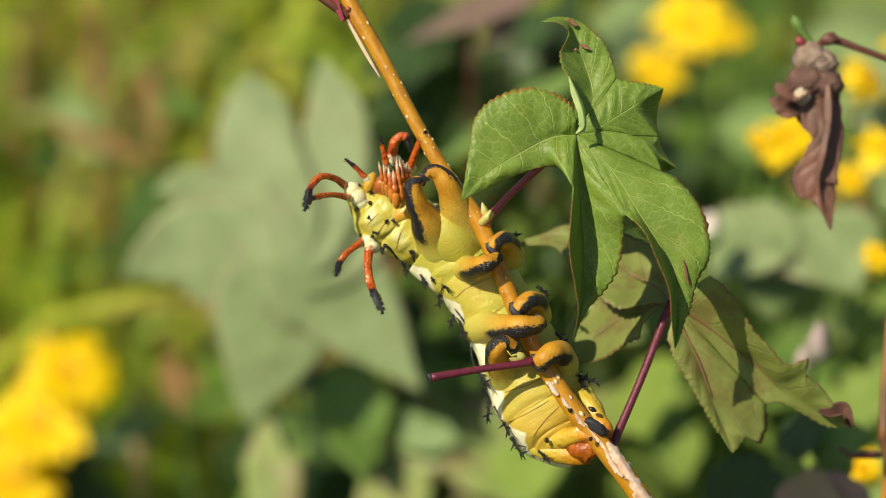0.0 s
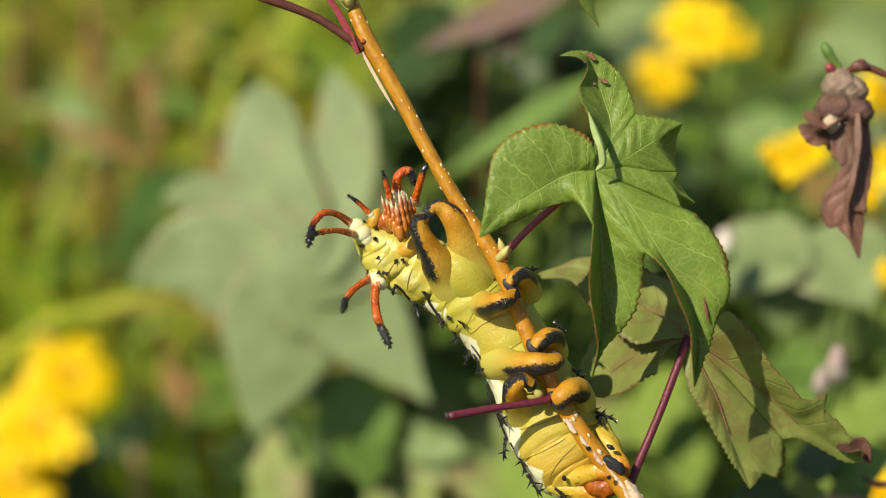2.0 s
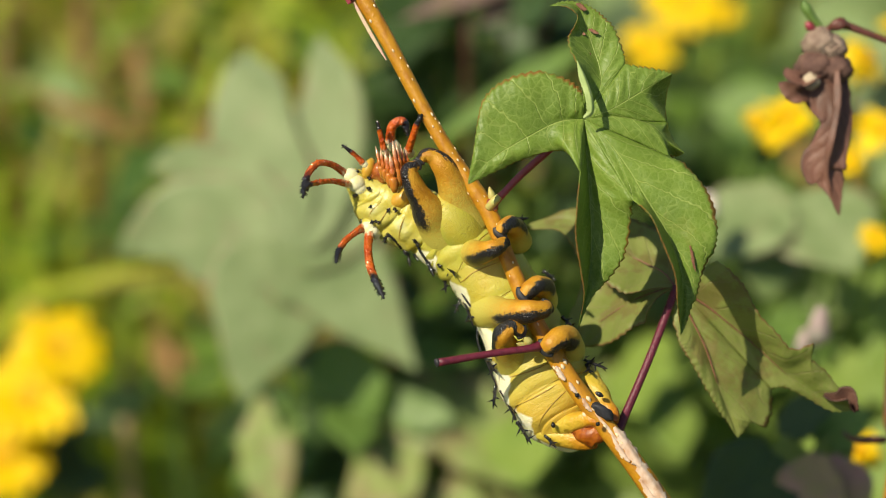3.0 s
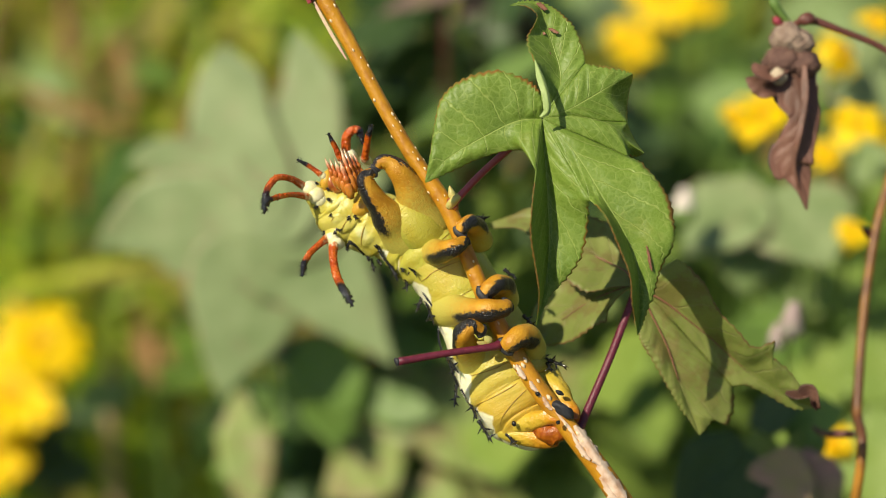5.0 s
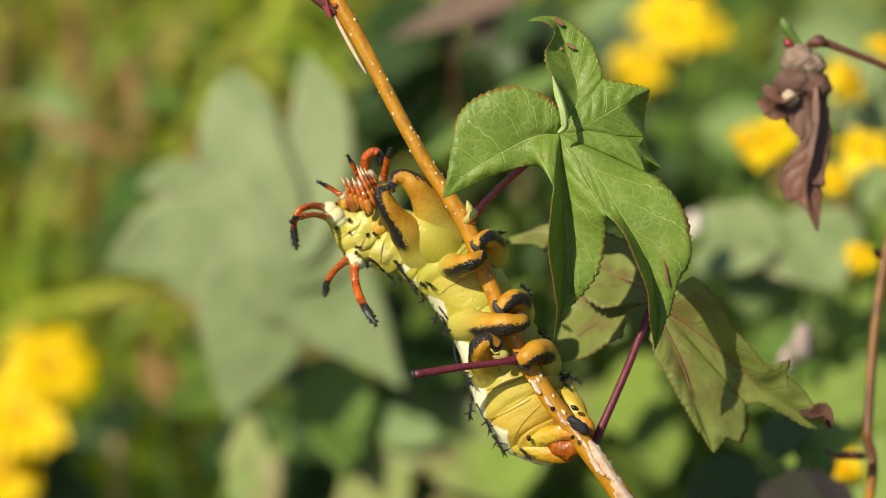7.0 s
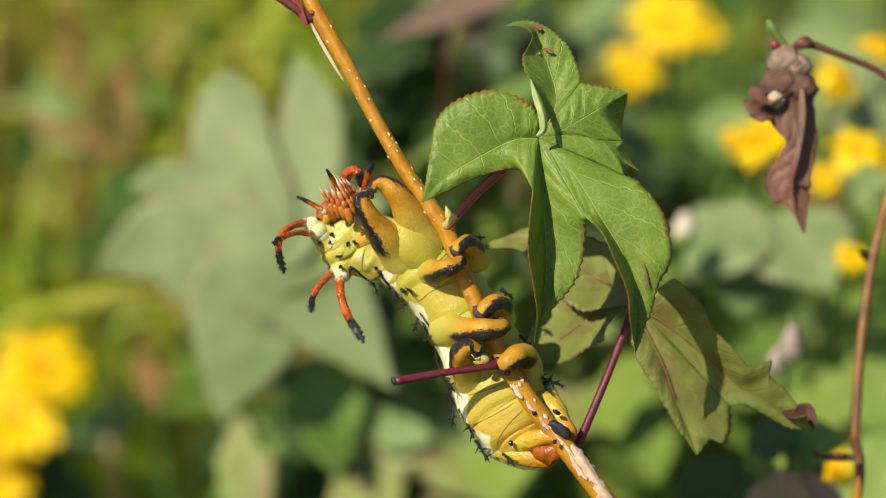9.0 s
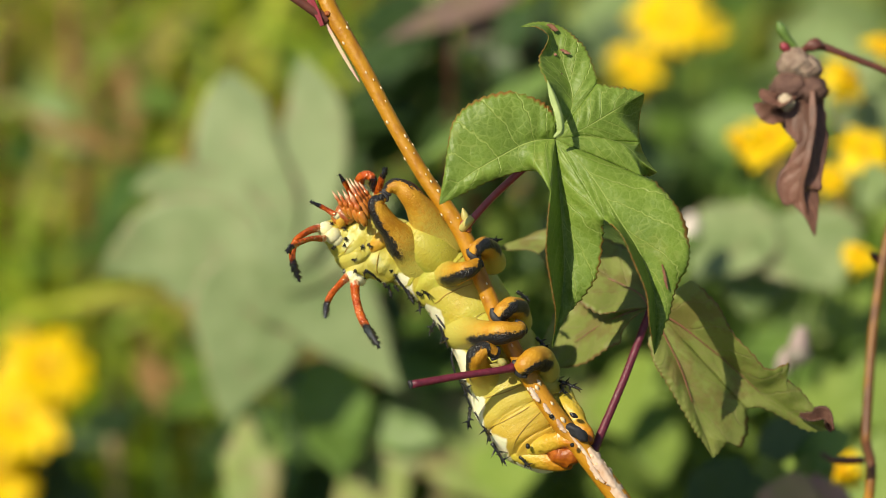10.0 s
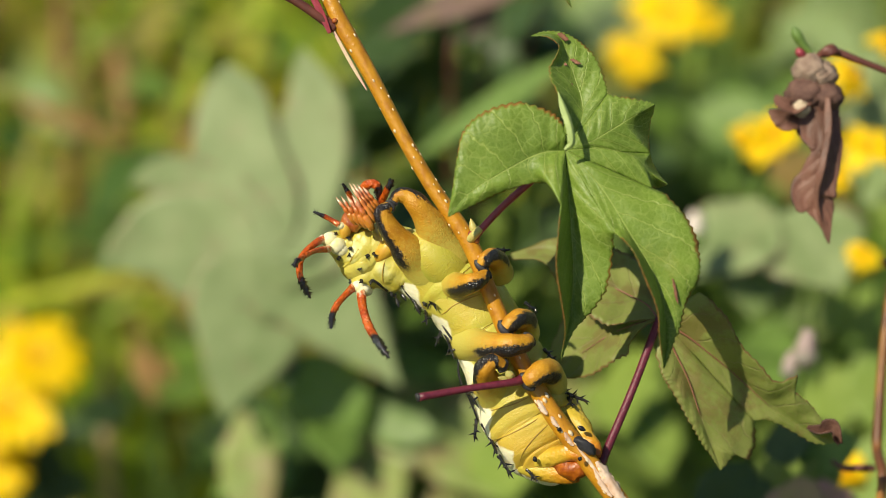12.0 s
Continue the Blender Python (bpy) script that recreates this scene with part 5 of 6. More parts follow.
# ---- withered leaf on a twig ----
def withered_leaf():
    foot = ground_under((0.1914, 0.0900, 0.1092), 0.05, 0.0)
    root = thing("withered_leaf", foot, "shrivelled brown leaf hanging from a thin dark twig", "dead leaf")
    part("twig", tube(Mesh(), [(foot, 0.0030), ((0.2029, 0.0900, 0.0514), 0.0022), ((0.1889, 0.0700, 0.1099), 0.0016), ((0.1642, 0.0480, 0.1096), 0.0010), ((0.1499, 0.0450, 0.1170), 0.0011), ((0.1425, 0.0440, 0.1200), 0.0011), ((0.1343, 0.0430, 0.1230), 0.0012), ((0.1286, 0.0430, 0.1252), 0.0014), ((0.1246, 0.0430, 0.1259), 0.0016), ((0.1213, 0.0430, 0.1238), 0.0011), ((0.1200, 0.0430, 0.1202), 0.0008)], 90, 10), M_TWIG, root)
    part("twig_knot", tube(Mesh(), [((0.1284, 0.0420, 0.1246), 0.0008), ((0.1259, 0.0410, 0.1256), 0.0021), ((0.1234, 0.0410, 0.1252), 0.0018), ((0.1215, 0.0420, 0.1239), 0.0006)], 20, 12, (0, -1, 0), True, lambda u, a: 1 + 0.15 * math.sin(a * 3 + u * 9)), M_TWIG, root)
    part("leaf_stalk", tube(Mesh(), [((0.1127, 0.0400, 0.1336), 0.0006), ((0.1138, 0.0410, 0.1314), 0.0018), ((0.1157, 0.0420, 0.1286), 0.0016), ((0.1185, 0.0430, 0.1255), 0.0011), ((0.1206, 0.0440, 0.1228), 0.0008)], 20, 10), M_GREENSTALK, root, "green leaf stalk")
    part("stalk_base", tube(Mesh(), [((0.1140, 0.0420, 0.1266), 0.0005), ((0.1148, 0.0420, 0.1254), 0.0015), ((0.1163, 0.0430, 0.1243), 0.0013), ((0.1182, 0.0440, 0.1232), 0.0005)], 14, 10), M_ROSE, root, "rosy swollen stalk base")
    m = Mesh()
    lobe(m, [((0.1209, 0.0440, 0.1150), 0.0056, 0.0064), ((0.1200, 0.0420, 0.1069), 0.0090, 0.0097), ((0.1223, 0.0410, 0.0995), 0.0074, 0.0081), ((0.1245, 0.0410, 0.0921), 0.0053, 0.0064), ((0.1223, 0.0410, 0.0840), 0.0058, 0.0069), ((0.1199, 0.0420, 0.0768), 0.0074, 0.0084), ((0.1213, 0.0430, 0.0732), 0.0060, 0.0048), ((0.1231, 0.0430, 0.0675), 0.0034, 0.0019), ((0.1250, 0.0440, 0.0607), 0.0002, 0.0002)], (0.2, -0.9, 0.2), (-6, -14), 0.06, 9, 0.07, 110, 9, 0.05, 0.0013)
    part("leaf", m, M_DEAD, root, "", 0.0004)
    part("leaf_flap", lobe(Mesh(), [((0.1168, 0.0410, 0.1085), 0.0032, 0.0032), ((0.1119, 0.0380, 0.1065), 0.0040, 0.0045), ((0.1087, 0.0380, 0.1081), 0.0034, 0.0032), ((0.1068, 0.0400, 0.1104), 0.0006, 0.0006)], (-0.3, -0.8, 0.4), (18, -30), 0.1, 5, 0.12, 50, 7, 0.12, 0.0010), M_DEAD, root, "reddish brown curled flap", 0.0004)
    part("leaf_flap", lobe(Mesh(), [((0.1142, 0.0410, 0.1003), 0.0016, 0.0021), ((0.1097, 0.0370, 0.1015), 0.0035, 0.0032), ((0.1065, 0.0360, 0.1031), 0.0029, 0.0024), ((0.1038, 0.0370, 0.1047), 0.0005, 0.0005)], (-0.6, -0.7, 0.3), (-20, 30), 0.1, 4, 0.12, 40, 7, 0.10, 0.0008), M_DEAD, root, "", 0.0004)
    part("leaf_ridge", lobe(Mesh(), [((0.1244, 0.0380, 0.1096), 0.0016, 0.0016), ((0.1248, 0.0360, 0.1013), 0.0027, 0.0027), ((0.1239, 0.0360, 0.0932), 0.0019, 0.0021), ((0.1215, 0.0370, 0.0836), 0.0021, 0.0021), ((0.1206, 0.0400, 0.0742), 0.0011, 0.0011), ((0.1231, 0.0430, 0.0663), 0.0002, 0.0002)], (0.5, -0.8, 0.1), (-55, -55), 0.0, 5, 0.10, 60, 5, 0.08, 0.0008), M_DEAD, root, "", 0.0004)
    for c, r, mat in (((0.1189, 0.0440, 0.1195), 0.0058, M_PALEKNOT), ((0.1230, 0.0440, 0.1178), 0.0050, M_PALEKNOT), ((0.1173, 0.0450, 0.1114), 0.0066, M_KNOT), ((0.1238, 0.0450, 0.1106), 0.0060, M_KNOT), ((0.1151, 0.0400, 0.1059), 0.0030, M_WHITEKNOT)):
        c = Vector(c)
        part("crumple", tube(Mesh(), [(c + Vector((0, 0, r)), r * 0.3), (c + Vector((0, 0, r * 0.4)), r * 0.9), (c - Vector((0, 0, r * 0.3)), r), (c - Vector((0, 0, r)), r * 0.3)], 24, 24, (0, -1, 0), True, lambda u, a: 1 + 0.07 * math.sin(a * 5 + u * 9) + 0.07 * math.sin(a * 9 - u * 17) + 0.06 * math.sin(a * 14 + u * 31)), mat, root, "crumpled grey-brown leaf tissue")
    return root


withered_leaf()


# ---- background plants ----
def broad_leaf(m, centre, tip, width, face, teeth=10, bend=(0, 0, 0)):
    c, tip = Vector(centre), Vector(tip)
    lobe(m, [(c, width * 0.25, width * 0.25), (mid(c, tip, 0.3, bend), width * 0.95, width * 0.95), (mid(c, tip, 0.6, bend), width * 0.85, width * 0.85), (tip, 0, 0)], face, (7, 7), -0.08, teeth, 0.06, 32, 5, 0.05)
    return m


def plant(name, label, centre, leaves, stalk=M_GREENSTALK, category="plant", lean=0.05):
    """A weed on a stalk: leaves are (base, tip, half width, facing, material)."""
    foot = ground_under(centre, 0.0, lean)
    root = thing(name, foot, label, category)
    c = Vector(centre) + Vector((0, 0.004, 0))
    part("stalk", tube(Mesh(), [(foot, 0.003), (mid(foot, c, 0.6, (0.0, 0.02, 0)), 0.0024), (c, 0.0014)], 24, 8), stalk, root)
    for base, tip, width, face, mat in leaves:
        b, t = Vector(base), Vector(tip)
        if (b - c).length > 0.02:
            part("leaf_stalk", tube(Mesh(), [(mid(foot, c, 0.75), 0.0014), (mid(mid(foot, c, 0.75), b, 0.6, (0, 0.006, 0)), 0.0012), (b, 0.0010)], 12, 6), stalk, root)
        part("leaf", broad_leaf(Mesh(), b, t, width, face), mat, root, "", 0.0003)
    return root


UPWARD = (-0.1, -0.8, 0.5)
CENTRE = (-0.0934, 0.3540, 0.0704)
root = plant("sweetgum_sapling", "pale sage-green star-shaped sweetgum leaf on a sapling", CENTRE, [])
m = Mesh()
for pts in ([(CENTRE, 0.0162, 0.0162), ((-0.0985, 0.3545, 0.0949), 0.0269, 0.0256), ((-0.1041, 0.3545, 0.1194), 0.0226, 0.0221), ((-0.1061, 0.3545, 0.1412), 0.0183, 0.0183), ((-0.1075, 0.3545, 0.1535), 0.0124, 0.0118), ((-0.1081, 0.3545, 0.1636), 0.0000, 0.0000)],
            [(CENTRE, 0.0162, 0.0188), ((-0.0801, 0.3551, 0.0976), 0.0242, 0.0242), ((-0.0694, 0.3551, 0.1275), 0.0183, 0.0188), ((-0.0689, 0.3551, 0.1465), 0.0124, 0.0145), ((-0.0716, 0.3551, 0.1602), 0.0075, 0.0075), ((-0.0733, 0.3551, 0.1711), 0.0000, 0.0000)],
            [(CENTRE, 0.0215, 0.0215), ((-0.1179, 0.3557, 0.0719), 0.0256, 0.0310), ((-0.1396, 0.3557, 0.0773), 0.0188, 0.0242), ((-0.1558, 0.3557, 0.0733), 0.0118, 0.0124), ((-0.1653, 0.3557, 0.0679), 0.0040, 0.0048), ((-0.1707, 0.3557, 0.0652), 0.0000, 0.0000)],
            [(CENTRE, 0.0188, 0.0188), ((-0.1167, 0.3563, 0.0895), 0.0269, 0.0242), ((-0.1316, 0.3563, 0.1045), 0.0188, 0.0162), ((-0.1439, 0.3563, 0.1086), 0.0092, 0.0081), ((-0.1555, 0.3563, 0.1059), 0.0000, 0.0000)],
            [(CENTRE, 0.0242, 0.0242), ((-0.0967, 0.3569, 0.0462), 0.0310, 0.0310), ((-0.1010, 0.3569, 0.0273), 0.0232, 0.0232), ((-0.1063, 0.3569, 0.0111), 0.0124, 0.0129), ((-0.1094, 0.3569, -0.0071), 0.0000, 0.0000)],
            [(CENTRE, 0.0242, 0.0242), ((-0.0706, 0.3575, 0.0610), 0.0296, 0.0269), ((-0.0503, 0.3575, 0.0394), 0.0183, 0.0194), ((-0.0368, 0.3575, 0.0224), 0.0075, 0.0081), ((-0.0260, 0.3575, 0.0090), 0.0000, 0.0000)],
            [(CENTRE, 0.0188, 0.0188), ((-0.0720, 0.3581, 0.0827), 0.0256, 0.0256), ((-0.0517, 0.3581, 0.0921), 0.0172, 0.0172), ((-0.0382, 0.3581, 0.0975), 0.0070, 0.0070), ((-0.0293, 0.3581, 0.1008), 0.0000, 0.0000)]):
    leaf_lobe(m, pts, (0.0, -1.0, 0.0), (-5, 4), 0.0, 16, 0.05, 36, 6, 0.015)
part("leaf", m, M_PALE, root, "", 0.0003)



def bushy(label, centre, mat, count, size, seed, spread=0.06, turned_to=None):
    """A leafy weed: leaves in whorls round the upper stalk, turned to the light or to the side given."""
    rng = random.Random(seed)
    c = Vector(centre)
    leaves = []
    for k in range(count):
        a = k * 2.4 + rng.uniform(-0.4, 0.4)
        base = c + Vector((math.cos(a) * spread * rng.uniform(0.1, 0.7), math.sin(a) * spread * 0.5 + rng.uniform(0, 0.03), rng.uniform(-1.0, 0.5) * spread))
        out = Vector((math.cos(a), math.sin(a) * 0.6 - 0.2, rng.uniform(-0.9, 0.1))).normalized()
        s = size * rng.uniform(0.7, 1.15)
        face = Vector((rng.uniform(-0.7, 0.5), -rng.uniform(0.3, 0.9), rng.uniform(0.1, 0.8)))
        if turned_to:
            face = Vector(turned_to) + face * 0.3
        leaves.append((base, base + out * s, s * rng.uniform(0.28, 0.40), face, mat))
    return plant("weed", label, centre, leaves)


bushy("bright mid-green weed leaves in dappled light", (-0.0652, 0.4050, -0.0004), M_MID, 7, 0.055, 3, 0.05)
# the shade down here is put into the leaf colour
bushy("deep green weed leaves coloured dark for low shade", (-0.0399, 0.4700, 0.0120), M_DARKSHADE, 9, 0.06, 4, 0.07)
plant("weed", "single fresh green leaf in sunshine", (-0.0649, 0.4000, 0.0221), [((-0.0676, 0.3980, 0.0263), (-0.0563, 0.4020, -0.0341), 0.021, UPWARD, M_MID)])
plant("weed", "pale green leaf with a rusty spot", (-0.1004, 0.3900, -0.0117), [((-0.1027, 0.3850, -0.0033), (-0.0961, 0.3800, -0.0694), 0.0145, UPWARD, M_STAIN)])
bushy("light yellow-green leaves with rosy stains", (-0.0091, 0.4300, -0.0232), M_STAIN, 10, 0.060, 5, 0.07)
bushy("light yellow-green leaves with rosy stains", (-0.0431, 0.4200, -0.0487), M_STAIN, 8, 0.050, 6, 0.05)
plant("weed", "large lime-green leaves with a faint blush", (-0.0202, 0.4150, -0.0002), [((-0.0175, 0.4200, 0.0112), (-0.0426, 0.4100, -0.0427), 0.021, UPWARD, M_STAIN), ((-0.0060, 0.4150, -0.0031), (0.0197, 0.4050, -0.0480), 0.024, UPWARD, M_STAIN), ((-0.0254, 0.4050, -0.0313), (-0.0644, 0.3980, -0.0564), 0.020, UPWARD, M_STAIN), ((-0.0004, 0.4250, 0.0114), (-0.0086, 0.4100, -0.0314), 0.017, UPWARD, M_STAIN), ((0.0254, 0.4200, -0.0001), (0.0310, 0.4100, -0.0510), 0.020, UPWARD, M_LIME)])
bushy("lime green ovate leaves in full sunshine", (0.0256, 0.4400, -0.0348), M_LIME, 9, 0.060, 8, 0.06)
bushy("lime green ovate leaves in full sunshine", (0.0866, 0.4400, -0.0057), M_LIME, 12, 0.065, 9, 0.075)
bushy("lime green ovate leaves in full sunshine", (0.0707, 0.4700, 0.0481), M_LIME, 6, 0.050, 10, 0.05)
plant("weed", "broad sage-green leaves of a leaning sapling", (0.1429, 0.3220, 0.0914), [
    ((0.1429, 0.3220, 0.0941), (0.1067, 0.3000, 0.0584), 0.022, UPWARD, M_PALE), ((0.1529, 0.3180, 0.0911), (0.1733, 0.3000, 0.0533), 0.027, UPWARD, M_PALE), ((0.1358, 0.3300, 0.0736), (0.1339, 0.3150, 0.0411), 0.020, (0.4, -0.8, 0.2), M_PALE2)], lean=0.3)
plant("weed", "sage-green leaf in full sunlight", (0.2027, 0.3620, 0.1529), [((0.1946, 0.3620, 0.1667), (0.2115, 0.3520, 0.1255), 0.027, UPWARD, M_PALE), ((0.2221, 0.3800, 0.1331), (0.1956, 0.3720, 0.0961), 0.024, UPWARD, M_PALE2)], lean=0.3)
plant("weed", "large lime-green leaves in full sunshine", (0.2037, 0.3600, 0.0161), [((0.2015, 0.3620, 0.0324), (0.2105, 0.3550, -0.0216), 0.022, UPWARD, M_LIME), ((0.2071, 0.3500, -0.0109), (0.1977, 0.3450, -0.0666), 0.026, UPWARD, M_LIME), ((0.1769, 0.3800, 0.0192), (0.1864, 0.3720, -0.0110), 0.018, UPWARD, M_LIME), ((0.1829, 0.4000, 0.0591), (0.2066, 0.3920, 0.0335), 0.018, UPWARD, M_LIME)], lean=0.2)
bushy("bright green leaves beside a dry stalk", (0.2202, 0.4400, 0.0091), M_LIME, 11, 0.065, 12, 0.07)
bushy("bright green leaves beside a dry stalk", (0.1928, 0.4700, 0.0243), M_MID, 8, 0.055, 13, 0.06)
plant("weed", "deep green leaf in the shade", (0.1020, 0.1500, -0.0277), [((0.1130, 0.1500, -0.0190), (0.0858, 0.1400, -0.0490), 0.014, (0.5, -0.6, 0.2), M_DARKSHADE), ((0.1153, 0.1520, -0.0234), (0.1074, 0.1400, -0.0554), 0.013, UPWARD, M_DARKSHADE)], lean=0.15)
plant("weed", "deep green toothed leaves in the shade", (0.1375, 0.1700, -0.0147), [((0.1197, 0.1700, -0.0137), (0.1406, 0.1600, -0.0058), 0.010, UPWARD, M_DARKSHADE), ((0.1330, 0.1700, -0.0159), (0.1569, 0.1650, -0.0091), 0.013, UPWARD, M_MID), ((0.1235, 0.1650, -0.0169), (0.1238, 0.1600, -0.0499), 0.010, UPWARD, M_LIME), ((0.1392, 0.1660, -0.0169), (0.1429, 0.1620, -0.0323), 0.009, UPWARD, M_LIME)], lean=0.15)
plant("weed", "pinkish brown withering leaf", (0.1334, 0.1480, -0.0254), [((0.1331, 0.1460, -0.0232), (0.1224, 0.1400, -0.0554), 0.0135, UPWARD, M_RUST), ((0.1367, 0.1480, -0.0243), (0.1464, 0.1420, -0.0533), 0.0125, UPWARD, M_RUST)], lean=0.15)
plant("weed", "mauve-brown withered leaf blade", (-0.0027, 0.3700, 0.1820), [((0.0471, 0.3720, 0.2159), (-0.0359, 0.3680, 0.1788), 0.011, (0.1, -0.8, 0.5), M_MAUVE), ((0.0194, 0.3800, 0.1949), (0.0027, 0.3760, 0.1774), 0.007, (-0.3, -0.8, 0.3), M_MAUVE)], M_TWIG)
# green leaf given the darkened colour to match the shaded gap
plant("weed", "green leaf coloured dark for the shaded gap", (-0.0422, 0.4400, 0.1909), [((-0.0275, 0.4400, 0.1880), (-0.0621, 0.4300, 0.1716), 0.012, UPWARD, M_DARKSHADE), ((-0.0306, 0.4450, 0.1680), (-0.0538, 0.4400, 0.1554), 0.010, UPWARD, M_DARKSHADE)])
plant("weed", "arching yellow-green blade of a tall weed", (0.0022, 0.4300, 0.1276), [((0.0561, 0.3920, 0.1715), (-0.0250, 0.3800, 0.1177), 0.0075, (0.2, -0.8, 0.5), M_MID)])
bushy("sunlit yellow-green leaves of a spreading weed", (0.1560, 0.5400, 0.0640), M_LIME, 14, 0.065, 31, 0.09)
bushy("sunlit yellow-green leaves of a spreading weed", (0.2130, 0.5200, 0.0786), M_LIME, 10, 0.060, 32, 0.08)
# dark leaf colour stands for shade low in the grass
bushy("deep green leaves coloured dark for a shaded hollow", (-0.1779, 0.6200, -0.0295), M_DARKSHADE, 16, 0.060, 33, 0.08)
plant("weed", "orange-brown withering leaf among grass", (-0.1678, 0.5200, 0.0219), [((-0.1736, 0.5200, 0.0312), (-0.1625, 0.5150, -0.0030), 0.0065, UPWARD, M_DRY), ((-0.1633, 0.5250, 0.0251), (-0.1546, 0.5200, 0.0094), 0.004, UPWARD, M_DRY)])
plant("weed", "rust-brown withered blades among grass", (-0.2401, 0.7000, 0.1755), [((-0.2795, 0.7000, 0.1863), (-0.1957, 0.6900, 0.1546), 0.0065, UPWARD, M_DRY), ((-0.2183, 0.7200, 0.2251), (-0.2067, 0.7050, 0.1616), 0.006, UPWARD, M_DRY), ((-0.1579, 0.7000, 0.1931), (-0.1708, 0.6900, 0.1457), 0.006, UPWARD, M_DRY), ((-0.2799, 0.6900, 0.0539), (-0.2531, 0.6800, 0.0256), 0.005, UPWARD, M_DRY)])
bushy("mid-green leaves below yellow flowers", (0.1518, 0.6900, 0.1755), M_MID, 14, 0.075, 15, 0.10)
bushy("mid-green leaves below yellow flowers", (0.2248, 0.6800, 0.1813), M_MID, 11, 0.075, 16, 0.09)
bushy("grey-green leaves among yellow flowers", (0.1803, 0.7200, 0.2232), M_PALE2, 11, 0.08, 17, 0.09)
# dark leaf colour deepens the shaded gap at the top
bushy("deep green leaves coloured dark for a shaded hollow", (0.0562, 0.7000, 0.2201), M_DARKSHADE, 10, 0.055, 18, 0.06)


# bushes added in a dark colour to stand for the hollows' shade
bushy("deep green leaves coloured dark for a shaded hollow", (0.0137, 0.4700, 0.1777), M_DARKSHADE, 26, 0.055, 21, 0.09)
bushy("deep green leaves coloured dark for a shaded hollow", (-0.0211, 0.4400, 0.0349), M_DARKSHADE, 12, 0.050, 23, 0.06)
bushy("lime green ovate leaves in full sunshine", (0.0327, 0.5400, 0.1116), M_LIME, 10, 0.055, 22, 0.06)
bushy("mid-green leaves in dappled light", (0.1265, 0.6000, 0.1272), M_MID, 12, 0.060, 24, 0.08)
# dark leaves turned from the sun, added to deepen the hollow's shade
bushy("deep green leaves coloured dark for a shaded hollow", (0.0028, 0.4500, 0.1772), M_DARKSHADE, 12, 0.045, 41, 0.036, (0.9, -0.35, -0.5))
bushy("deep green leaves coloured dark for a shaded hollow", (-0.0227, 0.4600, 0.1697), M_DARKSHADE, 8, 0.045, 42, 0.032, (0.9, -0.35, -0.5))
bushy("lime green ovate leaves in full sunshine", (0.0380, 0.4300, 0.0998), M_LIME, 8, 0.050, 44, 0.042)


def flower(centre, radius, face, petals=15):
    foot = ground_under(centre, 0.0, 0.30)
    root = thing("yellow_flower", foot, "bright yellow daisy-like flower on a green stalk", "flower", "yellow flowers")
    c = Vector(centre)
    up = Vector(face).normalized()
    part("stalk", tube(Mesh(), [(foot, 0.002), (mid(foot, c, 0.6, (0.01, 0.01, 0)), 0.002), (c - up * 0.004, 0.0015)], 20, 8), M_GREENSTALK, root)
    a = up.orthogonal().normalized()
    b = up.cross(a)
    for k in range(petals):
        ang = 2 * math.pi * (k + random.uniform(-0.2, 0.2)) / petals
        out = a * math.cos(ang) + b * math.sin(ang)
        r = radius * random.uniform(0.86, 1.08)
        w = radius * 0.20
        droop = up * random.uniform(-0.004, 0.004)
        m = lobe(Mesh(), [(c + out * r * 0.1, w * 0.3, w * 0.3), (c + out * r * 0.5 + up * 0.003, w * 0.9, w * 0.9), (c + out * r * 0.85 + up * 0.001 + droop, w * 0.8, w * 0.8), (c + out * r + droop * 1.5, w * 0.2, w * 0.2)], up, (8, 8), 0.2, 0, 0, 10, 3)
        part("petal", m, M_PETAL, root, "", 0.0004)
    part("heart", tube(Mesh(), [(c - up * 0.003, radius * 0.2), (c + up * 0.004, radius * 0.2), (c + up * 0.007, radius * 0.08)], 8, 16, a), M_HEART, root)
    return root


for c, r, face in (((-0.2406, 0.5920, 0.0234), 0.027, (0.25, -0.8, 0.5)), ((-0.2569, 0.5850, -0.0063), 0.032, (0.1, -0.85, 0.5)), ((-0.2723, 0.5900, -0.0391), 0.03, (0.2, -0.8, 0.5)), ((0.1260, 0.6100, 0.2279), 0.026, (0, -0.8, 0.5)), ((0.1483, 0.6150, 0.2220), 0.012, (0, -0.8, 0.5)), ((0.1041, 0.6000, 0.1993), 0.017, (0.1, -0.8, 0.4)),
                   ((0.1467, 0.3300, 0.1268), 0.013, (0.1, -0.7, 0.6)), ((0.1327, 0.3350, 0.1261), 0.006, (0, -0.8, 0.4)), ((0.1887, 0.3200, 0.1190), 0.0145, (0, -0.7, 0.6)), ((0.1734, 0.3180, 0.1048), 0.008, (0, -0.8, 0.3)), ((0.1814, 0.3300, 0.1536), 0.012, (0.6, -0.7, 0.3)), ((0.2001, 0.3300, 0.1683), 0.010, (0, -0.7, 0.6)),
                   ((0.1824, 0.3000, 0.0683), 0.0085, (0, -0.8, 0.4)), ((0.1626, 0.2300, -0.0259), 0.010, (0, -0.8, 0.5)), ((0.2154, 0.3300, 0.1135), 0.015, (0, -0.7, 0.6)), ((0.1437, 0.3300, 0.1191), 0.010, (0, -0.7, 0.6))):
    flower(c, r, face)


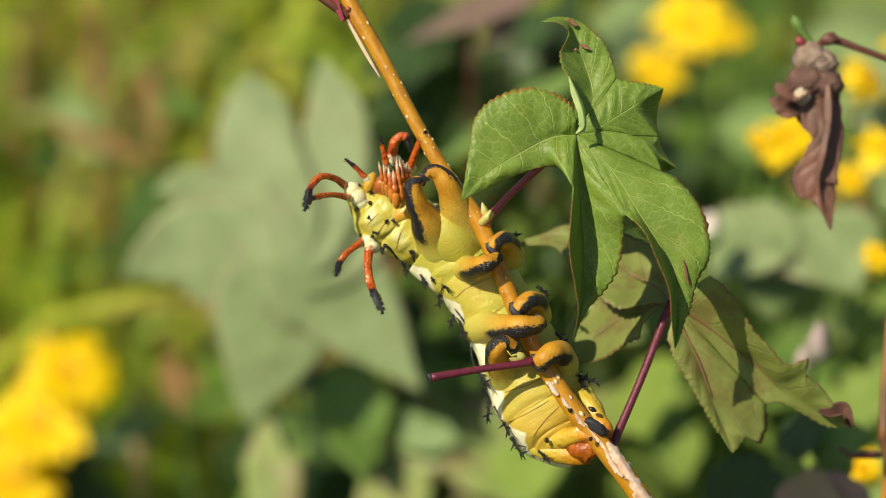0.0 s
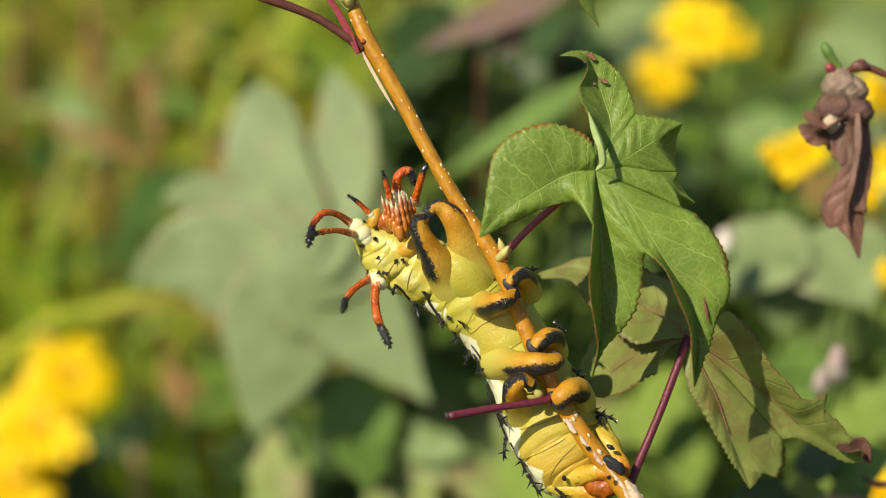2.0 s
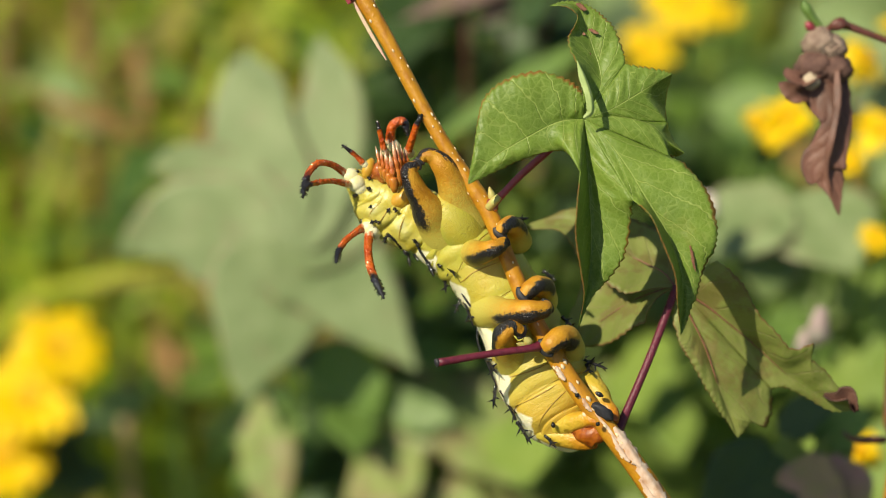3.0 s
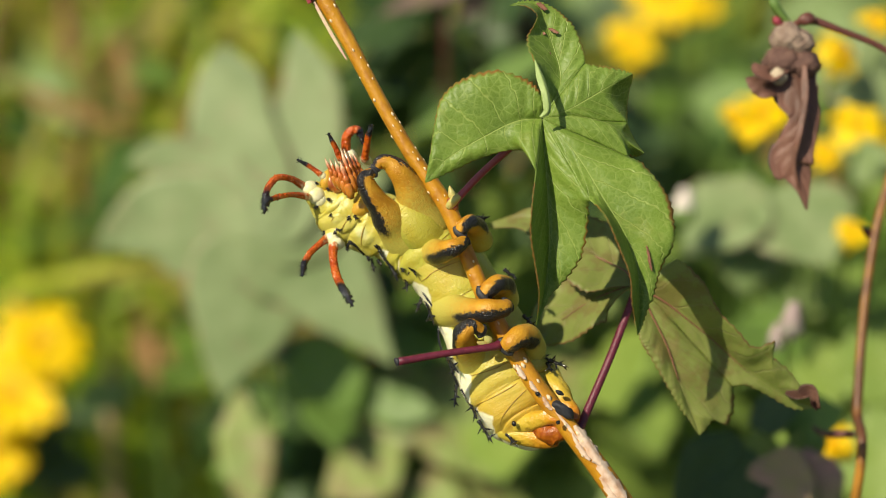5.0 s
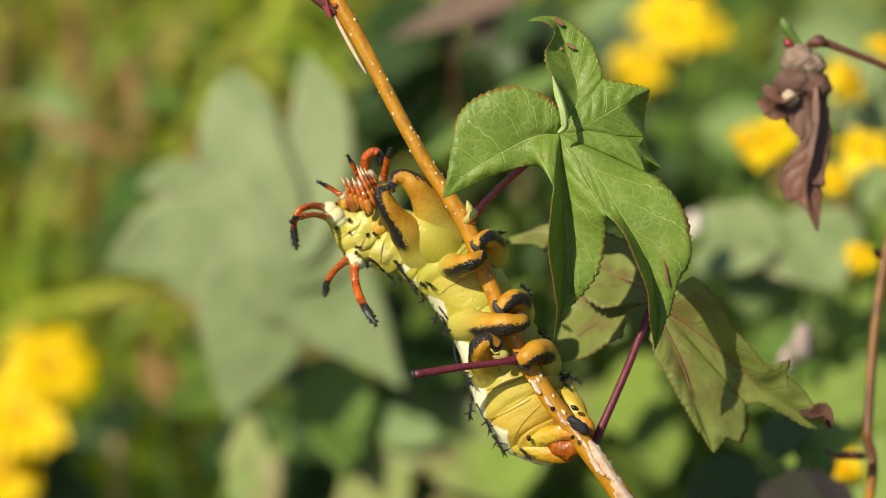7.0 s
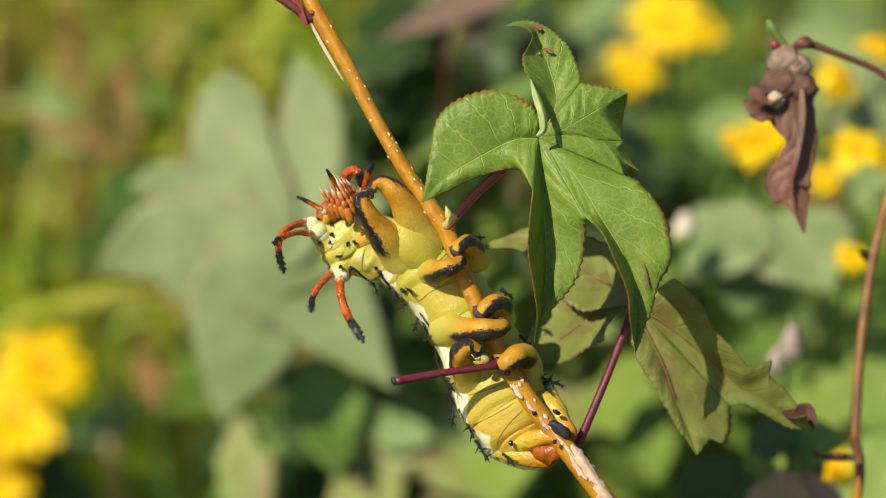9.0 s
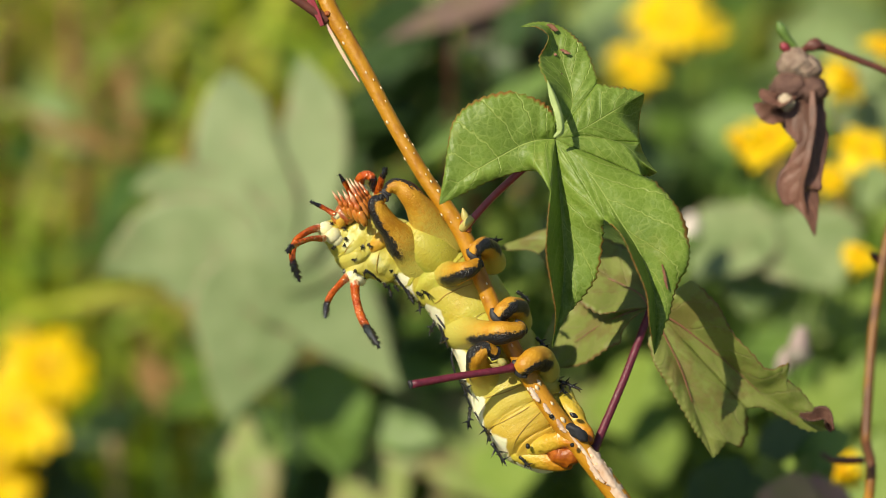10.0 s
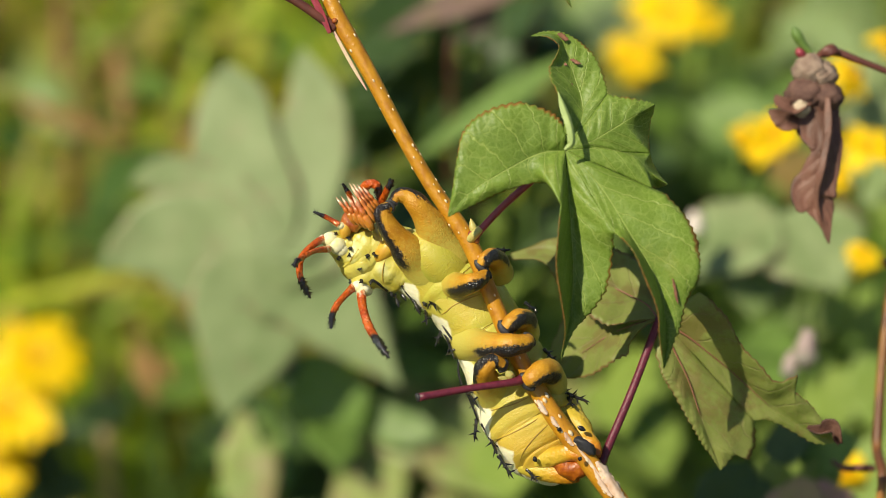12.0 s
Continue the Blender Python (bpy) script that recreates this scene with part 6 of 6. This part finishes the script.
def seed_head(c, r, mat, label, dark):
    """A small closed flower head with a cup of sepals."""
    foot = ground_under(c, 0.0, 0.35)
    root = thing("closed_flower", foot, label, "flower")
    c = Vector(c)
    part("stalk", tube(Mesh(), [(foot, 0.0018), (mid(foot, c, 0.6, (0.01, 0.01, 0)), 0.0015), (c - Vector((0, 0, r * 1.5)), 0.0012)], 20, 8), M_GREENSTALK, root)
    part("petals", tube(Mesh(), [(c - Vector((0, 0, r)), r * 0.5), (c, r), (c + Vector((0.2 * r, 0, r)), r * 0.8), (c + Vector((0.3 * r, 0, r * 1.9)), r * 0.5)], 16, 14, (0, -1, 0), True, lambda u, a: 1 + 0.2 * math.sin(a * 5) * u), mat, root)
    part("cup", tube(Mesh(), [(c - Vector((0, 0, r * 1.7)), r * 0.4), (c - Vector((0, 0, r * 0.9)), r * 1.15), (c - Vector((0, 0, r * 0.2)), r * 1.05)], 10, 14), dark, root)


seed_head((0.1041, 0.2800, 0.0784), 0.0048, M_WHITE, "small whitish closed flower", M_GREENSTALK)
seed_head((0.1393, 0.1900, 0.0258), 0.0044, M_GREYPINK, "greyish pink closed flower with a dark cup", M_DARKCUP)
seed_head((0.1334, 0.1920, 0.0194), 0.0032, M_GREYPINK, "greyish pink closed flower with a dark cup", M_DARKCUP)


def dry_stalk(name, pts, mat, label):
    root = thing(name, pts[0][0], label, "stalk")
    part("stalk", tube(Mesh(), pts, 60, 10), mat, root)
    return root


top = Vector((0.1697, 0.0950, 0.1078))
low = Vector((0.1441, 0.0750, -0.0457))
tall = dry_stalk("dry_stalk", [(ground_under(low, -0.05, 0.0), 0.004), (mid(ground_under(low, -0.05, 0.0), low, 0.6, (0, 0, 0.02)), 0.0035), (low, 0.0019), ((0.1469, 0.0780, -0.0059), 0.0018), ((0.1507, 0.0820, 0.0305), 0.0017), ((0.1563, 0.0860, 0.0593), 0.0017), ((0.1640, 0.0900, 0.0839), 0.0015), (top, 0.0012)], M_STALK, "orange-brown dry stalk with dark bands")
part("side_twig", tube(Mesh(), [((0.1460, 0.0780, -0.0163), 0.0012), ((0.1415, 0.0800, -0.0163), 0.0014), ((0.1361, 0.0840, -0.0164), 0.0010), ((0.1326, 0.0880, -0.0140), 0.0006)], 12, 8), M_TWIG, tall)
part("side_twig", tube(Mesh(), [((0.1553, 0.0860, 0.0542), 0.0012), ((0.1528, 0.0860, 0.0556), 0.0016), ((0.1505, 0.0840, 0.0571), 0.0006)], 12, 8), M_TWIG, tall)
dry_stalk("dry_stalk", [(ground_under((-0.2064, 0.6400, -0.0265), 0.0, 0.0), 0.005), ((-0.2046, 0.6300, -0.0399), 0.0042), ((-0.2052, 0.6250, -0.0061), 0.0040), ((-0.2074, 0.6220, 0.0208), 0.002)], M_STRAW, "pale straw-coloured dead stalk")
dry_stalk("dry_stalk", [(ground_under((-0.0512, 0.5600, 0.1556), 0.0, 0.0), 0.005), ((-0.0511, 0.5600, 0.1361), 0.0045), ((-0.0494, 0.5560, 0.1714), 0.0040), ((-0.0478, 0.5520, 0.2000), 0.002)], M_RUSTSTALK, "reddish brown dead stalk")
dry_stalk("dry_stalk", [(ground_under((-0.2601, 0.8000, 0.2050), 0.0, 0.0), 0.005), ((-0.2596, 0.8000, 0.1702), 0.004), ((-0.2633, 0.7950, 0.2236), 0.004), ((-0.2651, 0.7900, 0.2847), 0.003)], M_RUSTSTALK, "reddish brown dead stalk")


# ---- undergrowth and grass ----
def undergrowth():
    m = Mesh()
    rng = random.Random(7)
    made = 0
    while made < 2300:
        p = Vector((rng.uniform(-0.85, 0.85), rng.uniform(0.45, 2.1), rng.random() ** 1.2 * 0.5 + 0.02))
        q = BACK @ p
        keep = 0.50 if q.x > -0.05 else 0.66
        if q.y < keep or (q.x < -0.10 and rng.random() < 0.45):
            continue
        if p.z > 0.62 - 0.18 * p.y:
            continue
        a = rng.uniform(0, 2 * math.pi)
        out = Vector((math.cos(a), math.sin(a), rng.uniform(-0.7, 0.2))).normalized()
        size = rng.uniform(0.035, 0.085)
        w = size * rng.uniform(0.2, 0.36)
        up = (Vector((0, 0, 1)) + Vector((rng.uniform(-0.7, 0.7), rng.uniform(-0.9, 0.4), 0))).normalized()
        tip = p + out * size
        lobe(m, [(BACK @ p, w * 0.3, w * 0.3), (BACK @ mid(p, tip, 0.4, (0, 0, 0.006)), w, w), (BACK @ tip, 0, 0)], BACK.to_3x3() @ up, (10, 10), 0, 0, 0, 6, 2)
        made += 1
    # thinner and lower round about
    while made < 6200:
        a, reach = rng.uniform(0, 2 * math.pi), 0.75 + 2.4 * rng.random() ** 1.6
        p = Vector((reach * math.cos(a) * 1.1, 1.35 + reach * math.sin(a), rng.random() ** 1.6 * 0.42 * max(0.25, 1.3 - 0.4 * reach) + 0.02))
        if abs(p.x) < 0.85 + 0.1 * math.sin(p.y * 9) and 0.42 < p.y < 2.1 or p.y < 0.42 and abs(p.x) < 0.8:
            continue
        a = rng.uniform(0, 2 * math.pi)
        size = rng.uniform(0.035, 0.085)
        w = size * rng.uniform(0.2, 0.36)
        tip = p + Vector((math.cos(a), math.sin(a), rng.uniform(-0.7, 0.2))).normalized() * size
        up = (Vector((0, 0, 1)) + Vector((rng.uniform(-0.7, 0.7), rng.uniform(-0.9, 0.4), 0))).normalized()
        lobe(m, [(BACK @ p, w * 0.3, w * 0.3), (BACK @ mid(p, tip, 0.4, (0, 0, 0.006)), w, w), (BACK @ tip, 0, 0)], BACK.to_3x3() @ up, (10, 10), 0, 0, 0, 4, 1)
        made += 1
    ob = new("undergrowth", m.data("undergrowth", [M_UNDERGROWTH], Vector()))
    ob.matrix_world = SITE
    tagged(ob, "tangle of small green and yellowing weed leaves", "undergrowth", kind="stuff")


def grass():
    m = Mesh()
    rng = random.Random(11)
    for k in range(6500):
        left = rng.random() < 0.7
        x = rng.uniform(-1.1, 0.0) if left else rng.uniform(-0.1, 1.0)
        y = rng.uniform(0.62, 2.6) if left else rng.uniform(1.0, 2.8)
        h = rng.uniform(0.18, 0.52) * (1.0 if left else 0.6)
        h = min(h, max(0.1, 0.66 - 0.14 * y))
        a = rng.uniform(0, 2 * math.pi)
        lean = h * rng.uniform(0.1, 0.6)
        bend = Vector((math.cos(a), math.sin(a), 0)) * lean
        w = rng.uniform(0.003, 0.0095)
        root = Vector((x, y, -0.02))
        pts = [root, root + Vector((0, 0, h * 0.5)) + bend * 0.25, root + Vector((0, 0, h * 0.85)) + bend * 0.65, root + Vector((0, 0, h * rng.uniform(0.8, 1.0))) + bend * 1.1]
        q = [BACK @ p for p in pts]
        if min(p.y for p in q) < 0.56:
            continue
        lobe(m, [(q[0], w, w), (q[1], w, w), (q[2], w * 0.8, w * 0.8), (q[3], 0, 0)], (rng.uniform(-0.6, 0.4), -0.8, 0.4), (12, 12), 0, 0, 0, 7, 1)
    # the meadow goes on round about, thinner and shorter
    for k in range(19000):
        reach, a = 6.4 * rng.random() ** 0.85, rng.uniform(0, 2 * math.pi)
        x, y = reach * math.cos(a), 0.9 + reach * math.sin(a)
        if -1.1 < x < 1.0 and 0.25 < y < 2.6:
            continue
        h = rng.uniform(0.10, 0.20) if abs(x) < 0.45 and y < 0.9 else rng.uniform(0.12, 0.42)
        a = rng.uniform(0, 2 * math.pi)
        bend = Vector((math.cos(a), math.sin(a), 0)) * h * rng.uniform(0.1, 0.6)
        w = rng.uniform(0.003, 0.008)
        root = Vector((x, y, -0.03))
        q = [BACK @ p for p in (root, root + Vector((0, 0, h * 0.6)) + bend * 0.3, root + Vector((0, 0, h)) + bend)]
        lobe(m, [(q[0], w, w), (q[1], w, w), (q[2], 0, 0)], (rng.uniform(-0.6, 0.4), -0.8, 0.4), (12, 12), 0, 0, 0, 4, 1)
    ob = new("grass", m.data("grass", [M_GRASS], Vector()))
    ob.matrix_world = SITE
    tagged(ob, "tall yellowish green meadow grass", "grass", kind="stuff")


undergrowth()
grass()


# ---- motion of things ----
SWAY = [
    (0.0, 0.0019, 0.0006, -0.278),
    (0.5, -0.0000, -0.0022, 0.669),
    (1.0, 0.0006, -0.0004, 0.073),
    (1.5, -0.0001, -0.0026, 0.255),
    (2.0, -0.0014, -0.0015, 0.165),
    (2.5, -0.0004, 0.0000, -0.060),
    (3.0, 0.0009, 0.0007, -0.131),
    (5.0, -0.0008, -0.0006, -0.013),
    (5.5, 0.0001, -0.0001, 0.094),
    (6.0, 0.0007, 0.0012, -0.099),
    (6.5, 0.0006, 0.0016, -0.489),
    (7.0, 0.0002, 0.0011, -0.493),
    (9.0, -0.0009, 0.0001, 0.211),
    (9.5, 0.0001, 0.0009, 0.203),
    (10.0, 0.0009, 0.0009, -0.003),
    (10.5, -0.0004, 0.0001, 0.199),
    (11.0, 0.0001, 0.0005, 0.074),
    (11.5, -0.0013, -0.0008, 0.113),
    (12.0, -0.0010, -0.0001, 0.015),
]
LEAF_TURN = [
    (0.0, 0.47, -0.19, 1.44),
    (0.5, 0.55, -0.49, 1.51),
    (1.0, -0.11, 0.36, -1.05),
    (1.5, 0.62, -0.21, 1.33),
    (2.0, 0.66, -0.19, 2.08),
    (2.5, -0.15, -0.08, 0.39),
    (3.0, -0.55, 0.33, -0.05),
    (5.0, -0.99, 1.05, -2.69),
    (5.5, 0.44, 0.65, -1.48),
    (6.0, 0.28, 0.83, -2.66),
    (6.5, 0.65, 0.39, -2.88),
    (7.0, 0.39, 0.38, -2.59),
    (9.0, -1.55, 0.69, -1.80),
    (9.5, -1.40, 0.63, -1.92),
    (10.0, -1.70, 0.27, -1.68),
    (10.5, -1.28, 0.38, -2.24),
    (11.0, -1.45, 0.73, -1.77),
    (11.5, -0.85, 0.07, -2.22),
    (12.0, -0.86, 0.23, -1.43),
]
FRONT_MOVE = [
    (0.0, 0.44, 0.50, 5.18, 6.17, 2.23),
    (0.5, -0.50, -0.58, 2.45, 6.52, 3.27),
    (1.0, -0.97, 0.59, -0.96, 3.25, 2.43),
    (1.5, -0.85, 0.16, -0.76, 1.88, 0.49),
    (2.0, -0.01, -0.32, -0.67, -0.13, 0.06),
    (2.5, -0.18, -0.10, -0.95, -0.67, 0.19),
    (3.0, -0.12, -0.09, -0.58, -0.10, 0.38),
    (5.0, 0.05, -0.88, 1.79, -3.91, 0.20),
    (5.5, 0.16, -0.94, 1.69, -4.35, 0.94),
    (6.0, 0.38, -1.08, 2.54, -5.20, 0.88),
    (6.5, 0.42, -0.90, 2.45, -5.50, 0.46),
    (7.0, 0.49, -0.69, 1.81, -6.25, 0.28),
    (9.0, 0.89, -0.85, 1.62, -5.32, -1.20),
    (9.5, 1.06, -0.89, 2.62, -4.91, -2.33),
    (10.0, 1.00, -1.08, 1.64, -5.51, -2.91),
    (10.5, 1.02, -1.21, 0.80, -4.79, -4.25),
    (11.0, 1.22, -1.20, 0.76, -4.78, -4.65),
    (11.5, 1.28, -1.06, 1.28, -5.15, -5.40),
    (12.0, 1.48, -1.17, 0.98, -4.47, -6.54),
]
MID_MOVE = [
    (0.0, 0.75, 1.96, 4.30, 0.99, 4.70),
    (0.5, -0.16, 1.17, 3.46, 1.11, 1.93),
    (1.0, -0.30, 1.89, -0.11, 4.13, 0.98),
    (1.5, -0.82, 0.94, -0.54, 2.94, -0.84),
    (2.0, -0.30, 0.01, 0.66, -0.09, -0.43),
    (2.5, -0.20, -0.16, 0.59, 0.35, -0.56),
    (3.0, 0.02, -0.05, 0.49, 0.19, -0.11),
    (5.0, -0.09, -1.92, 3.41, -2.51, -0.90),
    (5.5, 0.01, -2.10, 3.64, -1.62, -0.11),
    (6.0, 0.17, -2.71, 3.72, -3.35, -0.08),
    (6.5, 0.32, -2.91, 2.18, -4.31, -0.84),
    (7.0, 0.36, -2.93, 1.41, -5.21, -1.05),
    (9.0, 0.46, -3.01, 3.48, -6.67, -0.78),
    (9.5, 0.35, -2.99, 4.27, -7.26, -1.02),
    (10.0, 0.09, -3.10, 4.68, -6.93, -1.28),
    (10.5, -0.13, -2.78, 4.20, -7.13, -1.81),
    (11.0, -0.12, -2.66, 3.38, -8.37, -1.98),
    (11.5, -0.24, -2.72, 3.09, -9.29, -2.81),
    (12.0, -0.27, -2.77, 3.00, -9.15, -2.36),
]
THORAX_MOVE = [
    (0.0, 1.88, 0.58, 1.87, 1.87, 3.32),
    (0.5, -0.46, 0.31, -0.14, 0.36, 0.46),
    (1.0, -0.41, 2.37, -2.57, 3.13, -0.40),
    (1.5, -1.77, 1.60, -3.97, 1.57, 0.16),
    (2.0, -0.76, -0.05, -2.64, -0.24, 0.04),
    (2.5, -0.60, -0.23, -0.56, -0.21, 0.24),
    (3.0, -0.12, -0.02, 0.20, 0.26, 0.83),
    (5.0, -0.24, -3.26, -1.05, -4.69, 1.74),
    (5.5, -0.17, -3.52, -1.10, -4.47, 3.92),
    (6.0, 0.13, -4.64, 0.59, -5.47, 3.62),
    (6.5, 0.54, -4.98, 0.57, -5.82, 3.69),
    (7.0, 0.50, -5.13, 0.50, -6.66, 3.25),
    (9.0, 1.74, -6.58, 5.09, -8.82, 2.02),
    (9.5, 1.80, -6.84, 6.10, -9.52, 0.07),
    (10.0, 1.37, -7.02, 6.32, -9.93, -0.10),
    (10.5, 1.10, -6.79, 4.31, -9.79, -0.60),
    (11.0, 1.46, -6.94, 3.46, -10.58, -0.56),
    (11.5, 1.23, -6.97, 3.74, -12.16, -1.89),
    (12.0, 1.11, -6.92, 4.69, -12.23, -1.19),
]
HEAD_MOVE = [
    (0.0, 2.52, -0.30, 0.39, 1.87, 1.87, 3.32),
    (0.5, -0.36, 0.01, 0.34, -0.14, 0.36, 0.46),
    (1.0, -0.06, 0.33, 2.75, -2.57, 3.13, -0.40),
    (1.5, -1.55, 0.50, 2.11, -3.97, 1.57, 0.16),
    (2.0, -0.78, 0.33, 0.26, -2.64, -0.24, 0.04),
    (2.5, -0.60, 0.06, -0.17, -0.56, -0.21, 0.24),
    (3.0, 0.02, -0.05, -0.03, 0.20, 0.26, 0.83),
    (5.0, -2.27, 0.00, -3.32, -2.71, -10.12, 2.03),
    (5.5, -2.32, -0.14, -3.55, -3.04, -11.30, 4.28),
    (6.0, -2.58, -0.37, -4.97, -1.77, -13.67, 3.91),
    (6.5, -2.38, -0.38, -4.96, -2.83, -14.24, 4.86),
    (7.0, -2.75, -0.36, -4.81, -4.01, -15.28, 5.28),
    (9.0, -2.66, -1.00, -5.62, -3.88, -18.41, 7.03),
    (9.5, -2.72, -0.97, -5.90, -3.67, -19.42, 4.66),
    (10.0, -3.00, -1.01, -5.95, -4.08, -20.25, 4.15),
    (10.5, -3.11, -0.68, -5.24, -6.72, -20.41, 3.56),
    (11.0, -2.66, -0.56, -5.14, -8.21, -21.59, 3.32),
    (11.5, -3.09, -0.51, -5.17, -8.72, -23.46, 1.51),
    (12.0, -2.90, -0.74, -5.04, -8.30, -24.05, 1.82),
]
HORN_SWING = {
    0: ((3, (0, 0, 0)), (6, (0.0, 0.0, 0.0)), (7.2, (12.0, -12.9, 2.4)), (9, (14.1, -15.2, 2.8)), (12, (23.3, -21.6, -0.2))),
    1: ((3, (0, 0, 0)), (6, (0.0, 0.0, 0.0)), (7.2, (-3.1, 1.4, 5.6)), (9, (-3.7, 1.6, 6.6)), (12, (-1.4, -0.7, 8.9))),
    2: ((3, (0, 0, 0)), (6, (-7.1, -4.1, -10.9)), (9, (-9.3, -1.8, -12.3)), (12, (-8.8, -0.1, -10.7))),
    3: ((3, (0, 0, 0)), (6, (6.1, -7.3, -1.8)), (9, (5.4, -4.7, -0.7)), (12, (8.2, -2.1, 1.1))),
    4: ((3, (0, 0, 0)), (6, (1.0, 1.5, -0.8)), (9, (17.3, 24.0, -17.4)), (12, (17.5, 28.9, -10.0))),
    5: ((3, (0, 0, 0)), (6, (13.6, -2.1, -7.2)), (9, (14.4, 2.3, -4.0)), (12, (21.6, 9.2, -1.5))),
    6: ((3, (0, 0, 0)), (6, (0.9, 0.5, -1.1)), (9, (-2.8, 1.7, 0.4)), (12, (-3.3, 3.4, -0.7))),
    7: ((3, (0, 0, 0)), (6, (-1.3, 0.5, -0.7)), (9, (-1.4, 0.5, -0.7)), (12, (-0.1, 0.3, -0.2))),
}


def turned(x, y, z):
    """A turn about the axis (x, y, z) by its length in degrees."""
    v = Vector((x, y, z))
    return Matrix.Rotation(radians(v.length), 4, v.normalized()) if v.length else Matrix.Identity(4)


def motions():
    for ob in (BRANCH, CATERPILLAR):
        walk(ob, [(t, SITE @ pose(x, 0, z, 0, -turn) @ Matrix.Translation(BASES[ob])) for t, x, z, turn in SWAY])
    walk(LEAF, [(t, Matrix.Translation(HINGE - BASES[BRANCH]) @ turned(*v)) for t, *v in LEAF_TURN])
    home = BASES[CATERPILLAR]
    for ob, pivot, rows in ((FRONT, PIVOT_FRONT, FRONT_MOVE), (MIDDLE, PIVOT_MID, MID_MOVE), (THORAX, PIVOT_THORAX, THORAX_MOVE)):
        walk(ob, [(t, Matrix.Translation(pivot - home + Vector((x, 0, z)) / 1000) @ turned(*v)) for t, x, z, *v in rows])
    walk(HEAD_PART, [(t, Matrix.Translation(PIVOT_HEAD - home + Vector((x, y, z)) / 1000) @ turned(*v)) for t, x, y, z, *v in HEAD_MOVE])
    # the horns swing while the caterpillar turns its head away
    for k, keys in HORN_SWING.items():
        at = Matrix.Translation(HORNS[k].location)
        walk(HORNS[k], [(0.0, at), *[(t, at @ turned(*v)) for t, v in keys]])


motions()
